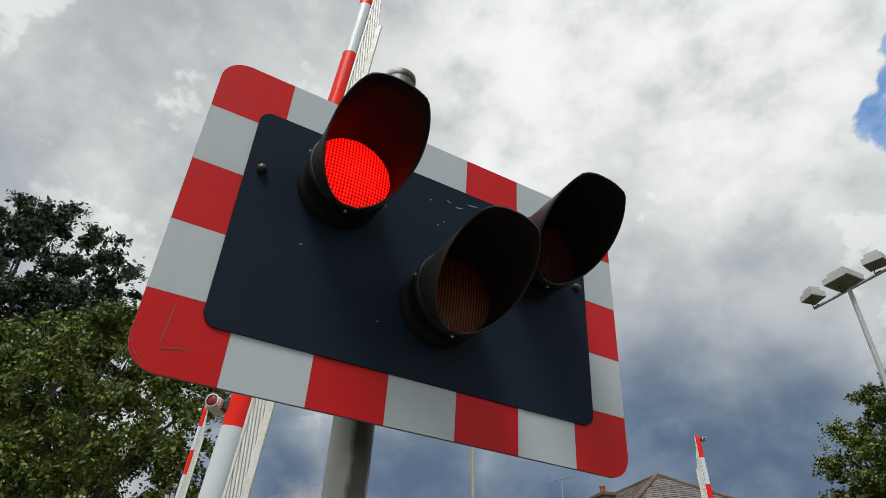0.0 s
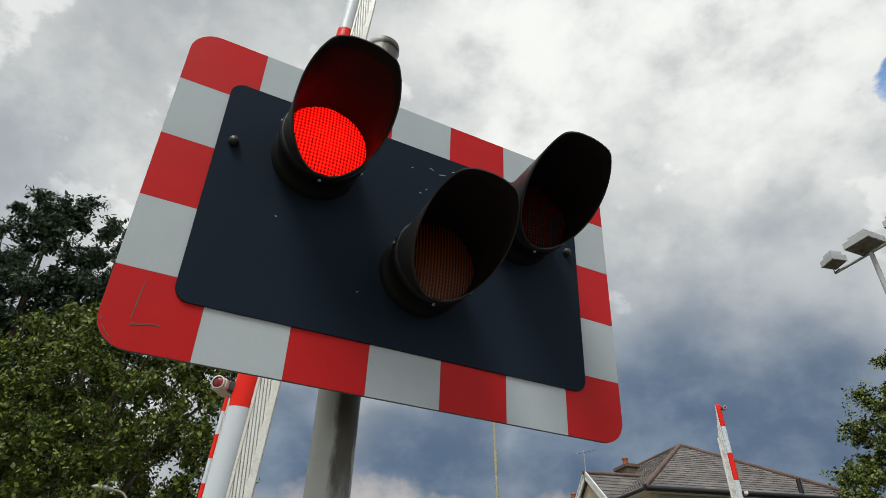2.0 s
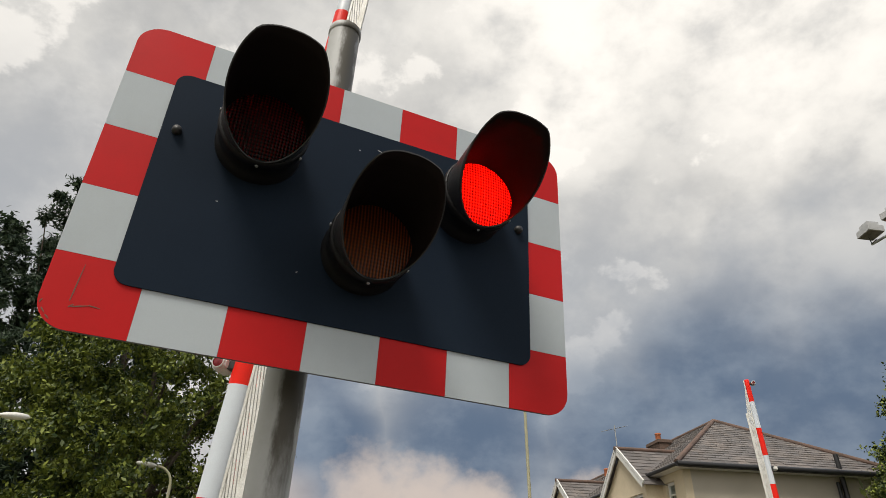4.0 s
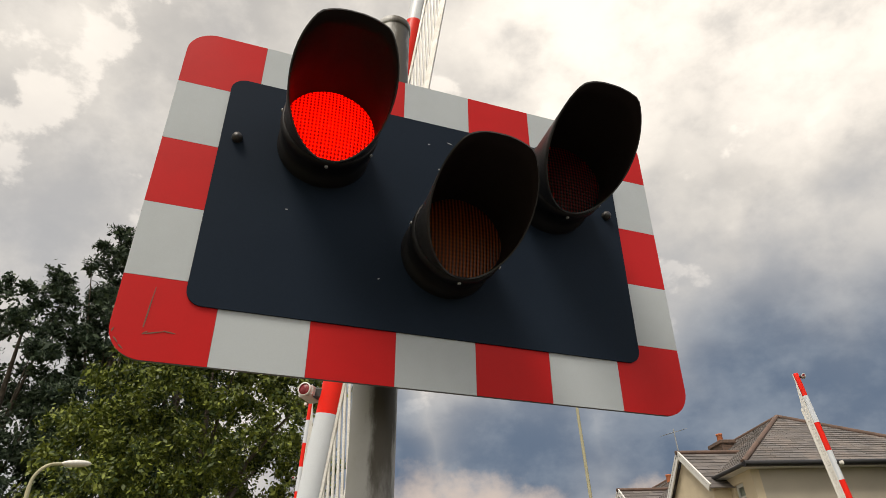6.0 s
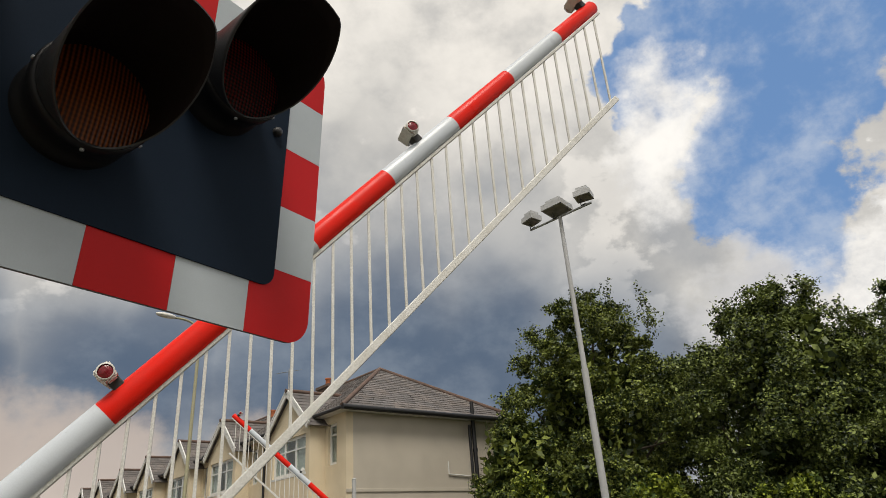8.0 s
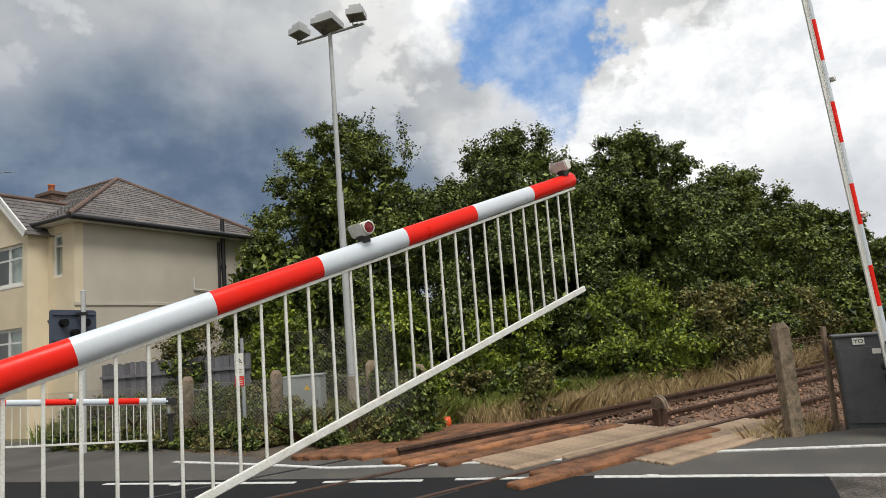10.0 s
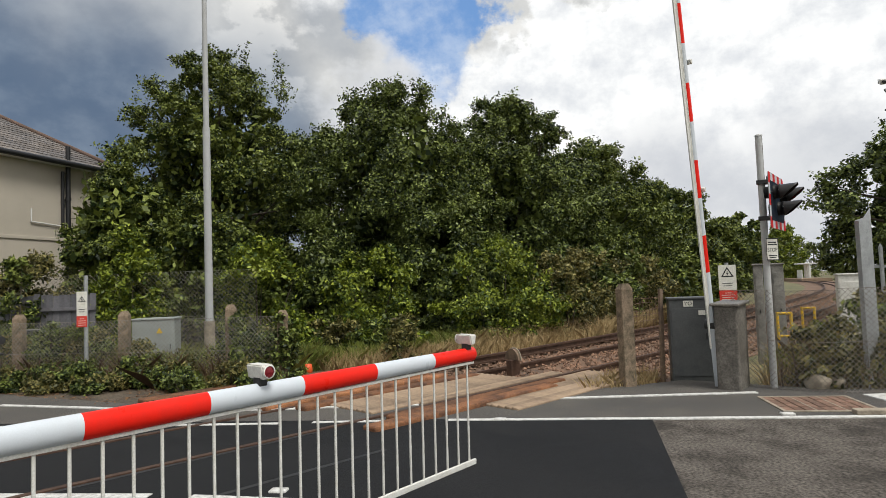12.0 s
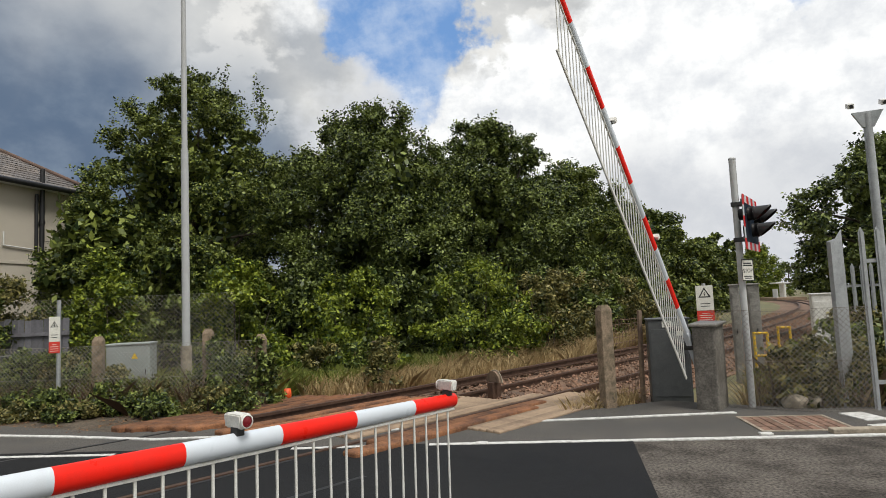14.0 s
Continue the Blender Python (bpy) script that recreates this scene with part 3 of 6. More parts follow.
def build_markings():
    lines = [("edge_line", [(7.2, -5.4), (7.22, -2.6), (7.25, -0.3)], 0.10), ("edge_line", [(7.24, 0.1), (7.2, 1.3)], 0.09),
             ("edge_line", [(7.15, 1.7), (7.12, 3.0)], 0.09), ("edge_line", [(7.1, 3.4), (7.12, 6.5)], 0.09),
             ("edge_line", [(8.73, -4.2), (8.45, -0.8), (8.3, -0.2)], 0.10), ("edge_line", [(8.2, 0.2), (8.1, 1.6)], 0.09),
             ("edge_line", [(8.05, 1.8), (7.95, 3.4), (8.3, 4.9), (8.6, 6.6)], 0.10),
             ("centre_line", [(4.5, -2.3), (4.52, 0.5), (4.6, 1.4)], 0.10), ("centre_line", [(4.62, 1.75), (4.6, 3.6)], 0.10),
             ("centre_line", [(4.28, 0.2), (4.35, 1.7)], 0.10), ("centre_line", [(4.35, 1.95), (4.3, 3.6)], 0.10),
             ("stop_line", [(1.8, -2.9), (4.4, -3.15)], 0.2)]
    for name, pts, w in lines:
        bm = bmesh.new()
        strip(bm, pts, w)
        single(name, bm, PAINT, "worn white painted line on the road", "road marking", group="painted lines", kind="structure")
    for x, y in ((7.25, -0.9), (4.75, 0.75), (7.05, 5.2), (7.38, -4.05)):
        bm = bmesh.new()
        box(bm, -0.05, 0.05, -0.07, 0.07, -0.01, 0.022, 0.01)
        single("road_stud", bm, PAINT, "small white road stud on the asphalt", "road stud", pose(x, y, 0), group="road studs")


def rail_path(bm, o, s0, s1, z, half_head=0.035, foot=True, step=2.0):
    s = s0
    while s < s1:
        e = min(s + step, s1)
        a, b = by_rail(s, o, z), by_rail(e, o, z)
        d = (b - a).normalized()
        side = Vector((-d.y, d.x, 0))
        for w, lo, hi in (((half_head, -0.04, 0.0), (0.012, -0.12, -0.04), (0.07, -0.15, -0.12)) if foot else ((half_head, -0.05, 0.0),)):
            ring = [p + side * k + Vector((0, 0, h)) for p in (a, b) for k, h in ((w, lo), (-w, lo), (-w, hi), (w, hi))]
            v = [bm.verts.new(p) for p in ring]
            for i in range(4):
                j = (i + 1) % 4
                bm.faces.new((v[i], v[j], v[4 + j], v[4 + i]))
            bm.faces.new((v[3], v[2], v[1], v[0]))
            bm.faces.new((v[4], v[5], v[6], v[7]))
        s = e


def build_track():
    track = thing("railway_track", Matrix(), "rusty rails on timber sleepers in brown ballast", "railway track", kind="structure")
    for o in (5.05, 6.48):
        bm = bmesh.new()
        rail_path(bm, o, -40, 104, 0.02)
        part("rail", bm, RAIL, track)
    bm = bmesh.new()
    rail_path(bm, 7.42, 5.2, 104, 0.12, 0.045)
    part("conductor_rail", bm, RAIL, track, "dark raised conductor rail")
    # flangeway grooves where the rails cross the road
    bm = bmesh.new()
    for o in (3.8, 4.98, 6.55, 7.9):
        a, b = by_rail(-3.2, o), by_rail(4.6, o)
        d = (b - a).normalized()
        prism(bm, [tuple((p + Vector((-d.y, d.x, 0)) * k)[:2]) for p, k in ((a, 0.03), (a, -0.03), (b, -0.03), (b, 0.03))], -0.02, 0.009)
    part("groove", bm, PIPE, track, "dark flange grooves across the road")
    bm = bmesh.new()
    box(bm, -0.12, 0.12, -1.25, 1.25, -0.13, 0.0, 0.015)
    me = finish(bm, "sleeper", SLEEPER)
    s = 8.2
    while s < 85:
        p, q = by_rail(s, 5.76, -0.115), by_rail(s + 0.3, 5.76, -0.115)
        piece("sleeper", me, track, Matrix.Translation(p) @ Matrix.Rotation(math.atan2((q - p).y, (q - p).x), 4, "Z"))
        s += 0.7
    # sloping timber and concrete guards that keep animals off the line
    bm = bmesh.new()
    box(bm, -1.6, 1.6, -0.056, 0.056, -0.06, 0.05, 0.015)
    slat = finish(bm, "guard_slat", GUARD)
    bm = bmesh.new()
    box(bm, -1.7, 1.7, -0.12, 0.12, -0.08, 0.06, 0.025)
    beam = finish(bm, "timber_beam", TIMBER)
    rot = Matrix.Rotation(radians(RAIL_ANGLE), 4, "Z")
    for k in range(13):
        o = 3.95 + 0.115 * k
        if abs(o - 5.05) < 0.1:
            continue
        piece("guard_slat", slat, track, Matrix.Translation(by_rail(8.4 if o < 5 else 8.0, o, -0.02)) @ rot @ Matrix.Rotation(radians(9), 4, "X"))
    for k in range(11):
        o = 5.3 + 0.115 * k
        if abs(o - 6.48) < 0.1:
            continue
        piece("guard_slat", slat, track, Matrix.Translation(by_rail(7.2, o, -0.02)) @ rot @ Matrix.Rotation(radians(9), 4, "X"))
    for s, o in ((6.7, 4.55), (7.2, 4.75), (6.9, 6.25), (6.6, 6.7), (6.5, 7.05), (6.4, 7.72), (6.3, 7.98), (6.1, 8.25), (5.9, 8.5), (5.8, 8.75)):
        piece("timber_beam", beam, track, Matrix.Translation(by_rail(s, o, 0.0)) @ rot)
    bm = bmesh.new()
    prism(bm, [tuple(by_rail(s, o)[:2]) for s, o in ((6.2, 3.6), (11, 3.6), (20, 3.4), (30, 3.4), (40, 3.4), (50, 3.4), (62, 3.4), (75, 3.4), (90, 3.4), (104, 3.4), (104, 9.0), (90, 9.0), (75, 9.0), (62, 9.0), (50, 9.0), (40, 9.0), (30, 9.0), (20, 9.0), (3, 9.6), (1.6, 8.2))], -0.4, -0.1)
    part("ballast_bed", bm, EARTH, track, "brown earth and ballast bed")
    # loose ballast stones
    rng = np.random.default_rng(4)
    verts, faces = [], []
    shape = np.array([(1, 0, 0), (-1, 0, 0), (0, 1, 0), (0, -1, 0), (0, 0, 1), (0, 0, -1)], float)
    tri = [(0, 2, 4), (2, 1, 4), (1, 3, 4), (3, 0, 4), (2, 0, 5), (1, 2, 5), (3, 1, 5), (0, 3, 5)]
    for _ in range(16000):
        s, o = 5 + 45 * rng.random() ** 1.6, rng.uniform(3.7, 9.0)
        r = rng.uniform(0.02, 0.045)
        p = by_rail(s, o, -0.1 + rng.uniform(0, 0.035))
        k = len(verts)
        pts = shape * r * rng.uniform(0.6, 1.3, (6, 3))
        a = rng.uniform(0, 6.28)
        c, sn = math.cos(a), math.sin(a)
        verts += [(p.x + x * c - y * sn, p.y + x * sn + y * c, p.z + z) for x, y, z in pts]
        faces += [tuple(k + i for i in f) for f in tri]
    ob = new("ballast", raw_mesh("ballast", verts, faces, BALLAST))
    tagged(ob, "loose rust-brown ballast stones between the rails", "ballast", kind="stuff")


build_ground()
build_markings()
build_track()

# ---- road signals ----
CELL, ROW_H, BOARD_Z = 0.16, 0.149, 2.0     # stripe width, stripe height, lower edge of the board


MARKS = [(-0.507, 2.093, 0.075, 86, 1), (-0.490, 2.049, 0.030, 14, 1), (-0.468, 2.052, 0.020, -8, 1), (-0.505, 2.047, 0.010, 40, 1), (-0.545, 2.03, 0.012, -50, 1), (-0.535, 2.019, 0.010, -42, 1), (-0.553, 2.047, 0.008, 70, 1),
         (0.06, 2.578, 0.02, 12, 0), (0.03, 2.585, 0.012, -20, 0), (-0.02, 2.57, 0.006, 0, 0), (0.02, 2.52, 0.006, 40, 0), (0.005, 2.505, 0.006, 0, 0), (-0.31, 2.33, 0.005, 0, 0), (-0.12, 2.21, 0.005, 30, 0), (0.10, 2.60, 0.03, 8, 0)]
LAMP_HOLES = [(-0.252, 2.492, 0.083), (0.272, 2.487, 0.083)]


def signal_head(name, parent, x, z, lens, lit):
    """One hooded lamp; local origin at the board's face, facing -y. Returns the turning element of a flashing lamp."""
    bm = bmesh.new()
    lathe(bm, [(0.096, 0.0), (0.096, -0.028), (0.092, -0.032), (0.092, -0.07), (0.0975, -0.074), (0.0975, -0.092), (0.092, -0.097), (0.0885, -0.088), (0.080, 0.0), (0.079, 0.10)], 40, "Y")
    bmesh.ops.create_circle(bm, cap_ends=True, segments=40, radius=0.079, matrix=Matrix.Translation((0, 0.10, 0)) @ UPRIGHT)
    body = part(name, bm, HOUSING, parent, "round black lamp housing", at=pose(x, 0, z))
    for a in (95, 170, 270, 330):
        bm = bmesh.new()
        c, q = math.cos(radians(a)), math.sin(radians(a))
        tube(bm, (0.091 * c, -0.083, 0.091 * q), (0.1005 * c, -0.083, 0.1005 * q), 0.0035, sides=8)
        part("screw", bm, GALV, body)
    # the hood: a tube cut off on a slant, long above and short below
    bm = bmesh.new()
    n, rings = 56, []
    for k in range(7):
        f = k / 6
        outer, inner = [], []
        for i in range(n):
            a = 2 * math.pi * i / n
            up = math.sin(a)
            reach = 0.006 + 0.205 * min(1.0, (1 + up) / 1.75) ** 0.92
            r = 0.0915 + 0.008 * f * (0.3 + 0.7 * abs(math.cos(a)))
            y = -0.088 - reach * f
            outer.append(bm.verts.new((r * math.cos(a), y, r * math.sin(a))))
            inner.append(bm.verts.new(((r - 0.003) * math.cos(a), y, (r - 0.003) * math.sin(a))))
        rings.append((outer, inner))
    for (o0, i0), (o1, i1) in zip(rings, rings[1:]):
        for i in range(n):
            j = (i + 1) % n
            for q, mi in (((o0[i], o0[j], o1[j], o1[i]), 0), ((i0[j], i0[i], i1[i], i1[j]), 1)):
                f = bm.faces.new(q)
                f.material_index, f.smooth = mi, True
    o1, i1 = rings[-1]
    for i in range(n):
        j = (i + 1) % n
        bm.faces.new((o1[i], o1[j], i1[j], i1[i]))
    part("hood", bm, [HOOD, HOOD_IN], body, "black cut-away lamp hood")
    bm = bmesh.new()
    lathe(bm, [(0.0, -0.096), (0.03, -0.0952), (0.055, -0.0935), (0.0885, -0.088)], 40, "Y")
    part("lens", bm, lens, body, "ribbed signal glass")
    if not lit:
        return None
    bm = bmesh.new()
    bmesh.ops.create_circle(bm, cap_ends=True, segments=32, radius=0.078, matrix=Matrix.Translation((0, -0.002, 0)) @ UPRIGHT)
    for f in bm.faces:
        f.material_index = 0
    r = bmesh.ops.create_circle(bm, cap_ends=True, segments=32, radius=0.078, matrix=Matrix.Translation((0, 0.002, 0)) @ UPRIGHT)
    for f in {f for v in r["verts"] for f in v.link_faces}:
        f.material_index = 1
    me = bpy.data.meshes.new("lamp_element")
    bm.to_mesh(me)
    bm.free()
    me.materials.append(LIT)
    me.materials.append(BLACK)
    el = new("lamp_element", me)
    el.parent = body
    return tagged(el, "red lamp element that turns to flash")


def road_signal(at, label, spare=0.0, plate=None):
    """A level crossing road signal on its post; origin under the middle of the board's face."""
    sig = thing("crossing_signal", at, label, "traffic light", "crossing signals")
    bm = bmesh.new()
    px, py = -0.075, 0.165
    tube(bm, (px, py, -0.3), (px, py, 3.1 + spare), 0.046, sides=28)
    lathe(bm, [(0.0465, 3.098 + spare), (0.049, 3.1 + spare), (0.049, 3.12 + spare), (0.03, 3.132 + spare), (0.0, 3.135 + spare)], 28, centre=(px, py, 0))
    part("post", bm, STAINED, sig, "round grey post with a dark run of dirt")
    for z in (2.16, 2.66):
        bm = bmesh.new()
        box(bm, px - 0.06, px + 0.06, 0.03, py + 0.055, z - 0.03, z + 0.03, 0.006)
        part("bracket", bm, BLACK, sig, "black clamp bracket")
    bm = bmesh.new()
    holed_plate(bm, rounded(-3.5 * CELL, 3.5 * CELL, BOARD_Z, BOARD_Z + 5 * ROW_H, 0.06, 10), LAMP_HOLES, -0.003, 0.003)
    bm.transform(UPRIGHT)
    for z in (2.16, 2.66):
        box(bm, -0.5, 0.5, 0.003, 0.03, z - 0.02, z + 0.02, 0.004)
    board = part("board", bm, plate or ALU, sig, "metal backing board")
    gap = 0.0003
    for col in range(7):
        for row in range(5):
            if 0 < col < 6 and 0 < row < 4:
                continue
            red = (col in (0, 6) and row in (0, 2, 4)) or (col in (2, 4) and row in (0, 4))
            x0, x1 = (-3.5 + col) * CELL + gap, (-2.5 + col) * CELL - gap
            z0, z1 = BOARD_Z + row * ROW_H + gap, BOARD_Z + (row + 1) * ROW_H - gap
            pts = [(x0, z0), (x1, z0), (x1, z1), (x0, z1)]
            if col in (0, 6) and row in (0, 4):
                cx, cz = (x0 if col == 0 else x1), (z0 if row == 0 else z1)
                k = [abs(a - cx) + abs(b - cz) < 1e-6 for a, b in pts].index(True)
                sx, sz = (1 if col == 0 else -1), (1 if row == 0 else -1)
                r = 0.058
                arc = [(cx + sx * r * (1 - math.sin(radians(a))), cz + sz * r * (1 - math.cos(radians(a)))) for a in range(0, 91, 9)]
                prev, nxt = pts[k - 1], pts[(k + 1) % 4]
                if abs(prev[0] - arc[0][0]) + abs(prev[1] - arc[0][1]) > abs(prev[0] - arc[-1][0]) + abs(prev[1] - arc[-1][1]):
                    arc = arc[::-1]
                pts = pts[:k] + arc + pts[k + 1:]
            bm = bmesh.new()
            prism(bm, pts, 0.003, 0.0042)
            bm.transform(UPRIGHT)
            part("stripe", bm, RED if red else WHITE, board)
    bm = bmesh.new()
    holed_plate(bm, rounded(-0.4565, 0.4565, BOARD_Z + 0.105, BOARD_Z + 5 * ROW_H - 0.112, 0.03), LAMP_HOLES, 0.0045, 0.008)
    bm.transform(UPRIGHT)
    part("panel", bm, PANEL, sig, "matt blue-black panel behind the lamps")
    for x, z in ((-0.425, 2.475), (0.425, 2.47)):
        bm = bmesh.new()
        lathe(bm, [(0.0, -0.022), (0.008, -0.021), (0.011, -0.015), (0.011, -0.007)], 12, "Y", centre=(x, 0, z))
        part("bolt", bm, BLACK, sig)
    for x, z, ln, a, mat in MARKS:
        bm = bmesh.new()
        prism(bm, [(-ln / 2, -0.0009), (-ln * 0.2, -0.0013), (ln / 2, -0.0004), (ln / 2, 0.0005), (0.0, 0.0012), (-ln / 2, 0.0007)], 0.0044 if mat else 0.0081, 0.0048 if mat else 0.0085)
        bm.transform(UPRIGHT @ Matrix.Rotation(radians(a), 4, "Z"))
        part("scratch", bm, RUST_MARK if mat else GALV, sig, "thin worn scratch", at=pose(x, 0, z))
    els = [signal_head("red_lamp", sig, -0.252, 2.492, LENS_RED, True), signal_head("red_lamp", sig, 0.272, 2.487, LENS_RED, True)]
    signal_head("amber_lamp", sig, 0.018, 2.285, LENS_AMBER, False)
    return sig, els


near_signal, near_lamps = road_signal(pose(-0.003, -0.073, 0.202, 2.40, 1.27, 3.32), "crossing signal with red and white striped board and three hooded lamps")
far_signal, far_lamps = road_signal(pose(9.06, -4.73, 0.15, 0, 0, -30), "crossing signal on a galvanised post beside the chain-link fence", 0.2)

back_signal, back_lamps = road_signal(pose(9.62, 9.90, 0.06, 0, 0, 182), "crossing signal turned to the far side, its dark back showing", 0.0, BLUE_GREY)
bm = bmesh.new()
box(bm, -0.11, 0.11, -0.006, 0.0, -0.15, 0.15, 0.004)
stop = single("stop_sign", bm, SIGN_WHITE, "small white stop notice clamped to the signal post", "sign", pose(9.0, -4.605, 1.88, 0, 0, -62))
bm = bmesh.new()
for x0, x1, z0, z1 in ((-0.11, 0.11, 0.138, 0.15), (-0.11, 0.11, -0.15, -0.138), (-0.11, -0.1, -0.138, 0.138), (0.1, 0.11, -0.138, 0.138)):
    box(bm, x0, x1, -0.008, -0.006, z0, z1)
part("border", bm, SIGN_INK, stop, "black border")
letters("STOP", 0.075, stop, pose(0, -0.0075, -0.01, 90))
bars(stop, 0, 0.095, -0.0075, (0.15, 0.17), 0.016, 0.03, SIGN_INK)
bars(stop, 0, -0.085, -0.0075, (0.15, 0.12), 0.012, 0.026, SIGN_INK)

# ---- barriers ----
BAND, TIP_BAND, PIVOT_Z = 0.513, 0.436, 1.0


def barrier(at, length, label, case=(-0.95, 0.32, 0.10, 0.52, 1.12), tail=0.9, first=0.42, case_mat=None, root=0.1):
    """A lifting barrier. Origin on the ground under the pivot; the lowered arm points along local +x. Returns the parts that move."""
    bar = thing("crossing_barrier", at, label, "barrier", "crossing barriers")
    bm = bmesh.new()
    x0, x1, y0, y1, top = case
    box(bm, x0, x1, y0, y1, -0.1, top, 0.02)
    box(bm, x0 - 0.04, x1 + 0.04, y0 - 0.04, y1 + 0.04, top, top + 0.04, 0.015)
    housing = part("housing", bm, case_mat or PEDESTAL, bar, "weathered grey steel barrier machine")
    bm = bmesh.new()
    box(bm, x0 + 0.12 * (x1 - x0), x1 - 0.12 * (x1 - x0), y0 - 0.008, y0, 0.2, top - 0.17, 0.004)
    part("door", bm, case_mat or PEDESTAL, housing)
    for k, (dx, z, w, h) in enumerate(((0.3, 0.62, 0.06, 0.3), (0.36, 0.42, 0.1, 0.14), (0.62, 0.8, 0.05, 0.22))):
        bm = bmesh.new()
        cx = x0 + dx * (x1 - x0)
        box(bm, cx - w / 2, cx + w / 2, y0 - 0.011, y0 - 0.008, z - h / 2, z + h / 2)
        part("notice", bm, CABINET, housing, "faded sticker")
    bm = bmesh.new()
    tube(bm, (0, 0.12, PIVOT_Z), (0, -0.09, PIVOT_Z), 0.07, sides=20)
    part("pivot", bm, BLACK, bar, "dark pivot shaft")
    bm = bmesh.new()
    box(bm, -tail, root + 0.04, -0.04, 0.04, -0.055, 0.055, 0.012)
    me = finish(bm, "arm", case_mat or BOOM_WHITE)
    arm = new("arm", me)
    arm.parent = bar
    arm.matrix_basis = pose(0, 0, PIVOT_Z)
    tagged(arm, "red and white banded lifting arm")
    # red and white bands of the round arm, narrowing to the tip
    x, k, red, bands = length, 0, True, []
    while x > root + 0.02:
        nx = max(x - (TIP_BAND if k == 0 else BAND), root)
        bands.append((nx, x, red))
        x, k, red = nx, k + 1, not red
    radius = lambda s: 0.058 - 0.013 * s / length
    for x0, x1, is_red in bands:
        bm = bmesh.new()
        prof = [(radius(x0), x0)] + [(radius(x0 + (x1 - x0) * i / 3), x0 + (x1 - x0) * i / 3) for i in range(1, 4)]
        if x1 == length:
            prof += [(radius(x1) - 0.008, x1 + 0.012), (0.0, x1 + 0.014)]
        lathe(bm, prof, 28)
        bm.transform(Matrix.Rotation(radians(90), 4, "Y"))
        bmesh.ops.scale(bm, vec=(1, 0.72, 1), verts=bm.verts)
        part("band", bm, BOOM_RED if is_red else BOOM_WHITE, arm)
    bm = bmesh.new()
    box(bm, first - 0.1, length, -0.010, 0.010, -0.066, -0.050, 0.003)
    part("rod_rail", bm, ROD, arm, "thin white rail under the arm")
    for s, facing in ((length - 0.07, 1), (length - 1.70, -1), (length - 3.42, -1)):
        bm = bmesh.new()
        prism(bm, [(-0.027, 0.0), (0.027, 0.0), (0.041, 0.078), (-0.041, 0.078)], -0.075, 0.07)
        bm.transform(UPRIGHT)
        bmesh.ops.bevel(bm, geom=list(bm.edges), offset=0.008, segments=2, affect="EDGES")
        lamp = part("lamp", bm, LAMP_WHITE, arm, "small white warning lamp", at=pose(s, 0, 0.070) @ Matrix.Scale(0.86, 4))
        bm = bmesh.new()
        box(bm, -0.022, 0.022, -0.025, 0.025, -0.04, 0.004, 0.004)
        part("lamp_foot", bm, BLACK, arm, "black lamp foot", at=pose(s, 0, 0.075))
        bm = bmesh.new()
        lathe(bm, [(0.032, 0.0), (0.037, 0.002), (0.037, 0.012), (0.031, 0.012)], 24, "Y")
        part("lamp_rim", bm, LAMP_WHITE, arm, at=pose(s, 0.063 * facing, 0.105) @ Matrix.Scale(0.86, 4) @ pose(0, 0, 0, 0, 0, 180 if facing < 0 else 0))
        bm = bmesh.new()
        lathe(bm, [(0.0, 0.012), (0.02, 0.0105), (0.032, 0.005)], 24, "Y")
        part("lamp_glass", bm, LAMP_RED, arm, "dull red lamp glass", at=pose(s, 0.063 * facing, 0.105) @ Matrix.Scale(0.86, 4) @ pose(0, 0, 0, 0, 0, 180 if facing < 0 else 0))
    # the curtain of hanging rods
    rods = []
    bm = bmesh.new()
    box(bm, -0.0062, 0.0062, -0.005, 0.005, -0.67, 0.0, 0.002)
    rod_me = finish(bm, "rod", ROD)
    s = first
    while s < length - 0.02:
        r = new("rod", rod_me)
        r.parent = arm
        rods.append((r, s))
        s += 0.117
    bm = bmesh.new()
    box(bm, first - 0.06, length, -0.009, 0.009, -0.018, 0.018, 0.004)
    low = part("lower_rail", bm, ROD, arm, "white lower rail of the rod curtain")
    return bar, arm, rods, low


def arm_rows(angles):
    """Rows of the arm, and of what hangs from it and stays plumb, from rows of seconds and degrees above level."""
    return [(t, pose(0, 0, PIVOT_Z, 0, -a, 0)) for t, a in angles]


A_ANGLE = [(0, 83.07), (5.0, 83.27), (5.5, 82.16), (6.0, 79.25), (6.5, 70.4), (7.0, 61.77), (7.5, 53.63), (8.0, 45.81), (8.5, 38.38), (9.0, 31.06), (9.5, 23.74), (10.0, 16.93), (10.5, 10.93), (11.0, 6.32), (11.5, 2.92), (12.0, -0.28), (12.5, -1.88), (14.0, -1.88)]
C_ANGLE = [(0, 89.5), (5.0, 89.0), (5.5, 88.5), (6.0, 86), (6.5, 76.8), (7.0, 65.3), (7.5, 53.6), (8.0, 42), (8.5, 30), (9.0, 18.5), (9.5, 11), (10.0, 6.5), (10.5, 3.5), (11.0, 2), (11.5, 0.5), (12.0, 0.0), (14.0, 0.0)]
B_ANGLE = [(0, 81.5), (12.0, 81.2), (12.5, 78.2), (13.0, 70.8), (13.5, 61.2), (14.0, 50.7)]
D_ANGLE = [(0, 85), (12.0, 85), (12.5, 82), (13.0, 74), (13.5, 63), (14.0, 51)]
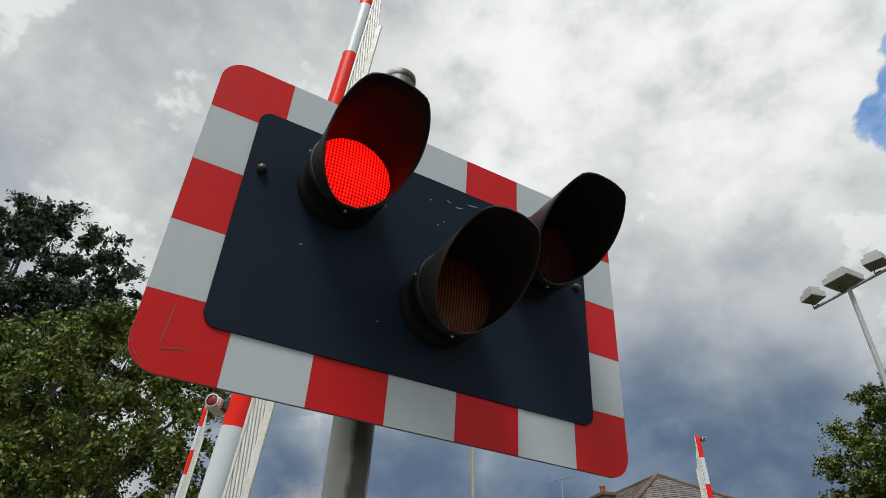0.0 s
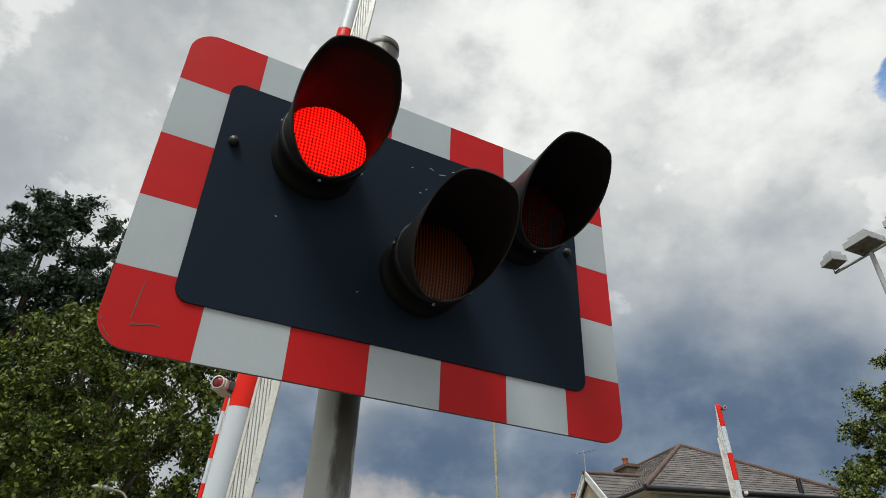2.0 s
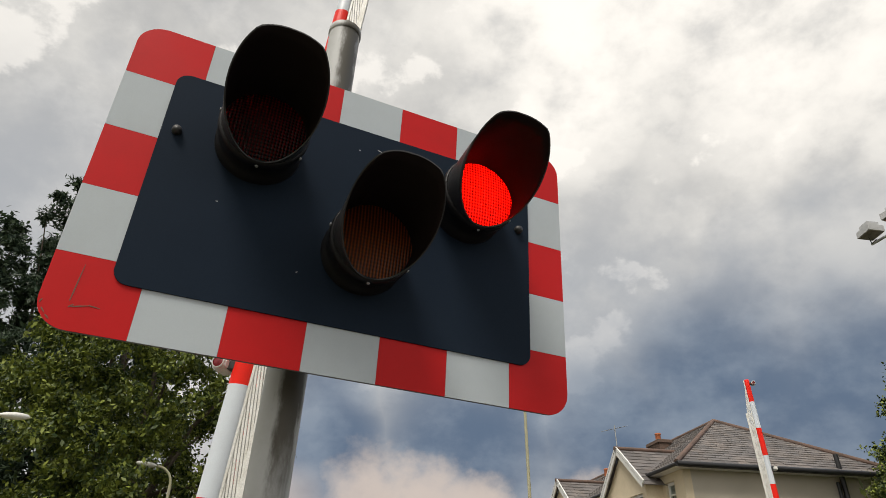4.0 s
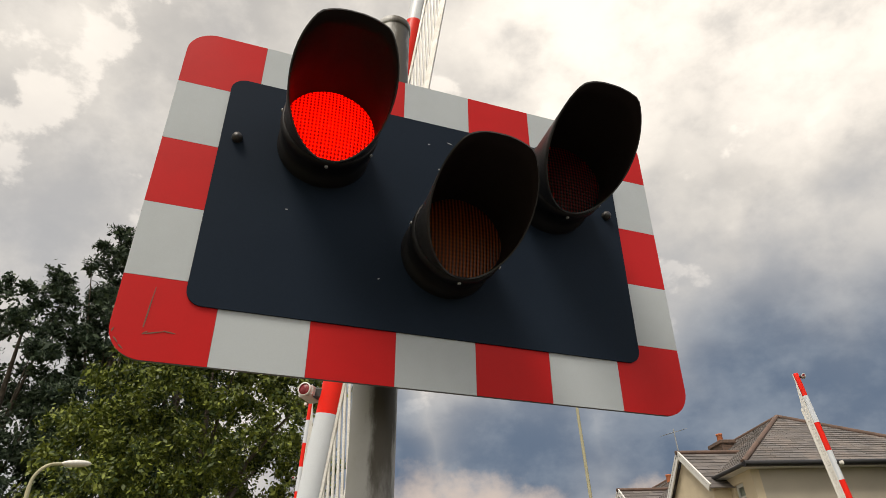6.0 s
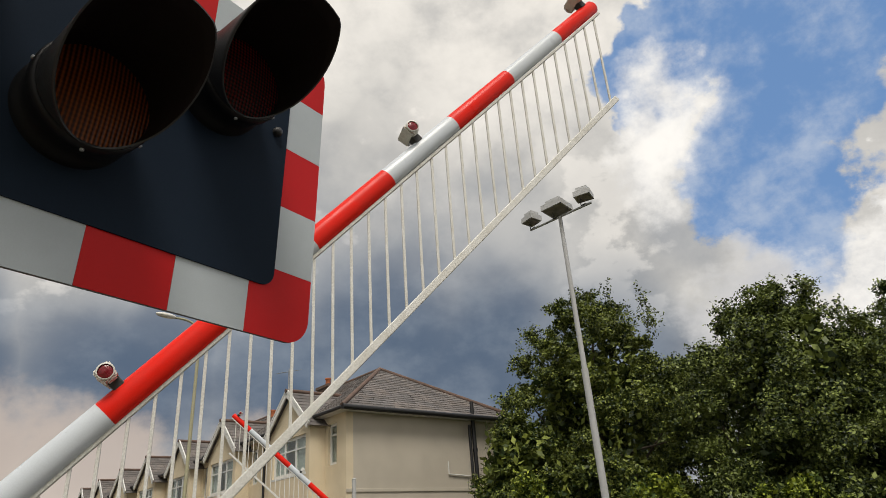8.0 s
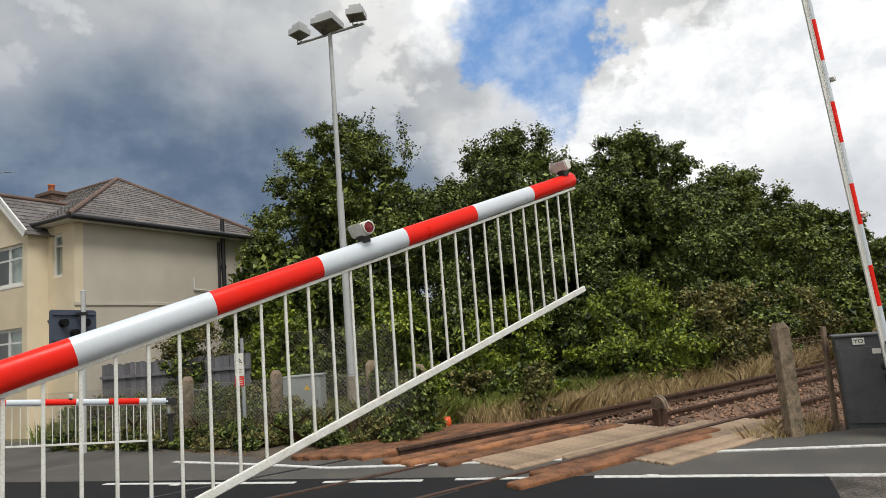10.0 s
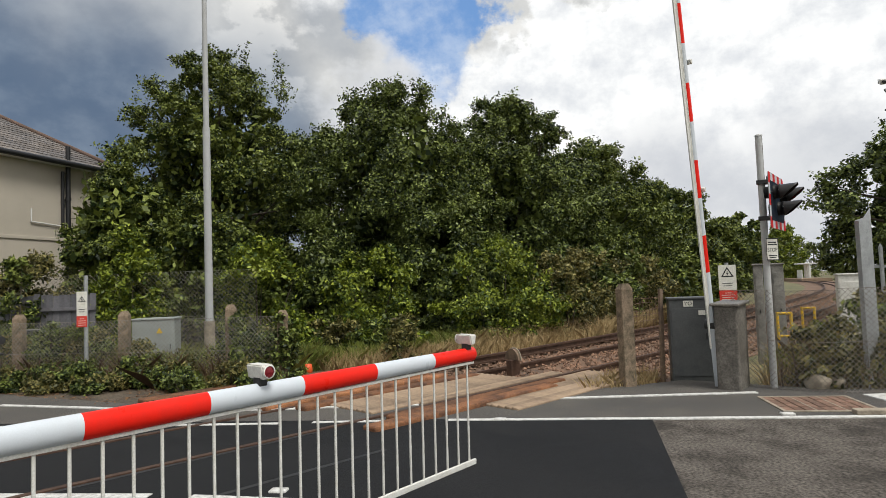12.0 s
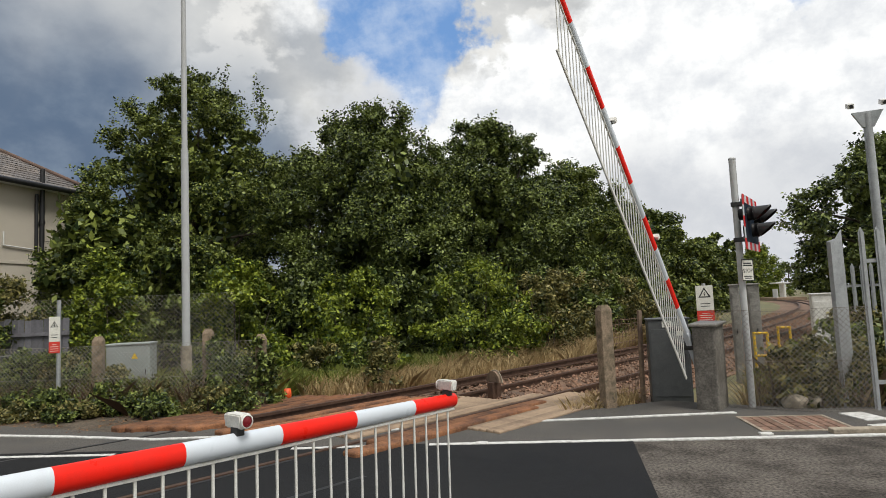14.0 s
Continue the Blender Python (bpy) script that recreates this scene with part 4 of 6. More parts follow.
barriers = [
    (barrier(pose(-0.18, 1.854, 0.098, 0.69, -0.75, 0) @ pose(0, 0, 0, 0, 0, -31.44), 5.17, "red and white crossing barrier lowering across the near lane"), A_ANGLE),
    (barrier(pose(9.19, -3.82, -0.127, -0.69, -3.18, 0) @ pose(0, 0, 0, 0, 0, 146.3), 5.29, "red and white crossing barrier beside a dark cabinet", (-0.34, 0.12, 0.06, 0.36, 1.27), root=0.236), B_ANGLE),
    (barrier(pose(9.92, 7.80, -0.12, 0, 0, 145.5), 5.12, "red and white crossing barrier beyond the rails", (0.02, 0.10, 0.07, 0.18, 0.75), 0.02, 0.2, BLACK, 0.08), C_ANGLE),
    (barrier(pose(0.52, 13.52, 0.09, 0, 0, -31.5), 5.65, "raised red and white crossing barrier on the far footway"), D_ANGLE),
]

# seconds at which the left lamp goes out, lights, goes out and so on; the right lamp does the opposite
FLASH = [0.1, 0.5, 0.8, 1.2, 1.6, 1.9, 2.3, 2.7, 3.1, 3.4, 3.8, 4.1, 4.5, 4.9, 5.2, 5.6, 6.0, 6.3, 6.7, 7.1, 7.4, 7.8, 8.2, 8.5, 8.9, 9.3, 9.6, 10.0, 10.4, 10.7, 11.1, 11.5, 11.8, 12.2, 12.6, 12.9, 13.3, 13.7]


# ---- masts, lamp posts and cabinets ----


def flood_mast():
    mast = thing("floodlight_mast", pose(13.0, 5.54, -0.1), "tall grey steel mast carrying three floodlights", "floodlight")
    bm = bmesh.new()
    tube(bm, (0, 0, 0), (0, 0, 1.05), 0.12, sides=8)
    part("base_sleeve", bm, CONCRETE, mast, "thick weathered base sleeve")
    bm = bmesh.new()
    tube(bm, (0, 0, 1.0), (0, 0, 5.3), 0.085, 0.078, sides=20)
    tube(bm, (0, 0, 5.3), (0, 0, 9.25), 0.062, 0.05, sides=20)
    part("pole", bm, POST, mast, "stepped steel pole")
    bm = bmesh.new()
    tube(bm, (-0.95, 0, 9.25), (0.95, 0, 9.25), 0.03, sides=10)
    part("crossbar", bm, GALV, mast, at=pose(0, 0, 0, 0, 0, -95))
    for k, (x, w) in enumerate(((-0.82, 0.42), (0.0, 0.62), (0.82, 0.42))):
        bm = bmesh.new()
        prism(bm, [(-w / 2, -w * 0.42), (w / 2, -w * 0.42), (w / 2, w * 0.42), (-w / 2, w * 0.42)], 0.0, 0.15)
        prism(bm, [(-w * 0.34, -w * 0.3), (w * 0.34, -w * 0.3), (w * 0.34, w * 0.3), (-w * 0.34, w * 0.3)], 0.15, 0.27)
        head = part("floodlight", bm, POST, mast, "boxy floodlight head tilted down", at=pose(0, 0, 0, 0, 0, -95) @ pose(x, -0.1, 9.40, -6, 0, 14 * (k - 1)))
        bm = bmesh.new()
        box(bm, -w * 0.44, w * 0.44, -w * 0.36, w * 0.36, -0.008, 0.0, 0.002)
        part("glass", bm, SLAB, head, "dull glass face")
        bm = bmesh.new()
        tube(bm, (-w * 0.2, 0, -0.01), (-w * 0.25, 0.05, -0.16), 0.012, sides=6)
        tube(bm, (-w * 0.25, 0.05, -0.16), (0, 0.1, -0.1), 0.012, sides=6)
        part("cable", bm, BLACK, head)


def street_lamp(at, height, reach, label):
    lamp = thing("street_lamp", at, label, "street lamp", "street lamps")
    bm = bmesh.new()
    tube(bm, (0, 0, -0.2), (0, 0, 1.4), 0.09, sides=14)
    tube(bm, (0, 0, 1.4), (0, 0, height - 0.6), 0.065, 0.05, sides=14)
    last = Vector((0, 0, height - 0.6))
    for i in range(1, 9):
        a = radians(90 * i / 8)
        p = Vector((reach * (1 - math.cos(a)) * 0.7, 0, height - 0.6 + 0.55 * math.sin(a)))
        tube(bm, last, p, 0.04, sides=10)
        last = p
    tube(bm, last, last + Vector((reach * 0.3, 0, 0.02)), 0.035, sides=10)
    part("column", bm, LAMPPOST, lamp)
    bm = bmesh.new()
    bmesh.ops.create_uvsphere(bm, u_segments=16, v_segments=10, radius=1)
    bmesh.ops.scale(bm, vec=(0.34, 0.13, 0.085), verts=bm.verts)
    part("lantern", bm, LAMP_WHITE, lamp, "pale oval lantern", at=pose(reach * 1.0 + 0.15, 0, height, 0, -6, 0), smooth=True)


def cabinet(at, w, d, h, mat, label, doors=1, lid=True):
    cab = thing("cabinet", at, label, "equipment cabinet", "trackside cabinets")
    bm = bmesh.new()
    box(bm, -w / 2, w / 2, -d / 2, d / 2, -0.15, h, 0.012)
    body = part("body", bm, mat, cab)
    if lid:
        bm = bmesh.new()
        box(bm, -w / 2 - 0.02, w / 2 + 0.02, -d / 2 - 0.02, d / 2 + 0.02, h, h + 0.03, 0.008)
        part("lid", bm, mat, cab)
    for k in range(doors):
        x0, x1 = -w / 2 + 0.03 + k * (w - 0.04) / doors, -w / 2 + 0.01 + (k + 1) * (w - 0.04) / doors
        bm = bmesh.new()
        box(bm, x0, x1, -d / 2 - 0.012, -d / 2 - 0.002, 0.06, h - 0.14, 0.004)
        door = part("door", bm, mat, cab)
        bm = bmesh.new()
        box(bm, x1 - 0.06, x1 - 0.04, -d / 2 - 0.03, -d / 2 - 0.012, h * 0.5, h * 0.5 + 0.1, 0.004)
        part("handle", bm, BLACK, door)
    return cab


def warning_sign(at, pole_h, label, width=0.33, spare=0.0, shift=0.0):
    """A pale sign with a black triangle over a red panel, on a pole; faces local -y."""
    sign = thing("warning_sign", at, label, "sign", "warning signs")
    bm = bmesh.new()
    tube(bm, (shift, 0.03, -0.2), (shift, 0.03, pole_h + spare), 0.035, sides=12)
    part("pole", bm, GALV, sign)
    top = pole_h - 0.04
    bm = bmesh.new()
    box(bm, -width / 2, width / 2, -0.014, -0.008, top - 0.44, top, 0.003)
    plate = part("plate", bm, SIGN_WHITE, sign, "pale upper plate")
    bm = bmesh.new()
    box(bm, -width / 2, width / 2, -0.014, -0.008, top - 0.64, top - 0.445, 0.003)
    low = part("lower_plate", bm, SIGN_RED, sign, "red lower plate")
    bm = bmesh.new()
    s, c = min(0.12, width * 0.42), Vector((0, top - 0.15))
    tri = [(c.x + s * math.cos(radians(a)), c.y + s * math.sin(radians(a))) for a in (90, 210, 330)]
    inner = [(c.x + 0.68 * s * math.cos(radians(a)), c.y + 0.68 * s * math.sin(radians(a))) for a in (90, 210, 330)]
    for i in range(3):
        j = (i + 1) % 3
        prism(bm, [tri[i], tri[j], inner[j], inner[i]], 0.0145, 0.0155)
    prism(bm, [(c.x + 0.01, c.y + 0.05), (c.x - 0.02, c.y - 0.005), (c.x + 0.0, c.y - 0.002), (c.x - 0.01, c.y - 0.05), (c.x + 0.022, c.y + 0.008), (c.x + 0.003, c.y + 0.006)], 0.0145, 0.0155)
    bm.transform(UPRIGHT)
    part("triangle", bm, SIGN_INK, plate, "black warning triangle with a lightning flash")
    bars(plate, 0, top - 0.32, -0.0145, (0.6 * width, 0.5 * width), 0.012, 0.045, SIGN_INK)
    bars(low, 0, top - 0.49, -0.0145, (0.4 * width, 0.75 * width, 0.7 * width, 0.75 * width), 0.009, 0.038, SIGN_WHITE)
    return sign


def concrete_post(at, h, w, label):
    bm = bmesh.new()
    box(bm, -w / 2, w / 2, -w / 2, w / 2, -0.3, h - 0.06, 0.012)
    bmesh.ops.create_cone(bm, cap_ends=True, segments=4, radius1=w * 0.70, radius2=w * 0.4, depth=0.08, matrix=Matrix.Translation((0, 0, h - 0.02)) @ Matrix.Rotation(radians(45), 4, "Z"))
    return single("concrete_post", bm, POST_CONCRETE, label, "fence post", at, group="concrete posts")


def chain_link(a, b, h, label, spacing=0.062, posts=2.6, post_mat=None, bare=False):
    """A chain-link fence from a to b: steel posts, line wires and woven diagonal wires."""
    a, b = Vector(a), Vector(b)
    d = b - a
    length = d.length
    ang = math.atan2(d.y, d.x)
    fen = thing("chain_link_fence", Matrix.Translation(a) @ Matrix.Rotation(ang, 4, "Z"), label, "fence", "chain-link fences")
    n = max(1, round(length / posts))
    for k in range(0 if bare else n + 1):
        bm = bmesh.new()
        tube(bm, (length * k / n, 0.03, -0.2), (length * k / n, 0.03, h + 0.05), 0.024, sides=8)
        part("post", bm, post_mat or GALV, fen)
    bm = bmesh.new()
    w = 0.0028

    def wire(p, q):
        dx, dz = q[0] - p[0], q[1] - p[1]
        ln = math.hypot(dx, dz) or 1
        nx, nz = -dz / ln * w, dx / ln * w
        v = [bm.verts.new(c) for c in ((p[0] + nx, 0, p[1] + nz), (p[0] - nx, 0, p[1] - nz), (q[0] - nx, 0, q[1] - nz), (q[0] + nx, 0, q[1] + nz), (p[0], 0.004, p[1]), (q[0], 0.004, q[1]))]
        bm.faces.new((v[0], v[1], v[2], v[3]))
        bm.faces.new((v[1], v[4], v[5], v[2]))
        bm.faces.new((v[4], v[0], v[3], v[5]))

    x = -h
    while x < length:
        for sgn in (1, -1):
            x0, x1 = (x, x + h)
            p, q = [x0, 0.0], [x1, h]
            if sgn < 0:
                p, q = [x0, h], [x1, 0.0]
            for e in (p, q):
                if e[0] < 0:
                    e[1] += (0 - e[0]) * sgn
                    e[0] = 0
                elif e[0] > length:
                    e[1] -= (e[0] - length) * sgn
                    e[0] = length
            if q[0] > p[0] + 0.01:
                wire(p, q)
        x += spacing * 1.41
    for z in (0.05, h * 0.5, h):
        wire((0, z), (length, z))
    part("mesh", bm, WIRE, fen, "woven steel wire")
    return fen


def palisade(a, b, h, label, step=0.155):
    a, b = Vector(a), Vector(b)
    d = b - a
    length = d.length
    fen = thing("palisade_fence", Matrix.Translation(a) @ Matrix.Rotation(math.atan2(d.y, d.x), 4, "Z"), label, "fence")
    bm = bmesh.new()
    pts = [(-0.035, -0.1), (0.035, -0.1), (0.035, h - 0.08), (0.0, h), (-0.035, h - 0.08)]
    prism(bm, pts, -0.012, 0.0)
    prism(bm, [(-0.012, -0.1), (0.012, -0.1), (0.012, h - 0.05), (-0.012, h - 0.05)], 0.0, 0.015)
    bm.transform(UPRIGHT)
    me = finish(bm, "pale", GALV)
    x = 0.0
    while x <= length:
        piece("pale", me, fen, pose(x, 0, 0, 0, 0, random.uniform(-4, 4)))
        x += step
    for z in (0.4, h - 0.45):
        bm = bmesh.new()
        box(bm, 0, length, 0.02, 0.06, z - 0.025, z + 0.025)
        part("rail", bm, GALV, fen)
    return fen


flood_mast()
street_lamp(pose(10.55, 18.35, 0, 0, 0, 165), 9.3, 1.0, "tall yellowish lamp column by the terrace")
street_lamp(pose(-5.1, 16.2, 0, 0, 0, 23), 5.95, 0.7, "street lamp before the ash tree")
street_lamp(pose(-0.62, 21.85, 0, 0, 0, 173), 6.1, 0.7, "street lamp half hidden by the ash tree")
cab = cabinet(pose(11.95, 6.12, -0.1, 0, 0, 286), 0.80, 0.5, 1.17, CABINET, "grey-green trackside cabinet behind the chain-link fence", 1)
bm = bmesh.new()
prism(bm, [(-0.06, -0.05), (0.06, -0.05), (0.0, 0.06)], 0.268, 0.272)
bm.transform(UPRIGHT)
part("warning_label", bm, YELLOW, cab, "small yellow warning label", at=pose(0.12, 0, 0.95))
cab = cabinet(pose(10.2, -3.76, -0.02, 0, 0, 262), 0.60, 0.42, 1.22, DARK_CABINET, "dark grey steel cabinet beside the barrier", 1)
bm = bmesh.new()
box(bm, -0.09, 0.05, -0.224, -0.212, 1.11, 1.20, 0.002)
plate = part("label_plate", bm, SIGN_WHITE, cab, "white label plate")
letters("YO", 0.08, plate, pose(-0.02, -0.2255, 1.155, 90))
bm = bmesh.new()
box(bm, 0.12, 0.22, -0.232, -0.225, 0.98, 1.05, 0.002)
part("small_label", bm, SIGN_WHITE, cab)
warning_sign(pose(10.56, 6.72, -0.05, 0, 0, 296), 1.76, "white and red trackside warning sign on a steel pole", 0.17, 0.25, 0.06)
warning_sign(pose(11.6, -4.80, -0.12, 0, 0, 262), 1.88, "white and red electrical warning sign behind the cabinets", 0.29)
for x, y, h in ((10.9, 6.12, 1.36), (10.8, 4.0, 1.42), (10.95, 8.3, 1.36), (10.45, 2.9, 1.3)):
    concrete_post(pose(x, y, -0.1, 0, 0, 16), h, 0.18, "old square concrete fence post among weeds")
concrete_post(pose(9.45, -2.68, -0.1, 1.0, 1.5, 20), 1.56, 0.185, "old square concrete gate post by the rails")
for x, y, h in ((10.22, -3.33, 1.46),):
    bm = bmesh.new()
    box(bm, -0.032, 0.032, -0.03, 0.03, -0.3, h, 0.01)
    single("wooden_stake", bm, SLEEPER, "grey weathered stake by the track", "stake", pose(x, y, -0.1, 2, 1, 20), group="stakes")
bm = bmesh.new()
box(bm, -0.07, 0.07, -0.06, 0.06, -0.2, 0.95, 0.02)
single("wooden_stake", bm, SLEEPER, "grey weathered stake in long grass", "stake", pose(13.9, 1.65, -0.1, 0, 2, 10), group="stakes")
chain_link((10.45, 2.9, -0.02), (10.95, 12.4, -0.02), 1.14, "sagging chain-link fence overgrown with ivy", 0.055, bare=True)
chain_link((14.75, 5.2, -0.1), (14.2, 12.0, -0.1), 2.2, "tall chain-link fence under the trees", 0.08, bare=True)
chain_link((9.28, -4.12, -0.03), (8.94, -4.54, -0.03), 1.36, "rusty chain-link panel beside the barrier", 0.05, bare=True)
chain_link((8.93, -4.56, -0.03), (8.60, -5.20, -0.03), 1.34, "rusty chain-link fence before the signal post", 0.05, bare=True)
chain_link((8.60, -5.21, -0.03), (8.58, -5.90, -0.03), 1.36, "rusty chain-link fence beside the footway", 0.05, bare=True)
# a short panel of plain line wires between the concrete post and the stake
wires = thing("wire_panel", Matrix(), "rusty line wires strained between a post and a stake", "fence")
for k in range(13):
    bm = bmesh.new()
    z = 0.15 + 0.092 * k
    mid = Vector((9.83, -3.0, z + random.uniform(-0.05, 0.02)))
    tube(bm, (9.46, -2.70, z), mid, 0.004, sides=5)
    tube(bm, mid, (10.21, -3.32, z + random.uniform(-0.02, 0.02)), 0.004, sides=5)
    part("wire", bm, RUST_MARK, wires)
for k in range(9):
    bm = bmesh.new()
    f = (k + 1) / 10
    tube(bm, (9.46 + 0.75 * f, -2.70 - 0.62 * f, 0.12), (9.46 + 0.75 * f, -2.70 - 0.62 * f, 1.26), 0.003, sides=5)
    part("wire", bm, RUST_MARK, wires)
palisade((8.64, -5.94, -0.05), (8.2, -9.5, -0.05), 2.42, "galvanised steel palisade fence", 0.19)
palisade((13.1, -7.95, -0.05), (12.7, -9.1, -0.05), 2.1, "distant galvanised palisade fence in the weeds", 0.155)
bm = bmesh.new()
prism(bm, [(-0.14, -0.2), (0.14, -0.2), (0.14, 2.45), (0.02, 2.32), (-0.14, 2.28)], -0.006, 0.006)
prism(bm, [(-0.145, -0.2), (-0.13, -0.2), (-0.13, 2.27), (-0.145, 2.27)], -0.006, 0.06)
bm.transform(UPRIGHT)
single("corner_plate", bm, GALV, "broad bent galvanised plate at the fence corner", "fence post", pose(9.2, -5.88, -0.05, 0, 0, -66))

# ---- houses ----
HOUSE = Matrix.Translation((13.08, 13.80, 0)) @ Matrix.Rotation(radians(-10), 4, "Z")    # near corner; +x along the end wall, +y along the row


def wall_with_openings(bm, x0, x1, z0, z1, t, openings, mi=0):
    """A wall in x and z, from y = 0 to t, with holes (xa, xb, za, zb) cut through it."""
    xs = sorted({x0, x1, *(v for o in openings for v in o[:2])})
    for a, b in zip(xs, xs[1:]):
        zs = [z0]
        for o in sorted((o for o in openings if o[0] <= a + 1e-6 and o[1] >= b - 1e-6), key=lambda o: o[2]):
            zs += [o[2], o[3]]
        zs.append(z1)
        for k in range(0, len(zs), 2):
            if zs[k + 1] > zs[k] + 1e-4:
                box(bm, a, b, 0, t, zs[k], zs[k + 1], mi=mi)


def window(parent, m, w, h, cols=2, fan=0.0, label="white-framed window"):
    """A window in local x and z, facing -y, with its frame, bars and panes."""
    f = 0.085
    bm = bmesh.new()
    ring = [[bm.verts.new((x, y, z)) for x, z in pts] for y in (0.0, 0.07) for pts in (((0, 0), (w, 0), (w, h), (0, h)), ((f, f), (w - f, f), (w - f, h - f), (f, h - f)))]
    for i in range(4):
        j = (i + 1) % 4
        bm.faces.new((ring[0][i], ring[0][j], ring[1][j], ring[1][i]))
        bm.faces.new((ring[2][i], ring[2][j], ring[3][j], ring[3][i]))
        bm.faces.new((ring[0][i], ring[0][j], ring[2][j], ring[2][i]))
        bm.faces.new((ring[1][i], ring[1][j], ring[3][j], ring[3][i]))
    win = part("window", bm, TRIM, parent, label, at=m)
    for k in range(1, cols):
        bm = bmesh.new()
        box(bm, w * k / cols - f / 2, w * k / cols + f / 2, 0.003, 0.067, f, h - f)
        part("mullion", bm, TRIM, win)
    if fan:
        bm = bmesh.new()
        box(bm, f, w - f, 0.006, 0.06, h - fan - 0.025, h - fan + 0.025)
        part("transom", bm, TRIM, win)
    for k in range(cols):
        bm = bmesh.new()
        box(bm, w * k / cols + f / 2, w * (k + 1) / cols - f / 2, 0.03, 0.036, f * 0.5, h - f * 0.5)
        part("pane", bm, GLASS, win)
    bm = bmesh.new()
    box(bm, -0.06, w + 0.06, -0.07, 0.02, -0.07, -0.002, 0.008)
    part("sill", bm, TRIM, win)
    # pale curtains just inside
    for side in (0, 1):
        bm = bmesh.new()
        n = 11
        fold = 0.034 * w
        xs = [(0.02 + fold * i) if side == 0 else (w - 0.02 - fold * i) for i in range(n)]
        low_row = [bm.verts.new((x, 0.1 + 0.02 * (i % 2), 0.05)) for i, x in enumerate(xs)]
        high_row = [bm.verts.new((x, 0.1 + 0.02 * (i % 2), h - 0.05)) for i, x in enumerate(xs)]
        for i in range(n - 1):
            bm.faces.new((low_row[i], low_row[i + 1], high_row[i + 1], high_row[i]))
        part("curtain", bm, TRIM, win)
    return win


def slate_slope(bm, quad, course=0.2, thick=0.018, lift=0.0):
    """Covers a roof slope with overlapping courses of slates. quad: eaves start, eaves end, top end, top start."""
    e0, e1, t1, t0 = (Vector(p) for p in quad)
    n = max(2, round((((t0 + t1) - (e0 + e1)) / 2).length / course))
    normal = (e1 - e0).cross((t0 + t1) / 2 - (e0 + e1) / 2).normalized()
    for k in range(n):
        f0, f1 = k / n, min((k + 1.25) / n, 1.0)
        a, b = e0.lerp(t0, f0), e1.lerp(t1, f0)
        c, d = e1.lerp(t1, f1), e0.lerp(t0, f1)
        m = max(1, round((b - a).length / 0.42))
        shift = 0.5 * (k % 2) / m
        cuts = sorted({0.0, 1.0, *(min(1.0, max(0.0, i / m + shift)) for i in range(m + 1))})
        for u0, u1 in zip(cuts, cuts[1:]):
            if u1 - u0 < 0.02 / max((b - a).length, 0.1):
                continue
            g = 0.004 / max((b - a).length, 0.1)
            lo = [a.lerp(b, u0 + g), a.lerp(b, u1 - g)]
            hi = [d.lerp(c, u1 - g), d.lerp(c, u0 + g)]
            j = random.uniform(0, 0.006)
            v = [bm.verts.new(p + normal * (lift + thick + j)) for p in lo] + [bm.verts.new(p + normal * (lift + 0.003)) for p in hi] + [bm.verts.new(p + normal * lift) for p in lo]
            bm.faces.new(v[:4])
            bm.faces.new((v[4], v[5], v[1], v[0]))


def chimney(parent, m, w, d, h, pots=1):
    bm = bmesh.new()
    z = 0.0
    while z < h:
        box(bm, -w / 2, w / 2, -d / 2, d / 2, z, z + 0.068, 0.004)
        box(bm, -w / 2 + 0.008, w / 2 - 0.008, -d / 2 + 0.008, d / 2 - 0.008, z + 0.068, z + 0.078)
        z += 0.078
    box(bm, -w / 2 - 0.05, w / 2 + 0.05, -d / 2 - 0.05, d / 2 + 0.05, h, h + 0.12, 0.01)
    ch = part("chimney", bm, CHIMNEY, parent, "weathered brick chimney stack", at=m)
    for k in range(pots):
        bm = bmesh.new()
        x = (k - (pots - 1) / 2) * 0.35
        lathe(bm, [(0.11, h + 0.1), (0.10, h + 0.38), (0.12, h + 0.40), (0.12, h + 0.45), (0.085, h + 0.45), (0.085, h + 0.2)], 16, centre=(x, 0, 0))
        part("chimney_pot", bm, POT, ch, "orange clay pot")


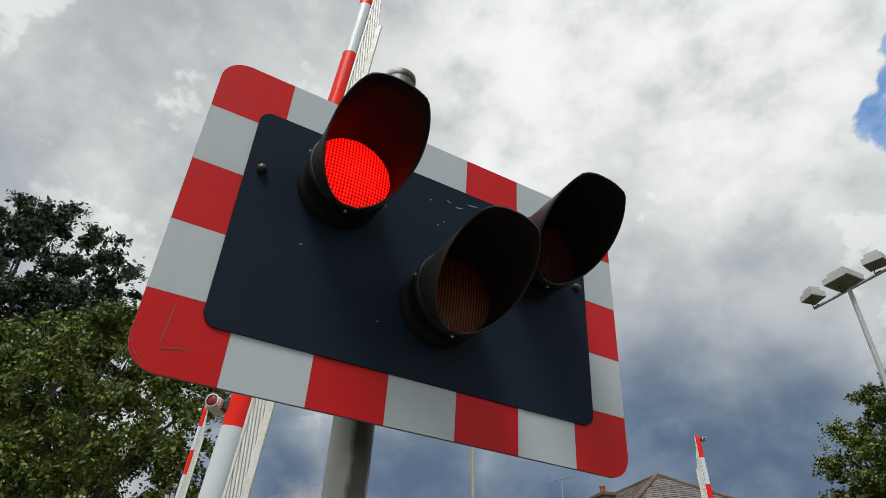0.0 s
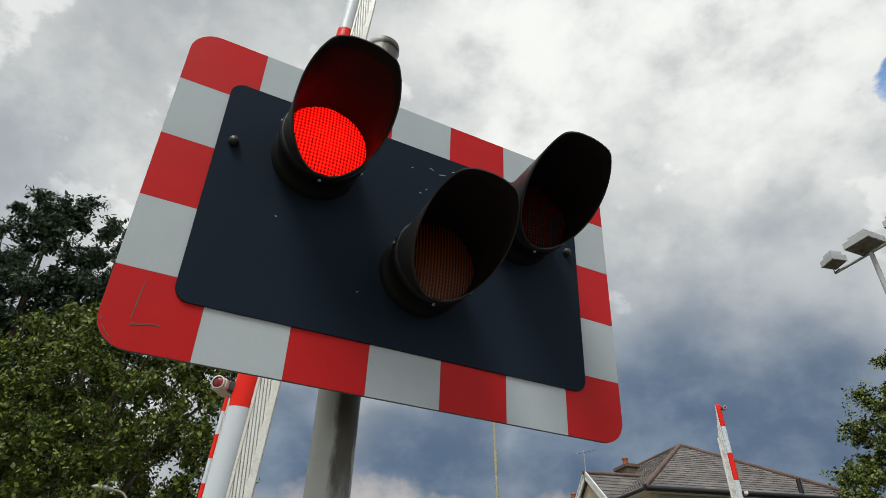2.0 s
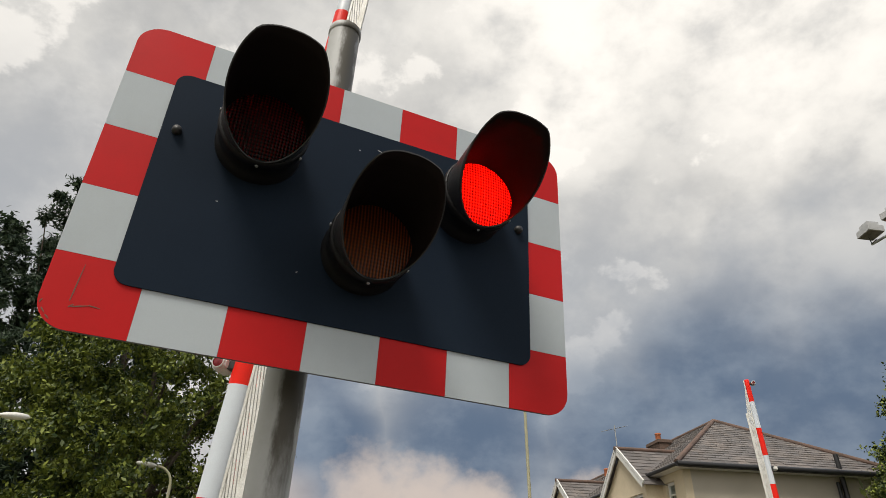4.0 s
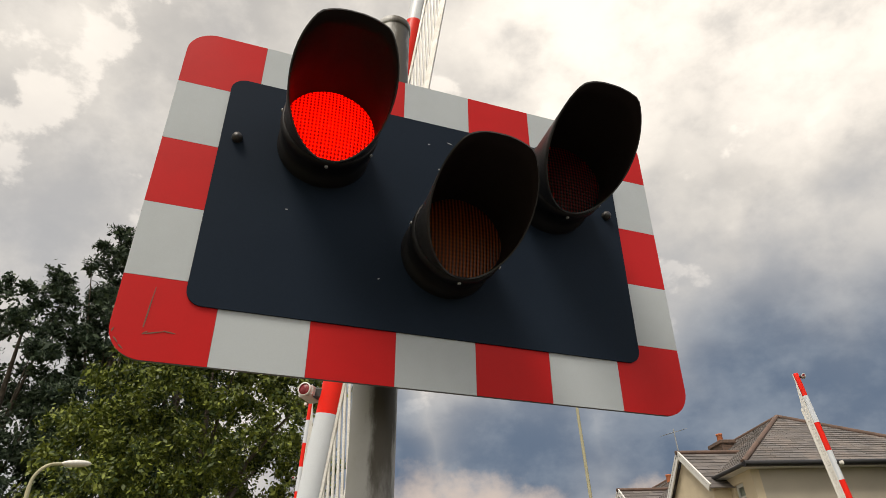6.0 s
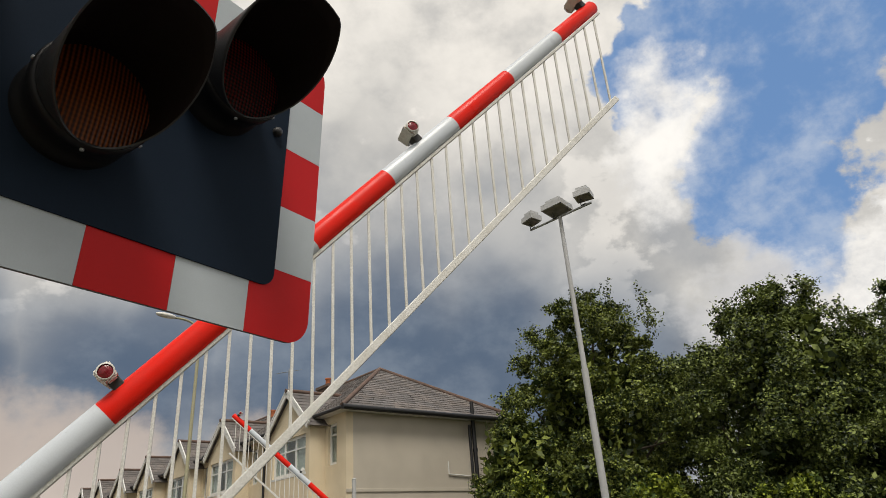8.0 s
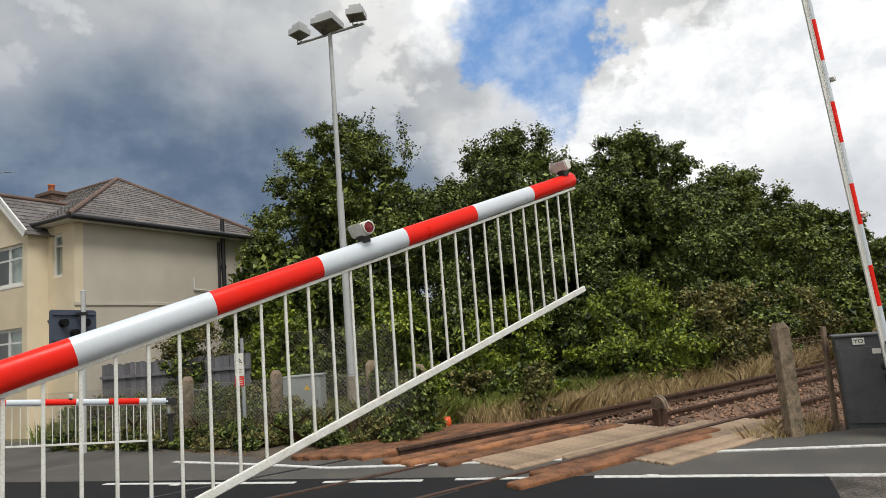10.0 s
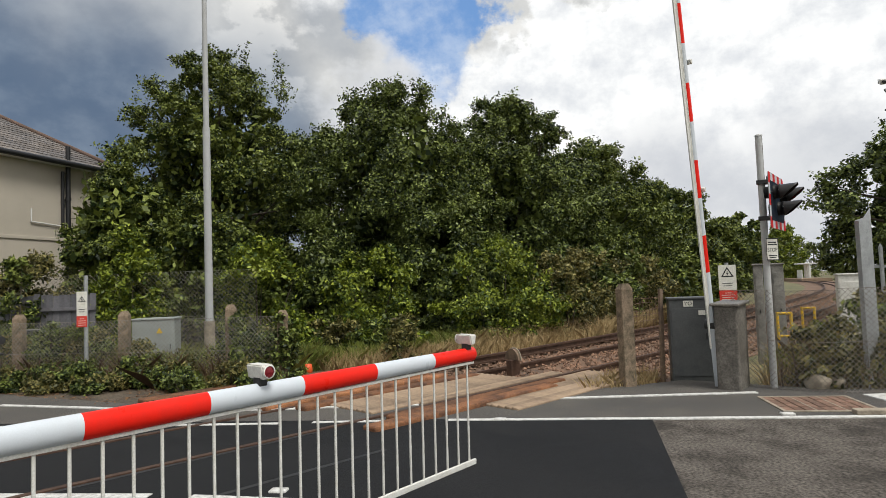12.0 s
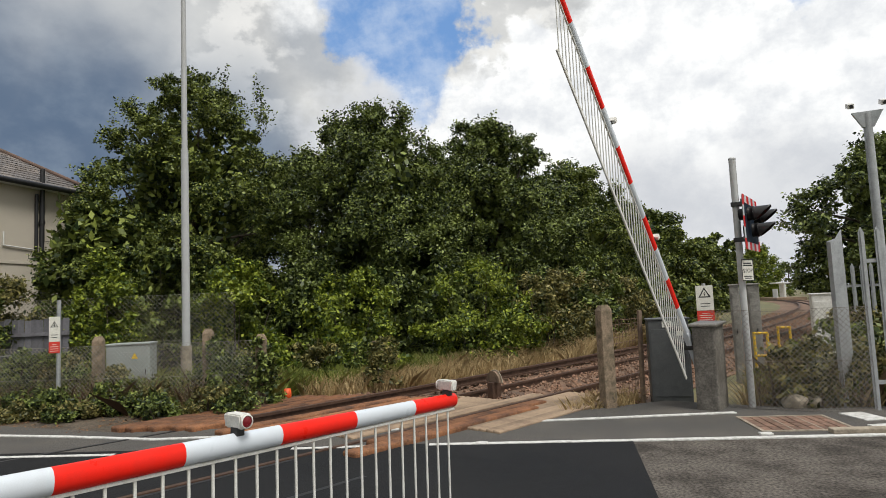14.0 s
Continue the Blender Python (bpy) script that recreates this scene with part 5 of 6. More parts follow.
def house(m, width, depth, label, eaves=5.72, end=False):
    """One house of the row: facade at local x = 0 facing -x, running from y = 0 to width."""
    ho = thing("house", m, label, "house", "terraced houses")
    turn = Matrix.Rotation(radians(-90), 4, "Z")      # lays wall x along -y ... used with a shift so that the facade faces -x
    face = Matrix.Translation((0, width, 0)) @ turn
    # facade
    holes = [(width - 1.06, width - 0.55, 4.18, 5.43), (0.3, 1.15, 0.25, 2.35)]
    bm = bmesh.new()
    wall_with_openings(bm, 0, width, -0.3, eaves, 0.25, holes)
    part("front_wall", bm, RENDER_WALL, ho, "cream rendered front wall", at=face)
    window(ho, face @ pose(width - 1.06, 0.08, 4.18), 0.51, 1.25, 1, 0.35)
    bm = bmesh.new()
    box(bm, 0.3, 1.15, 0.1, 0.15, 0.25, 2.35, 0.01)
    part("front_door", bm, BRICK, ho, "recessed front door in a brick porch", at=face)
    bm = bmesh.new()
    tube(bm, (0.12, -0.05, -0.2), (0.12, -0.05, eaves), 0.045, sides=8)
    part("downpipe", bm, PIPE, ho, "black downpipe", at=face)
    bm = bmesh.new()
    for x0, x1, z0, z1 in ((0.1, 0.3, 0, 2.5), (1.15, 1.35, 0, 2.5), (0.1, 1.35, 2.5, 2.75)):
        box(bm, x0, x1, -0.06, -0.002, z0, z1, 0.01)
    part("door_surround", bm, BRICK, ho, "red brick door surround", at=face)
    # projecting bay with a gable over it
    bx0, bx1, out = width - 4.0, width - 1.25, 0.55
    bm = bmesh.new()
    w = bx1 - bx0
    low = eaves - 0.36
    wall_with_openings(bm, bx0, bx1, -0.3, low + 0.1, 0.2, [(bx0 + 0.25, bx1 - 0.25, 1.3, 2.86), (bx0 + 0.25, bx1 - 0.25, 4.06, 5.22)])
    box(bm, bx0, bx0 + 0.2, 0.2, out, -0.3, low + 0.1)
    box(bm, bx1 - 0.2, bx1, 0.2, out, -0.3, low + 0.1)
    bay = part("bay", bm, RENDER_WALL, ho, "two-storey rendered bay", at=face @ pose(0, -out, 0))
    bm = bmesh.new()
    prism(bm, [(bx0, low + 0.1), (bx1, low + 0.1), ((bx0 + bx1) / 2, low + 0.1 + w * 0.42)], -0.15, 0.0)
    bm.transform(UPRIGHT)
    part("gable", bm, RENDER_WALL, ho, "small rendered gable", at=face @ pose(0, -out, 0))
    for z, h in ((1.3, 1.56), (4.06, 1.16)):
        window(ho, face @ pose(bx0 + 0.25, -out + 0.06, z), w - 0.5, h, 3, 0.4, "wide white three-light window")
    return ho, face, bx0, bx1, out, eaves


def gable_outline(bm, bx0, bx1, z, rise, out):
    for a, b in (((bx0 - 0.15, z - 0.1), ((bx0 + bx1) / 2, z + rise)), ((bx1 + 0.15, z - 0.1), ((bx0 + bx1) / 2, z + rise))):
        d = Vector((b[0] - a[0], b[1] - a[1])).normalized()
        n = Vector((-d.y, d.x)) * 0.11
        prism(bm, [(a[0] - n.x, a[1] - n.y), (b[0] - n.x, b[1] - n.y), (b[0] + n.x, b[1] + n.y), (a[0] + n.x, a[1] + n.y)], out + 0.12, out + 0.17)


def full_house(m, width, depth, label, end=False):
    ho, face, bx0, bx1, out, eaves = house(m, width, depth, label, end=end)
    # gable wall set upright, barge boards, little roof over the bay
    w = bx1 - bx0
    rise = w * 0.44
    bm = bmesh.new()
    low = eaves - 0.36
    gable_outline(bm, bx0, bx1, low + 0.15, rise, out)
    bm.transform(UPRIGHT)
    part("barge_board", bm, TRIM, ho, "white barge boards", at=face)
    ridge = eaves + 2.42
    back = depth
    bm = bmesh.new()
    mid = (bx0 + bx1) / 2
    for sx in (bx0 - 0.2, bx1 + 0.2):
        q = [(sx, -out - 0.18, low + 0.02), (sx, 1.6, low + 0.02), (mid, 1.6, low + 0.18 + rise), (mid, -out - 0.18, low + 0.18 + rise)]
        slate_slope(bm, q if sx > mid else [q[1], q[0], q[3], q[2]])
    tagged(part("bay_roof", bm, SLATE, ho, "slated gable roof over the bay", at=face), kind="stuff")
    bm = bmesh.new()
    tube(bm, (mid, -out - 0.2, low + 0.21 + rise), (mid, 1.7, low + 0.21 + rise), 0.07, sides=8)
    part("ridge", bm, RIDGE, ho, at=face)
    # main roof
    over = 0.35
    bm = bmesh.new()
    hip = 3.35 if end else 0.0
    e = eaves
    y0 = -over if end else 0.0
    a, b, c, d = (-over, y0, e), (depth + over, y0, e), (depth + over, width, e), (-over, width, e)
    r0, r1 = (depth / 2, hip, ridge), (depth / 2, width, ridge)
    slate_slope(bm, [d, a, r0, r1])
    slate_slope(bm, [b, c, r1, r0])
    if end:
        slate_slope(bm, [a, b, r0, r0])
    tagged(part("roof", bm, SLATE, ho, "weathered grey slate roof"), kind="stuff")
    bm = bmesh.new()
    tube(bm, r0, r1, 0.08, sides=8)
    if end:
        tube(bm, Vector(a) + Vector((0, 0, 0.05)), Vector(r0) + Vector((0, 0, 0.02)), 0.075, sides=8)
        tube(bm, Vector(b) + Vector((0, 0, 0.05)), Vector(r0) + Vector((0, 0, 0.02)), 0.075, sides=8)
    part("ridge_tiles", bm, RIDGE, ho, "red-brown ridge and hip tiles")
    # walls behind, gutter and soffit
    bm = bmesh.new()
    box(bm, 0.25, depth, 0.0, 0.25, -0.3, eaves)
    part("end_wall", bm, GREY_RENDER, ho, "pale rendered end wall")
    bm = bmesh.new()
    box(bm, depth - 0.25, depth, 0.25, width, -0.3, eaves)
    part("back_wall", bm, GREY_RENDER, ho)
    bm = bmesh.new()
    box(bm, -over, depth + over, y0, width, eaves - 0.06, eaves - 0.01)
    part("soffit", bm, TRIM, ho, "pale painted soffit")
    bm = bmesh.new()
    tube(bm, (-over, y0, eaves), (-over, width, eaves), 0.06, sides=8)
    if end:
        tube(bm, (-over, y0 - 0.02, eaves), (depth + over, y0 - 0.02, eaves), 0.085, sides=8)
    part("gutter", bm, PIPE, ho, "black gutter")
    return ho


def build_houses():
    ho = full_house(HOUSE, 5.6, 7.2, "cream rendered end house with a hipped slate roof", end=True)
    bm = bmesh.new()
    for r, x, y, z0, z1 in ((0.07, 5.18, -0.09, -0.2, 6.32), (0.05, 5.0, -0.07, 3.6, 5.5)):
        tube(bm, (x, y, z0), (x, y, z1), r, sides=10)
    for z in (1.2, 3.0, 4.6):
        tube(bm, (5.18, -0.09, z), (5.18, -0.09, z + 0.1), 0.09, sides=10)
    part("soil_pipe", bm, PIPE, ho, "black soil pipe on the end wall")
    bm = bmesh.new()
    tube(bm, (3.95, -0.04, 3.85), (5.1, -0.04, 3.78), 0.02, sides=8)
    tube(bm, (3.95, -0.04, 3.85), (3.95, -0.04, 4.25), 0.02, sides=8)
    part("waste_pipe", bm, TRIM, ho, "thin white waste pipe")
    bm = bmesh.new()
    box(bm, 0.0, 7.2, -0.03, 0.0, 3.32, 3.42, 0.008)
    part("string_course", bm, GREY_RENDER, ho)
    chimney(ho, pose(2.6, 5.6, 6.45), 0.5, 0.9, 1.3, 1)
    y = 5.6
    for k in range(6):
        h2 = full_house(HOUSE @ pose(0.15 * k, y, 0), 5.2, 7.2, "cream rendered terraced house with a bay window")
        if k % 2 == 0:
            chimney(h2, pose(2.8, 5.0, 6.2), 0.5, 1.1, 1.2, 2)
        y += 5.2
    # TV aerial on the bay gable
    aer = thing("tv_aerial", HOUSE @ pose(-0.45, 3.0, 6.45), "thin metal television aerial on the bay roof", "aerial")
    bm = bmesh.new()
    tube(bm, (0, 0, -0.2), (0, 0, 1.2), 0.02, sides=8)
    part("pole", bm, GALV, aer)
    bm = bmesh.new()
    tube(bm, (-0.45, -0.2, 0.95), (0.45, 0.25, 1.25), 0.012, sides=6)
    for k in range(8):
        p = Vector((-0.45, -0.2, 0.95)).lerp(Vector((0.45, 0.25, 1.25)), k / 7)
        tube(bm, p + Vector((-0.08, 0.17, 0)), p + Vector((0.08, -0.17, 0)), 0.007, sides=5)
    part("rods", bm, GALV, aer)
    # garden walls with brick pillars
    for k in range(3):
        gw = thing("garden_wall", HOUSE @ pose(-2.6, 1.0 + 5.2 * k, 0), "low red brick garden wall with pale pillars", "garden wall", "garden walls")
        bm = bmesh.new()
        box(bm, -0.11, 0.11, 0, 4.2, -0.3, 0.95, 0.01)
        part("wall", bm, BRICK, gw)
        for y0 in (-0.25, 4.2):
            bm = bmesh.new()
            box(bm, -0.2, 0.2, y0, y0 + 0.4, -0.3, 1.35, 0.02)
            box(bm, -0.24, 0.24, y0 - 0.04, y0 + 0.44, 1.35, 1.45, 0.02)
            part("pillar", bm, GREY_RENDER, gw, "pale rendered pillar")


build_houses()

# ---- trees and growth ----


def leaf_cloud(clumps, per, size, seed, flat=0.5, droop=0.0, sprays=7, slim=0.5):
    """Vertices and faces of many small leaves along short twigs that spring from clump centres (x, y, z, radius)."""
    rng = np.random.default_rng(seed)
    k = np.array([c[:3] for c in clumps], float)
    out = k - k.mean(0)
    out /= np.linalg.norm(out, axis=1, keepdims=True) + 1e-6
    twig = rng.normal(size=(len(k), sprays, 3)) + out[:, None, :] * 0.7 + np.array([0, 0, 0.25])
    twig /= np.linalg.norm(twig, axis=2, keepdims=True)
    reach = rng.uniform(0.7, 1.35, (len(k), sprays))
    idx = np.repeat(np.arange(len(k)), per)
    n = len(idx)
    which = rng.integers(0, sprays, n)
    c = k[idx]
    r = np.array([q[3] for q in clumps], float)[idx]
    tall = np.array([q[4] if len(q) > 4 else 0.85 for q in clumps], float)[idx]
    d = twig[idx, which]
    u = rng.random(n) ** 0.75
    off = d * (r * reach[idx, which] * u)[:, None] + rng.normal(size=(n, 3)) * (r * (0.26 - 0.13 * u))[:, None]
    off[:, 2] -= droop * r * u * u * 0.6
    p = c + off * np.stack([0 * tall + 1, 0 * tall + 1, tall], 1)
    up = d * 0.5 + rng.normal(size=(n, 3)) * 0.6 + np.array([0, 0, flat])
    up /= np.linalg.norm(up, axis=1, keepdims=True)
    a = np.cross(up, rng.normal(size=(n, 3)))
    a /= np.linalg.norm(a, axis=1, keepdims=True) + 1e-9
    a[:, 2] -= droop
    b = np.cross(up, a)
    s = size * rng.uniform(0.55, 1.4, n)[:, None]
    v = np.stack([p - a * s, p + b * s * slim, p + a * s, p - b * s * slim], 1).reshape(-1, 3)
    i = np.arange(n) * 4
    return v, np.stack([i, i + 1, i + 2, i + 3], 1)


def inner_leaves(clumps, size, seed, per=52):
    """Leaves packed inside the clumps, so that little light comes through."""
    rng = np.random.default_rng(seed)
    k = np.repeat(np.array([c[:4] for c in clumps], float), per, 0)
    n = len(k)
    p = k[:, :3] + rng.normal(size=(n, 3)) * (k[:, 3:4] * 0.40)
    up = rng.normal(size=(n, 3)) + np.array([0, 0, 0.4])
    up /= np.linalg.norm(up, axis=1, keepdims=True)
    a = np.cross(up, rng.normal(size=(n, 3)))
    a /= np.linalg.norm(a, axis=1, keepdims=True) + 1e-9
    b = np.cross(up, a)
    s = size * rng.uniform(0.7, 1.3, n)[:, None]
    v = np.stack([p - a * s, p + b * s * 0.55, p + a * s, p - b * s * 0.55], 1).reshape(-1, 3)
    i = np.arange(n) * 4
    return v, np.stack([i, i + 1, i + 2, i + 3], 1)


def quick_mesh(name, v, f, mat):
    me = bpy.data.meshes.new(name)
    n, k = len(f), f.shape[1]
    me.vertices.add(len(v))
    me.vertices.foreach_set("co", np.ascontiguousarray(v, np.float32).ravel())
    me.loops.add(n * k)
    me.loops.foreach_set("vertex_index", np.ascontiguousarray(f, np.int32).ravel())
    me.polygons.add(n)
    me.polygons.foreach_set("loop_start", np.arange(n, dtype=np.int32) * k)
    me.update(calc_edges=True)
    me.validate()
    me.materials.append(mat)
    return me


def crown_clumps(w, d, h, base, n, seed, r=(0.5, 1.0), top=1.0):
    """Clump places over the outside of an uneven crown of half-widths w and d, from height base to base + h."""
    rng = np.random.default_rng(seed)
    out = []
    ph = rng.uniform(0, 6.28, 6)
    for _ in range(n):
        a = rng.uniform(0, 2 * math.pi)
        f = rng.random()
        e = 0.55 + 0.45 * math.sin(math.pi * min(1, f * 0.85 + 0.12)) if f < 0.5 else math.cos((f - 0.5) * math.pi * 0.92) ** (0.55 * top)
        lump = 1 + 0.16 * math.sin(3 * a + ph[0] + 4 * f) + 0.12 * math.sin(5 * a + ph[1] - 7 * f)
        q = math.sqrt(rng.uniform(0.15, 1.0))
        k = rng.uniform(*r) * (0.75 + 0.35 * (1 - f))
        x, y = w * e * lump * q * math.cos(a), d * e * lump * q * math.sin(a)
        rise = 1 + 0.17 * noise.noise(Vector((0.5 * x, 0.75 * y, 3.7 * seed)))
        out.append((x, y, base + h * f * rise, k))
    return out


def tree(at, w, d, h, base, n, per, leaf, mat, label, seed, trunk=0.22, r=(0.5, 1.0), category="tree", top=1.0, flat=0.5, droop=0.0, limbs=9, extra=(), slim=0.5, tall=None):
    t = thing("tree", at, label, category, "trees")
    clumps = crown_clumps(w, d, h, base, n, seed, r, top) + list(extra)
    if tall:
        clumps = [(*c[:4], tall) for c in clumps]
    bm = bmesh.new()
    rng = np.random.default_rng(seed + 50)
    tube(bm, (0, 0, -0.3), (0.1, 0.05, base + 0.3 * h), trunk, trunk * 0.7, sides=10)
    tube(bm, (0.1, 0.05, base + 0.3 * h), (0.0, 0.0, base + 0.9 * h), trunk * 0.7, trunk * 0.15, sides=8)
    for k in range(limbs):
        c = clumps[int(rng.integers(len(clumps)))]
        z0 = base * 0.7 + 0.5 * h * rng.random() * 0.8
        midp = Vector((c[0] * 0.45, c[1] * 0.45, z0 + 0.6 * (c[2] - z0)))
        tube(bm, (0.05, 0.02, z0), midp, trunk * 0.38, trunk * 0.22, sides=6)
        tube(bm, midp, c[:3], trunk * 0.22, trunk * 0.06, sides=6)
    part("trunk", bm, BARK, t, "brown trunk and limbs")
    v, f = leaf_cloud(clumps, per, leaf, seed, flat, droop, slim=slim)
    cr = new("crown", quick_mesh("crown", v, f, mat))
    cr.parent = t
    tagged(cr, "leafy crown")
    v, f = inner_leaves(clumps, min(leaf, 0.12) * 1.25, seed + 9)
    co = new("inner_foliage", quick_mesh("inner_foliage", v, f, mat))
    co.parent = t
    return t


tree(pose(-2.1, 24.8, 0), 4.9, 4.6, 12.0, 1.2, 480, 210, 0.080, LEAF_ASH, "yellow-green ash tree in full leaf", 11, 0.3, (0.5, 0.95), flat=0.3, droop=0.3)
tree(pose(-7.9, 33.6, 0), 2.9, 3.0, 19.1, 3.6, 260, 170, 0.17, NEEDLE, "dark pine tree with ragged top", 21, 0.35, (0.55, 1.05), top=0.8, slim=0.16, tall=0.55)
tree(pose(-4.55, 34.4, 0), 3.4, 3.0, 18.7, 3.4, 280, 160, 0.17, NEEDLE, "dark pine tree beside a taller pine", 22, 0.35, (0.5, 1.0), top=0.8, slim=0.16, tall=0.55)
tree(pose(-12.05, 32.8, 0), 3.6, 3.4, 16.4, 2.0, 220, 150, 0.17, NEEDLE, "dark pine tree beside a taller pine", 23, 0.35, (0.5, 1.0), top=0.8, slim=0.16, tall=0.55)
# the wood along the far side of the line


def boughs(w, d, h, base, n, seed, size=(0.75, 1.25), top=1.0):
    """Clumps gathered into flattened boughs that stand apart over the outside of a crown, with hollows between them."""
    rng = np.random.default_rng(seed)
    out = []
    for k in range(n):
        f = (k + rng.random()) / n
        a = k * 2.39996 + rng.uniform(-0.35, 0.35)
        e = 0.72 + 0.28 * math.sin(math.pi * min(1, f * 0.9 + 0.1)) if f < 0.45 else math.cos((f - 0.45) * math.pi * 0.86) ** (0.62 * top)
        q = rng.uniform(0.62, 1.0) if f < 0.8 else rng.uniform(0.15, 1.0)
        c = np.array((w * e * q * math.cos(a), d * e * q * math.sin(a), base + h * f * (1 + rng.uniform(-0.03, 0.05))))
        size_k = rng.uniform(*size) * (1.0 - 0.28 * f)
        away = np.array((c[0] / w, c[1] / d, 0.65 + 0.5 * f))
        away /= np.linalg.norm(away)
        for _ in range(8):
            v = rng.normal(size=3) + away * 0.75
            v /= np.linalg.norm(v)
            p = c + v * size_k * rng.uniform(0.45, 0.95) * np.array((1, 1, 0.62))
            out.append((*p, size_k * rng.uniform(0.38, 0.62), 0.85))
    return out


def wood_tree(at, w, d, h, base, n, per, leaf, mat, label, seed, trunk=0.26, size=(0.75, 1.25), top=1.0, extra=(), flat=0.55):
    """A broad tree whose leaves hang in separate boughs round a shaded middle."""
    t = thing("tree", at, label, "tree", "trees")
    clumps = boughs(w, d, h, base, n, seed, size, top) + list(extra)
    rng = np.random.default_rng(seed + 50)
    bm = bmesh.new()
    tube(bm, (0, 0, -0.3), (0.1, 0.05, base + 0.4 * h), trunk, trunk * 0.7, sides=10)
    tube(bm, (0.1, 0.05, base + 0.4 * h), (0, 0, base + 0.9 * h), trunk * 0.7, trunk * 0.15, sides=8)
    for k in range(14):
        c = clumps[int(rng.integers(len(clumps)))]
        z0 = base * 0.7 + 0.45 * h * rng.random()
        mid = Vector((c[0] * 0.45, c[1] * 0.45, z0 + 0.6 * (c[2] - z0)))
        tube(bm, (0.05, 0.02, z0), mid, trunk * 0.38, trunk * 0.22, sides=6)
        tube(bm, mid, c[:3], trunk * 0.22, trunk * 0.06, sides=6)
    part("trunk", bm, BARK, t, "brown trunk and limbs")
    v, f = leaf_cloud(clumps, per, leaf, seed, flat, 0.1, 6, 0.62)
    cr = new("crown", quick_mesh("crown", v, f, mat))
    cr.parent = t
    tagged(cr, "leafy crown in separate boughs")
    core = [(w * 0.52 * math.cos(a) * q, d * 0.52 * math.sin(a) * q, base + h * z, 0.9) for a, q, z in zip(rng.uniform(0, 6.28, 90), np.sqrt(rng.random(90)), rng.uniform(0.02, 0.80, 90))]
    v, f = inner_leaves(core, 0.14, seed + 9, 120)
    co = new("inner_foliage", quick_mesh("inner_foliage", v, f, mat))
    co.parent = t
    return t


shoots = [(0.4 * math.sin(k * 2.1), -2.6 + 0.37 * k, 8.9 + 0.55 * math.sin(k * 1.9) - 0.05 * (k - 4) ** 2, 0.30 + 0.05 * (k % 3), 2.6) for k in range(15)] + [(0.3 * math.cos(k), -2.4 + 0.5 * k, 8.0 + 0.4 * math.sin(k * 2.3), 0.5, 1.6) for k in range(11)]
wood_tree(pose(20.5, 9.2, 0), 2.9, 3.1, 8.7, 0.5, 92, 180, 0.048, LEAF_MID, "leafy green tree with feathery upright shoots", 31, 0.25, (0.65, 1.05), 0.6, shoots, 0.4)
wood_tree(pose(21.6, 3.1, 0), 3.3, 3.3, 7.6, 0.4, 108, 185, 0.048, LEAF_DARK, "broad dark sycamore beside the railway", 32, 0.28, top=1.15)
wood_tree(pose(24.0, -0.9, 0), 3.3, 3.3, 7.5, 0.4, 108, 175, 0.050, LEAF_DARK, "broad dark sycamore beside the railway", 33, 0.28, top=0.9)
wood_tree(pose(27.6, -4.4, 0), 3.0, 3.0, 6.3, 0.4, 92, 150, 0.055, LEAF_MID, "green tree beside the railway", 34, 0.28)
wood_tree(pose(33.6, -8.0, 0), 3.2, 3.2, 5.5, 0.4, 74, 120, 0.074, LEAF_MID, "green tree beside the railway", 35, 0.28)
wood_tree(pose(41.5, -11.5, 0), 3.2, 3.2, 4.9, 0.4, 56, 110, 0.085, LEAF_MID, "green tree beside the railway", 43, 0.28)
wood_tree(pose(57.0, -19.0, 0), 4.2, 4.2, 5.6, 0.4, 34, 100, 0.14, LEAF_MID, "green tree beside the railway", 41, 0.28, (0.9, 1.4))
wood_tree(pose(16.7, 9.9, -0.1), 1.2, 1.2, 4.6, 0.3, 44, 150, 0.045, LEAF_MID, "small spreading tree beside the end house", 44, 0.12, (0.5, 0.85))
tree(pose(112.0, -44.6, 0), 3.4, 3.4, 8.4, 0.4, 150, 120, 0.18, LEAF_YEL, "yellowish tree by the distant platform", 36, 0.28, (0.6, 1.1))
tree(pose(150.0, -66.0, 0), 9.0, 12.0, 6.4, 0.4, 120, 100, 0.2, LEAF_MID, "hazy trees beyond the distant platform", 40, 0.28, (0.8, 1.4))
tree(pose(29.0, 7.6, 0), 5.0, 6.5, 7.6, 0.4, 280, 120, 0.11, LEAF_DARK, "dark tree deeper in the wood", 37, 0.28, (0.7, 1.2))
wood_tree(pose(21.8, -14.9, 0), 3.4, 3.4, 5.6, 0.6, 80, 130, 0.062, LEAF_DARK, "dark green tree behind the palisade fence", 38, 0.25)
tree(pose(26.0, -23.0, 0), 4.5, 4.0, 6.6, 0.8, 220, 120, 0.12, LEAF_DARK, "dark green tree behind the palisade fence", 39, 0.25, (0.5, 1.0))


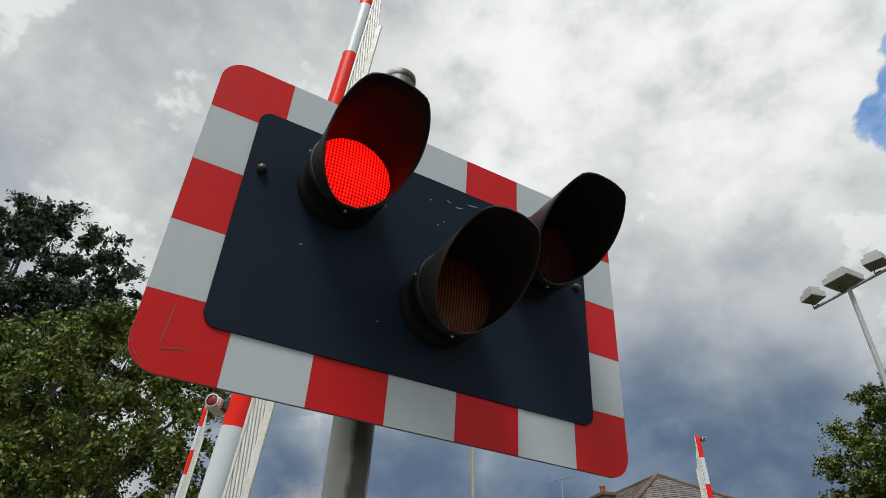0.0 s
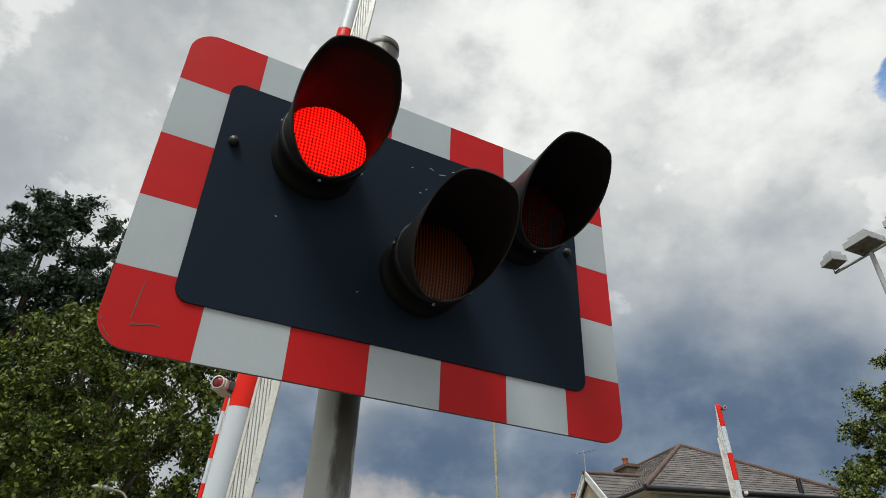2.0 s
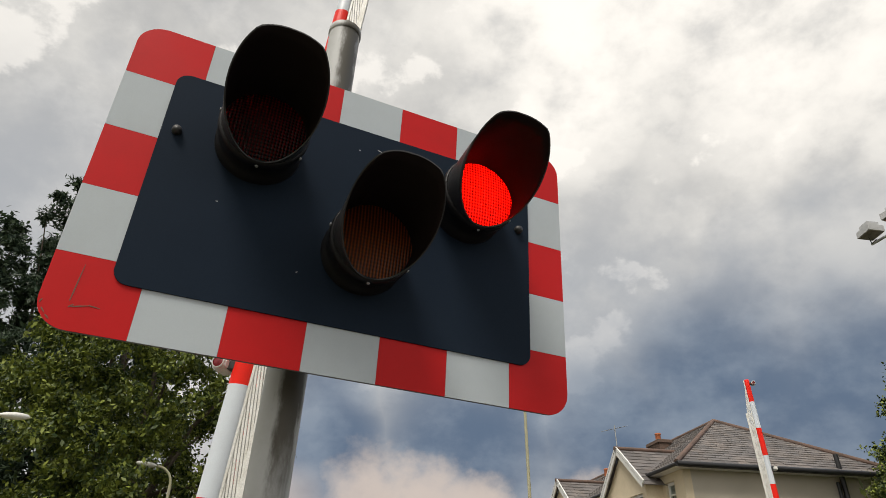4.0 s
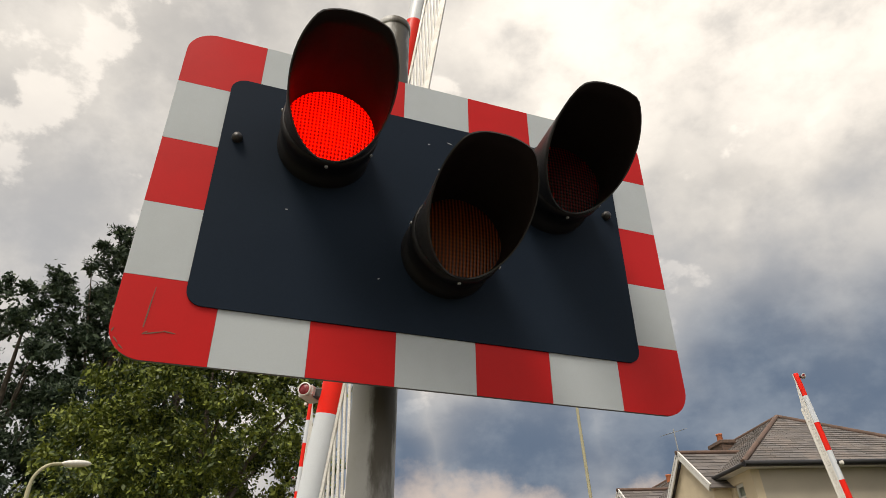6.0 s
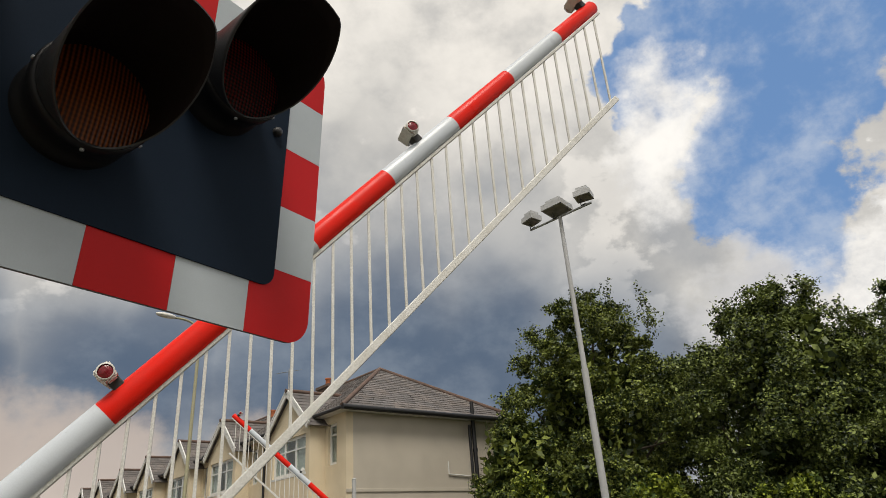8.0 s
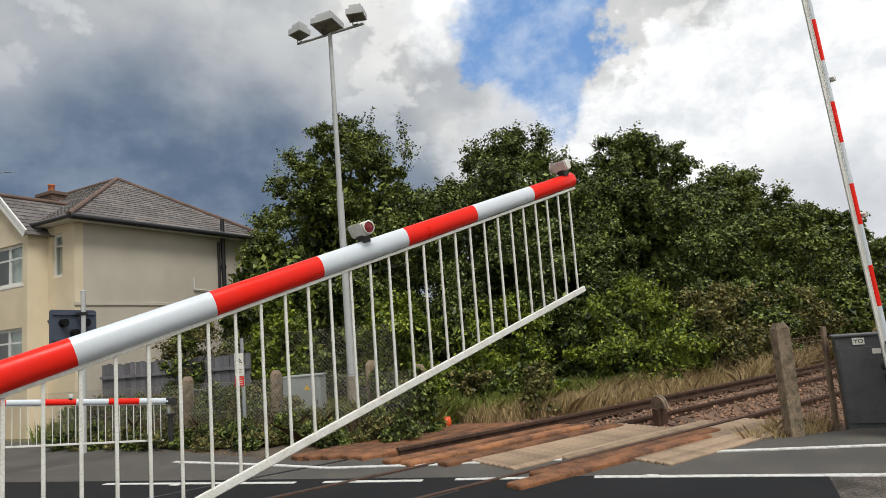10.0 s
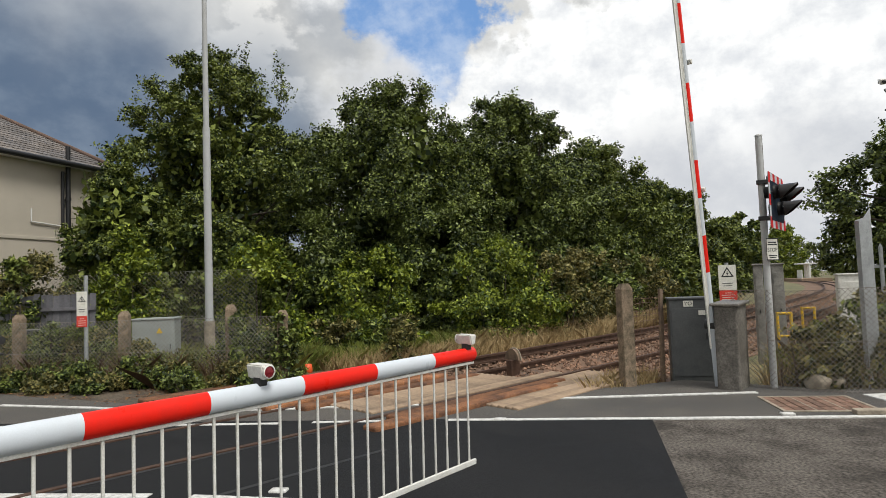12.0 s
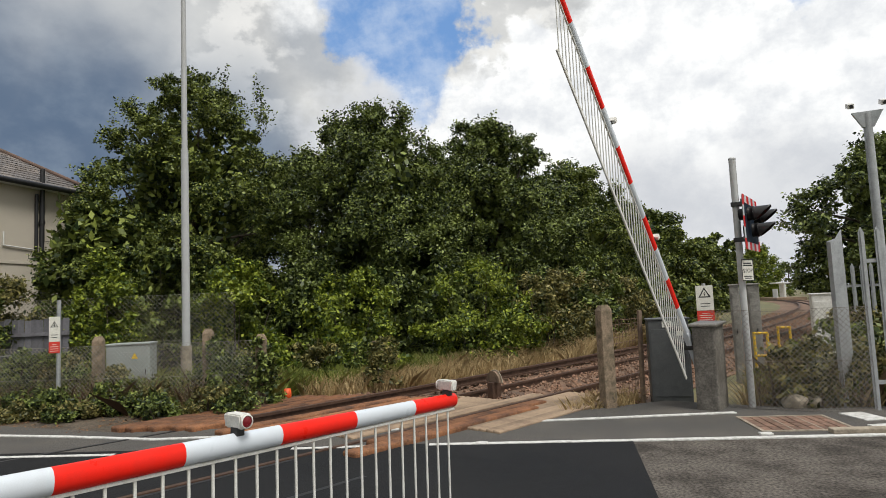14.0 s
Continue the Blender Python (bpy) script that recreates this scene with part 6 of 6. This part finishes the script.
def shrub(at, w, d, h, n, per, leaf, mat, label, seed, r=(0.25, 0.5)):
    s = thing("shrub", at, label, "shrub", "shrubs")
    clumps = crown_clumps(w, d, h, 0.1, n, seed, r)
    v, f = leaf_cloud(clumps, per, leaf, seed, 0.4)
    o = new("foliage", quick_mesh("foliage", v, f, mat))
    o.parent = s
    v, f = inner_leaves(clumps, leaf * 1.2, seed + 3, 30)
    o = new("inner_foliage", quick_mesh("inner_foliage", v, f, mat))
    o.parent = s
    rng = np.random.default_rng(seed)
    for _ in range(4):
        c = clumps[int(rng.integers(len(clumps)))]
        bm = bmesh.new()
        tube(bm, (c[0] * 0.2, c[1] * 0.2, -0.15), c[:3], 0.025, 0.008, sides=5)
        part("stem", bm, BARK, s)
    return s


shrub(pose(17.3, -0.6, -0.1), 1.6, 1.6, 2.6, 80, 190, 0.05, LEAF_YEL, "sprawling yellow-green shrub beside the track", 51)
shrub(pose(18.9, -2.5, -0.1), 1.5, 1.5, 2.3, 65, 190, 0.05, LEAF_DRY, "dry brownish shrub beside the track", 52)
shrub(pose(15.9, 5.7, -0.1), 1.1, 1.1, 2.7, 60, 190, 0.055, LEAF_YEL, "bright green shrub under the trees", 53)
shrub(pose(16.5, 2.9, -0.1), 1.3, 1.2, 2.3, 60, 190, 0.055, LEAF_YEL, "green shrub under the trees", 54)
shrub(pose(15.0, 8.7, -0.1), 0.75, 0.8, 2.9, 60, 190, 0.05, LEAF_YEL, "climbing shrub on a fence post", 55)
shrub(pose(14.6, 11.0, -0.1), 0.9, 0.9, 2.6, 50, 190, 0.05, LEAF_DRY, "rounded browning shrub beside the board fence", 56)
shrub(pose(18.5, 0.3, -0.1), 2.0, 1.8, 2.4, 70, 170, 0.07, LEAF_DARK, "dark undergrowth below the trees", 57)
shrub(pose(18.5, 4.2, -0.1), 2.0, 2.0, 2.4, 70, 170, 0.07, LEAF_DARK, "dark undergrowth below the trees", 58)
shrub(pose(21.0, -3.6, -0.1), 2.0, 2.0, 2.4, 70, 170, 0.07, LEAF_DARK, "dark undergrowth below the trees", 59)
shrub(pose(17.5, 8.5, -0.1), 1.5, 1.5, 3.4, 70, 140, 0.085, LEAF_DARK, "dark undergrowth below the trees", 60)
shrub(pose(21.8, -4.9, -0.1), 1.3, 1.3, 2.3, 60, 190, 0.05, LEAF_DRY, "dry brownish shrub beside the track", 62)
shrub(pose(26.0, -7.2, -0.1), 2.2, 2.0, 2.2, 60, 120, 0.1, LEAF_MID, "green bushes beside the railway", 61)


def undergrowth(name, area, n, height, width, mat, label, seed):
    """Blades and weeds: thin upright tapering leaves scattered over a quad of ground (four x, y corners)."""
    rng = np.random.default_rng(seed)
    q = np.array(area, float)
    u, v = rng.random((2, n, 1))
    p = (q[0] * (1 - u) + q[1] * u) * (1 - v) + (q[3] * (1 - u) + q[2] * u) * v
    a = rng.uniform(0, 2 * np.pi, n)
    side = np.stack([np.cos(a), np.sin(a), 0 * a], 1) * (width * rng.uniform(0.6, 1.4, n))[:, None]
    h = height * rng.uniform(0.4, 1.25, n)
    lean = rng.normal(size=(n, 2)) * 0.45 * h[:, None]
    base = np.concatenate([p, np.full((n, 1), -0.13)], 1)
    mid = base + np.stack([lean[:, 0] * 0.35, lean[:, 1] * 0.35, h * 0.6], 1)
    tip = base + np.stack([lean[:, 0], lean[:, 1], h], 1)
    verts = np.stack([base - side, base + side, mid + side * 0.7, tip, mid - side * 0.7], 1).reshape(-1, 3)
    i = np.arange(n) * 5
    ob = new(name, quick_mesh(name, verts, np.stack([i, i + 1, i + 2, i + 3, i + 4], 1), mat))
    return tagged(ob, label, "undergrowth", kind="stuff")


undergrowth("weeds", [(10.6, 2.8), (13.4, 3.0), (14.0, 13.5), (11.2, 13.0)], 14000, 0.55, 0.014, GREEN_GRASS, "tall green weeds along the fence", 71)
undergrowth("dry_grass", [(11.6, 2.6), (13.0, 0.6), (18.0, -3.4), (16.5, 3.5)], 14000, 0.40, 0.006, STRAW, "dry straw-coloured grass beside the track", 72)
undergrowth("weeds", [(11.6, 2.9), (13.2, 1.4), (16.0, 0.8), (16.0, 5.0)], 14000, 0.45, 0.010, GREEN_GRASS, "green weeds beside the track", 73)
undergrowth("dry_grass", [(16.0, -2.7), (19.0, -4.4), (36.0, -13.0), (32.0, -9.5)], 16000, 0.6, 0.009, STRAW, "pale dry grass by the railway", 74)
undergrowth("dry_grass", [(14.4, 0.4), (16.4, -1.3), (20.5, -3.9), (19.0, -1.2)], 8000, 0.5, 0.006, STRAW, "tall straw-coloured grass before the shrubs", 78)
undergrowth("weeds", [(13.6, 1.6), (15.8, -0.6), (18.5, -2.0), (17.0, 1.8)], 11000, 0.45, 0.010, GREEN_GRASS, "green weeds among the straw", 79)
undergrowth("dry_grass", [(9.5, -4.5), (8.8, -6.8), (13.0, -9.0), (12.5, -6.2)], 7000, 0.42, 0.009, STRAW, "dry grass behind the chain-link fence", 75)
undergrowth("weeds", [(9.6, -4.7), (8.9, -6.8), (12.0, -8.5), (11.5, -6.2)], 6000, 0.5, 0.013, GREEN_GRASS, "green weeds behind the chain-link fence", 76)
undergrowth("dry_grass", [(9.5, -2.9), (9.0, -1.9), (10.4, -2.6), (10.6, -3.4)], 700, 0.3, 0.008, STRAW, "dry grass round the concrete post", 77)
undergrowth("dead_stems", [(9.2, -4.6), (8.8, -6.6), (11.5, -8.0), (11.4, -6.0)], 3500, 0.75, 0.0035, STEM, "thin brown stems behind the chain-link fence", 94)
# brambles and ivy along the fence
rng = np.random.default_rng(80)
for k in range(34):
    y = 2.95 + 0.29 * k + rng.uniform(-0.1, 0.1)
    h = float(rng.uniform(0.55, 0.95)) * (0.5 if 4.2 < y < 6.0 else 1.0)
    shrub(pose(float(rng.uniform(10.75, 11.3)) + 0.03 * k, y, -0.12), 0.42, 0.42, h, 20, 120, 0.032, (LEAF_MID, LEAF_DARK, LEAF_DRY)[k % 3], ("green brambles along the fence", "dark ivy along the fence", "dry brambles along the fence")[k % 3], 300 + k, (0.14, 0.28))
for k in range(30):
    y = 3.1 + 0.27 * k + rng.uniform(-0.12, 0.12)
    h = float(rng.uniform(0.15, 0.45))
    shrub(pose(float(rng.uniform(9.75, 10.4)) + 0.035 * max(0, y - 5), y, -0.1), 0.38, 0.4, h, 16, 100, 0.032, (LEAF_DARK, LEAF_MID, LEAF_DRY, LEAF_DARK)[k % 4], "low brambles spilling through the fence", 400 + k, (0.1, 0.2))
for k, (x, y, h) in enumerate(((10.42, 2.88, 1.3), (10.72, 3.86, 1.15), (10.98, 7.7, 1.0), (10.62, 3.5, 0.8))):
    shrub(pose(x, y, -0.12), 0.16, 0.16, h, 16, 100, 0.04, LEAF_DARK, "ivy climbing an old fence post", 340 + k, (0.1, 0.17))
shrub(pose(13.5, 10.56, -0.12), 0.42, 0.42, 2.5, 30, 130, 0.045, LEAF_MID, "rounded ivy bush climbing over the board fence", 360, (0.16, 0.28))
shrub(pose(14.0, 7.9, -0.12), 0.4, 0.4, 2.75, 26, 130, 0.05, LEAF_YEL, "bright green shrub standing before the dark trees", 361, (0.16, 0.28))
for k in range(24):
    x, y = float(rng.uniform(12.6, 15.5)), float(rng.uniform(1.2, 4.6))
    shrub(pose(x, y, -0.12), 0.4, 0.4, float(rng.uniform(0.4, 0.9)), 14, 90, 0.05, (LEAF_YEL, LEAF_MID, LEAF_DRY)[k % 3], "leafy weeds in the long grass", 450 + k, (0.12, 0.24))
cabinet(pose(12.1, 8.79, -0.1, 0, 0, 286), 0.85, 0.4, 1.0, DARK_CABINET, "low dark grey cabinet behind the chain-link fence", 1)
undergrowth("dead_stems", [(9.9, 3.0), (11.4, 2.9), (12.2, 11.0), (10.2, 9.6)], 7000, 0.62, 0.0035, STEM, "thin brown bramble stems along the fence", 92)
undergrowth("weeds", [(9.9, 3.0), (10.8, 2.9), (11.2, 9.6), (10.2, 9.0)], 5000, 0.28, 0.008, GREEN_GRASS, "short green weeds at the foot of the fence", 93)
# fallen leaves on the verge and against the road's edge
lit = np.random.default_rng(90)
cl = [(float(lit.uniform(8.7, 10.6)), float(lit.uniform(3.4, 9.5)), -0.005, 0.3, 0.03) for _ in range(150)]
cl = [c for c in cl if c[0] > 8.75 + 0.28 * abs(c[1] - 5.0) * (1 if c[1] > 5 else 1.4)]
v, f = leaf_cloud(cl, 26, 0.022, 91, 2.0)
v[:, 2] = np.maximum(v[:, 2], -0.008)
tagged(new("leaf_litter", quick_mesh("leaf_litter", v, f, DEAD_LEAF)), "brown fallen leaves on bare earth", "leaf litter", kind="stuff")
for k, (x, y, w, h, mat) in enumerate(((10.3, -5.6, 0.5, 0.6, LEAF_DRY), (9.9, -6.2, 0.7, 0.8, LEAF_DRY), (10.6, -6.6, 0.8, 1.0, LEAF_MID), (9.5, -6.0, 0.4, 0.5, LEAF_DRY), (11.5, -7.2, 0.9, 1.1, LEAF_DRY), (9.3, -5.4, 0.35, 0.35, LEAF_DRY))):
    shrub(pose(x, y, -0.1), w, w, h, 30, 110, 0.05, mat, "tangled bramble behind the chain-link fence", 360 + k, (0.15, 0.32))


# ---- small things beside the line ----


def cctv_mast():
    m = thing("camera_mast", pose(11.6, -7.85, -0.1), "grey steel mast with two security cameras", "camera mast")
    bm = bmesh.new()
    tube(bm, (0, 0, -0.2), (0, 0, 4.75), 0.075, 0.062, sides=14)
    tube(bm, (0.1, 0.02, -0.2), (0.09, 0.02, 4.6), 0.02, sides=8)
    part("pole", bm, GALV, m)
    bm = bmesh.new()
    prism(bm, [(-0.09, 4.5), (0.09, 4.5), (0.24, 4.78), (-0.24, 4.78)], -0.04, 0.04)
    bm.transform(UPRIGHT)
    part("head_bracket", bm, GALV, m, at=pose(0, 0, 0, 0, 0, 70))
    for sgn in (-1, 1):
        bm = bmesh.new()
        box(bm, -0.14, 0.14, -0.05, 0.05, -0.045, 0.045, 0.012)
        c = part("camera_case", bm, LAMP_WHITE, m, "white camera housing", at=pose(0.08 * sgn, 0.24 * sgn, 4.92, 0, 18, 160))
        bm = bmesh.new()
        tube(bm, (0.13, 0, 0), (0.17, 0, 0), 0.03, sides=12)
        part("camera_eye", bm, BLACK, c)


cctv_mast()
for x, y, w, h, mat, lab in ((14.1, -8.02, 0.52, 1.55, LAMP_WHITE, "white lineside cabinet in the weeds"), (12.3, -5.9, 0.2, 1.8, SLAB, "weathered grey slab cabinet beside the line"), (12.3, -5.56, 0.16, 1.8, SLAB, "narrow weathered cable box beside the line")):
    cabinet(pose(x, y, -0.1, 0, 0, 255), w, 0.3 if w > 0.3 else 0.1, h, mat, lab)
for x, y in ((11.2, -5.55), (12.6, -6.52)):
    hoop = thing("yellow_hoop", pose(x, y, -0.06, 0, 0, 250), "yellow painted steel guard hoop in the weeds", "guard rail", "yellow hoops")
    for dx in (-0.1, 0.1):
        bm = bmesh.new()
        tube(bm, (dx, 0, -0.1), (dx, 0, 0.95), 0.024, sides=8)
        part("upright", bm, YELLOW, hoop)
    for z in (0.55, 0.93):
        bm = bmesh.new()
        tube(bm, (-0.1, 0, z), (0.1, 0, z), 0.022, sides=8)
        part("bar", bm, YELLOW, hoop)
# brick-filled inspection cover
cover = thing("inspection_cover", pose(7.95, -4.6, 0.0, 0, 0, -2), "steel-framed inspection cover filled with brick paviours", "inspection cover")
bm = bmesh.new()
for x0, x1, y0, y1 in ((-0.46, 0.46, -0.52, -0.48), (-0.46, 0.46, 0.48, 0.52), (-0.46, -0.42, -0.48, 0.48), (0.42, 0.46, -0.48, 0.48), (-0.42, 0.42, -0.165, -0.15), (-0.42, 0.42, 0.15, 0.165)):
    box(bm, x0, x1, y0, y1, -0.03, 0.012)
part("frame", bm, CONCRETE, cover, "pale worn steel frame")
bm = bmesh.new()
box(bm, -0.099, 0.099, -0.0475, 0.0475, -0.03, 0.010, 0.004)
pav = finish(bm, "paviour", PAVIOUR)
for i in range(4):
    for j in range(9):
        y = -0.425 + 0.1063 * j
        piece("paviour", pav, cover, pose(-0.315 + 0.21 * i, y, random.uniform(-0.002, 0.002)))
for x, y, w, d in ((8.25, -5.55, 0.5, 0.3), (7.62, -5.6, 0.3, 0.55)):
    bm = bmesh.new()
    box(bm, -w / 2, w / 2, -d / 2, d / 2, -0.05, 0.012, 0.004)
    single("paving_slab", bm, PAINT, "pale concrete paving slab in the footway", "paving slab", pose(x, y, 0, 0, 0, 8), group="paving slabs")
for x, y, r in ((9.05, -5.1, 0.16), (9.15, -5.35, 0.14)):
    bm = bmesh.new()
    bmesh.ops.create_icosphere(bm, subdivisions=3, radius=r)
    for v in bm.verts:
        v.co *= 1 + 0.25 * noise.noise(v.co * 9 + Vector((x * 7, y, 0)))
        v.co.z *= 0.8
    single("boulder", bm, CONCRETE, "pale grey stone at the foot of the fence", "stone", pose(x, y, 0.05), group="stones", smooth=True)
# stop board at the end of the conductor rail
buf = thing("ramp_end_board", pose(11.2, -1.0, -0.1, 0, 0, -38), "rusty half-round board at the end of the conductor rail", "track fitting")
bm = bmesh.new()
prism(bm, [(0.19 * math.cos(radians(a)), 0.3 + 0.19 * math.sin(radians(a))) for a in range(0, 181, 12)], -0.03, 0.03)
bm.transform(UPRIGHT)
part("board", bm, SLEEPER, buf, at=pose(0, 0, 0, 0, 0, 75))
bm = bmesh.new()
for a in range(0, 180, 12):
    p, q = [(0.2 * math.cos(radians(b)), 0.3 + 0.2 * math.sin(radians(b))) for b in (a, a + 12)]
    tube(bm, (p[0], -0.03, p[1]), (q[0], -0.03, q[1]), 0.012, sides=6)
part("rim", bm, CONCRETE, buf, "pale worn rim", at=pose(0, 0, 0, 0, 0, 75))
bm = bmesh.new()
box(bm, -0.12, 0.12, -0.06, 0.06, -0.05, 0.3, 0.01)
part("foot", bm, RAIL, buf)
bm = bmesh.new()
lathe(bm, [(0.0, 0.2), (0.07, 0.19), (0.085, 0.1), (0.08, 0.0), (0.0, -0.02)], 14)
single("orange_marker", bm, ORANGE, "small orange plastic marker at the end of the fence", "marker", pose(11.25, 2.75, 0.0), smooth=True)
# board fence beside the end house
bf = thing("board_fence", pose(14.0, 9.0, -0.1, 0, 0, 96), "weathered grey vertical board fence", "fence")
bm = bmesh.new()
box(bm, -0.07, 0.07, -0.012, 0.012, -0.1, 1.75, 0.004)
board_me = finish(bm, "board", FENCE_WOOD)
for k in range(30):
    piece("board", board_me, bf, pose(0.148 * k, random.uniform(-0.004, 0.004), random.uniform(-0.03, 0.03), 0, random.uniform(-0.6, 0.6), 0))
for z in (0.4, 1.4):
    bm = bmesh.new()
    box(bm, -0.1, 4.4, 0.015, 0.06, z - 0.04, z + 0.04)
    part("rail", bm, FENCE_WOOD, bf)
# the distant station platform
plat = thing("station_platform", pose(103.0, -44.4, -0.55, 0, 0, -10), "distant station platform with a pale shelter", "platform")
bm = bmesh.new()
box(bm, -6, 10, -2.0, 2.0, -0.2, 0.9, 0.05)
part("platform", bm, GUARD, plat)
bm = bmesh.new()
box(bm, -2.6, 0.8, -1.2, 1.4, 3.0, 3.2, 0.05)
part("shelter_roof", bm, TRIM, plat)
for x in (-2.4, -1.4, -0.4, 0.6):
    bm = bmesh.new()
    box(bm, x - 0.08, x + 0.08, -0.1, 0.1, 0.9, 3.0)
    part("shelter_post", bm, TRIM, plat)
bm = bmesh.new()
box(bm, -2.4, 0.6, 1.0, 1.1, 0.9, 2.2)
part("shelter_screen", bm, TRIM, plat)


# ---- what moves ----


def motions():
    for (bar, arm, rods, low), angles in barriers:
        walk(arm, arm_rows(angles))
        down = lambda a: Vector((-math.sin(radians(a)), 0, -math.cos(radians(a))))
        for r, s in rods:
            walk(r, [(t, pose(s, 0, -0.058, 0, min(a, 82.0), 0)) for t, a in angles])
        walk(low, [(t, Matrix.Translation(Vector((0, 0, -0.058)) + down(min(a, 82.0)) * 0.66)) for t, a in angles])
    for els in (near_lamps, far_lamps, back_lamps):
        for el, first in zip(els, (0, 180)):
            rows, a = [(0, pose(0, 0, 0, 0, 0, first))], first
            for t in FLASH:
                for k in range(4):
                    if t == 0 and k == 0:
                        continue
                    rows.append((t + k / 30, pose(0, 0, 0, 0, 0, a + 60 * k)))
                a += 180
            rows.append((14.0, pose(0, 0, 0, 0, 0, a)))
            walk(el, rows)


motions()
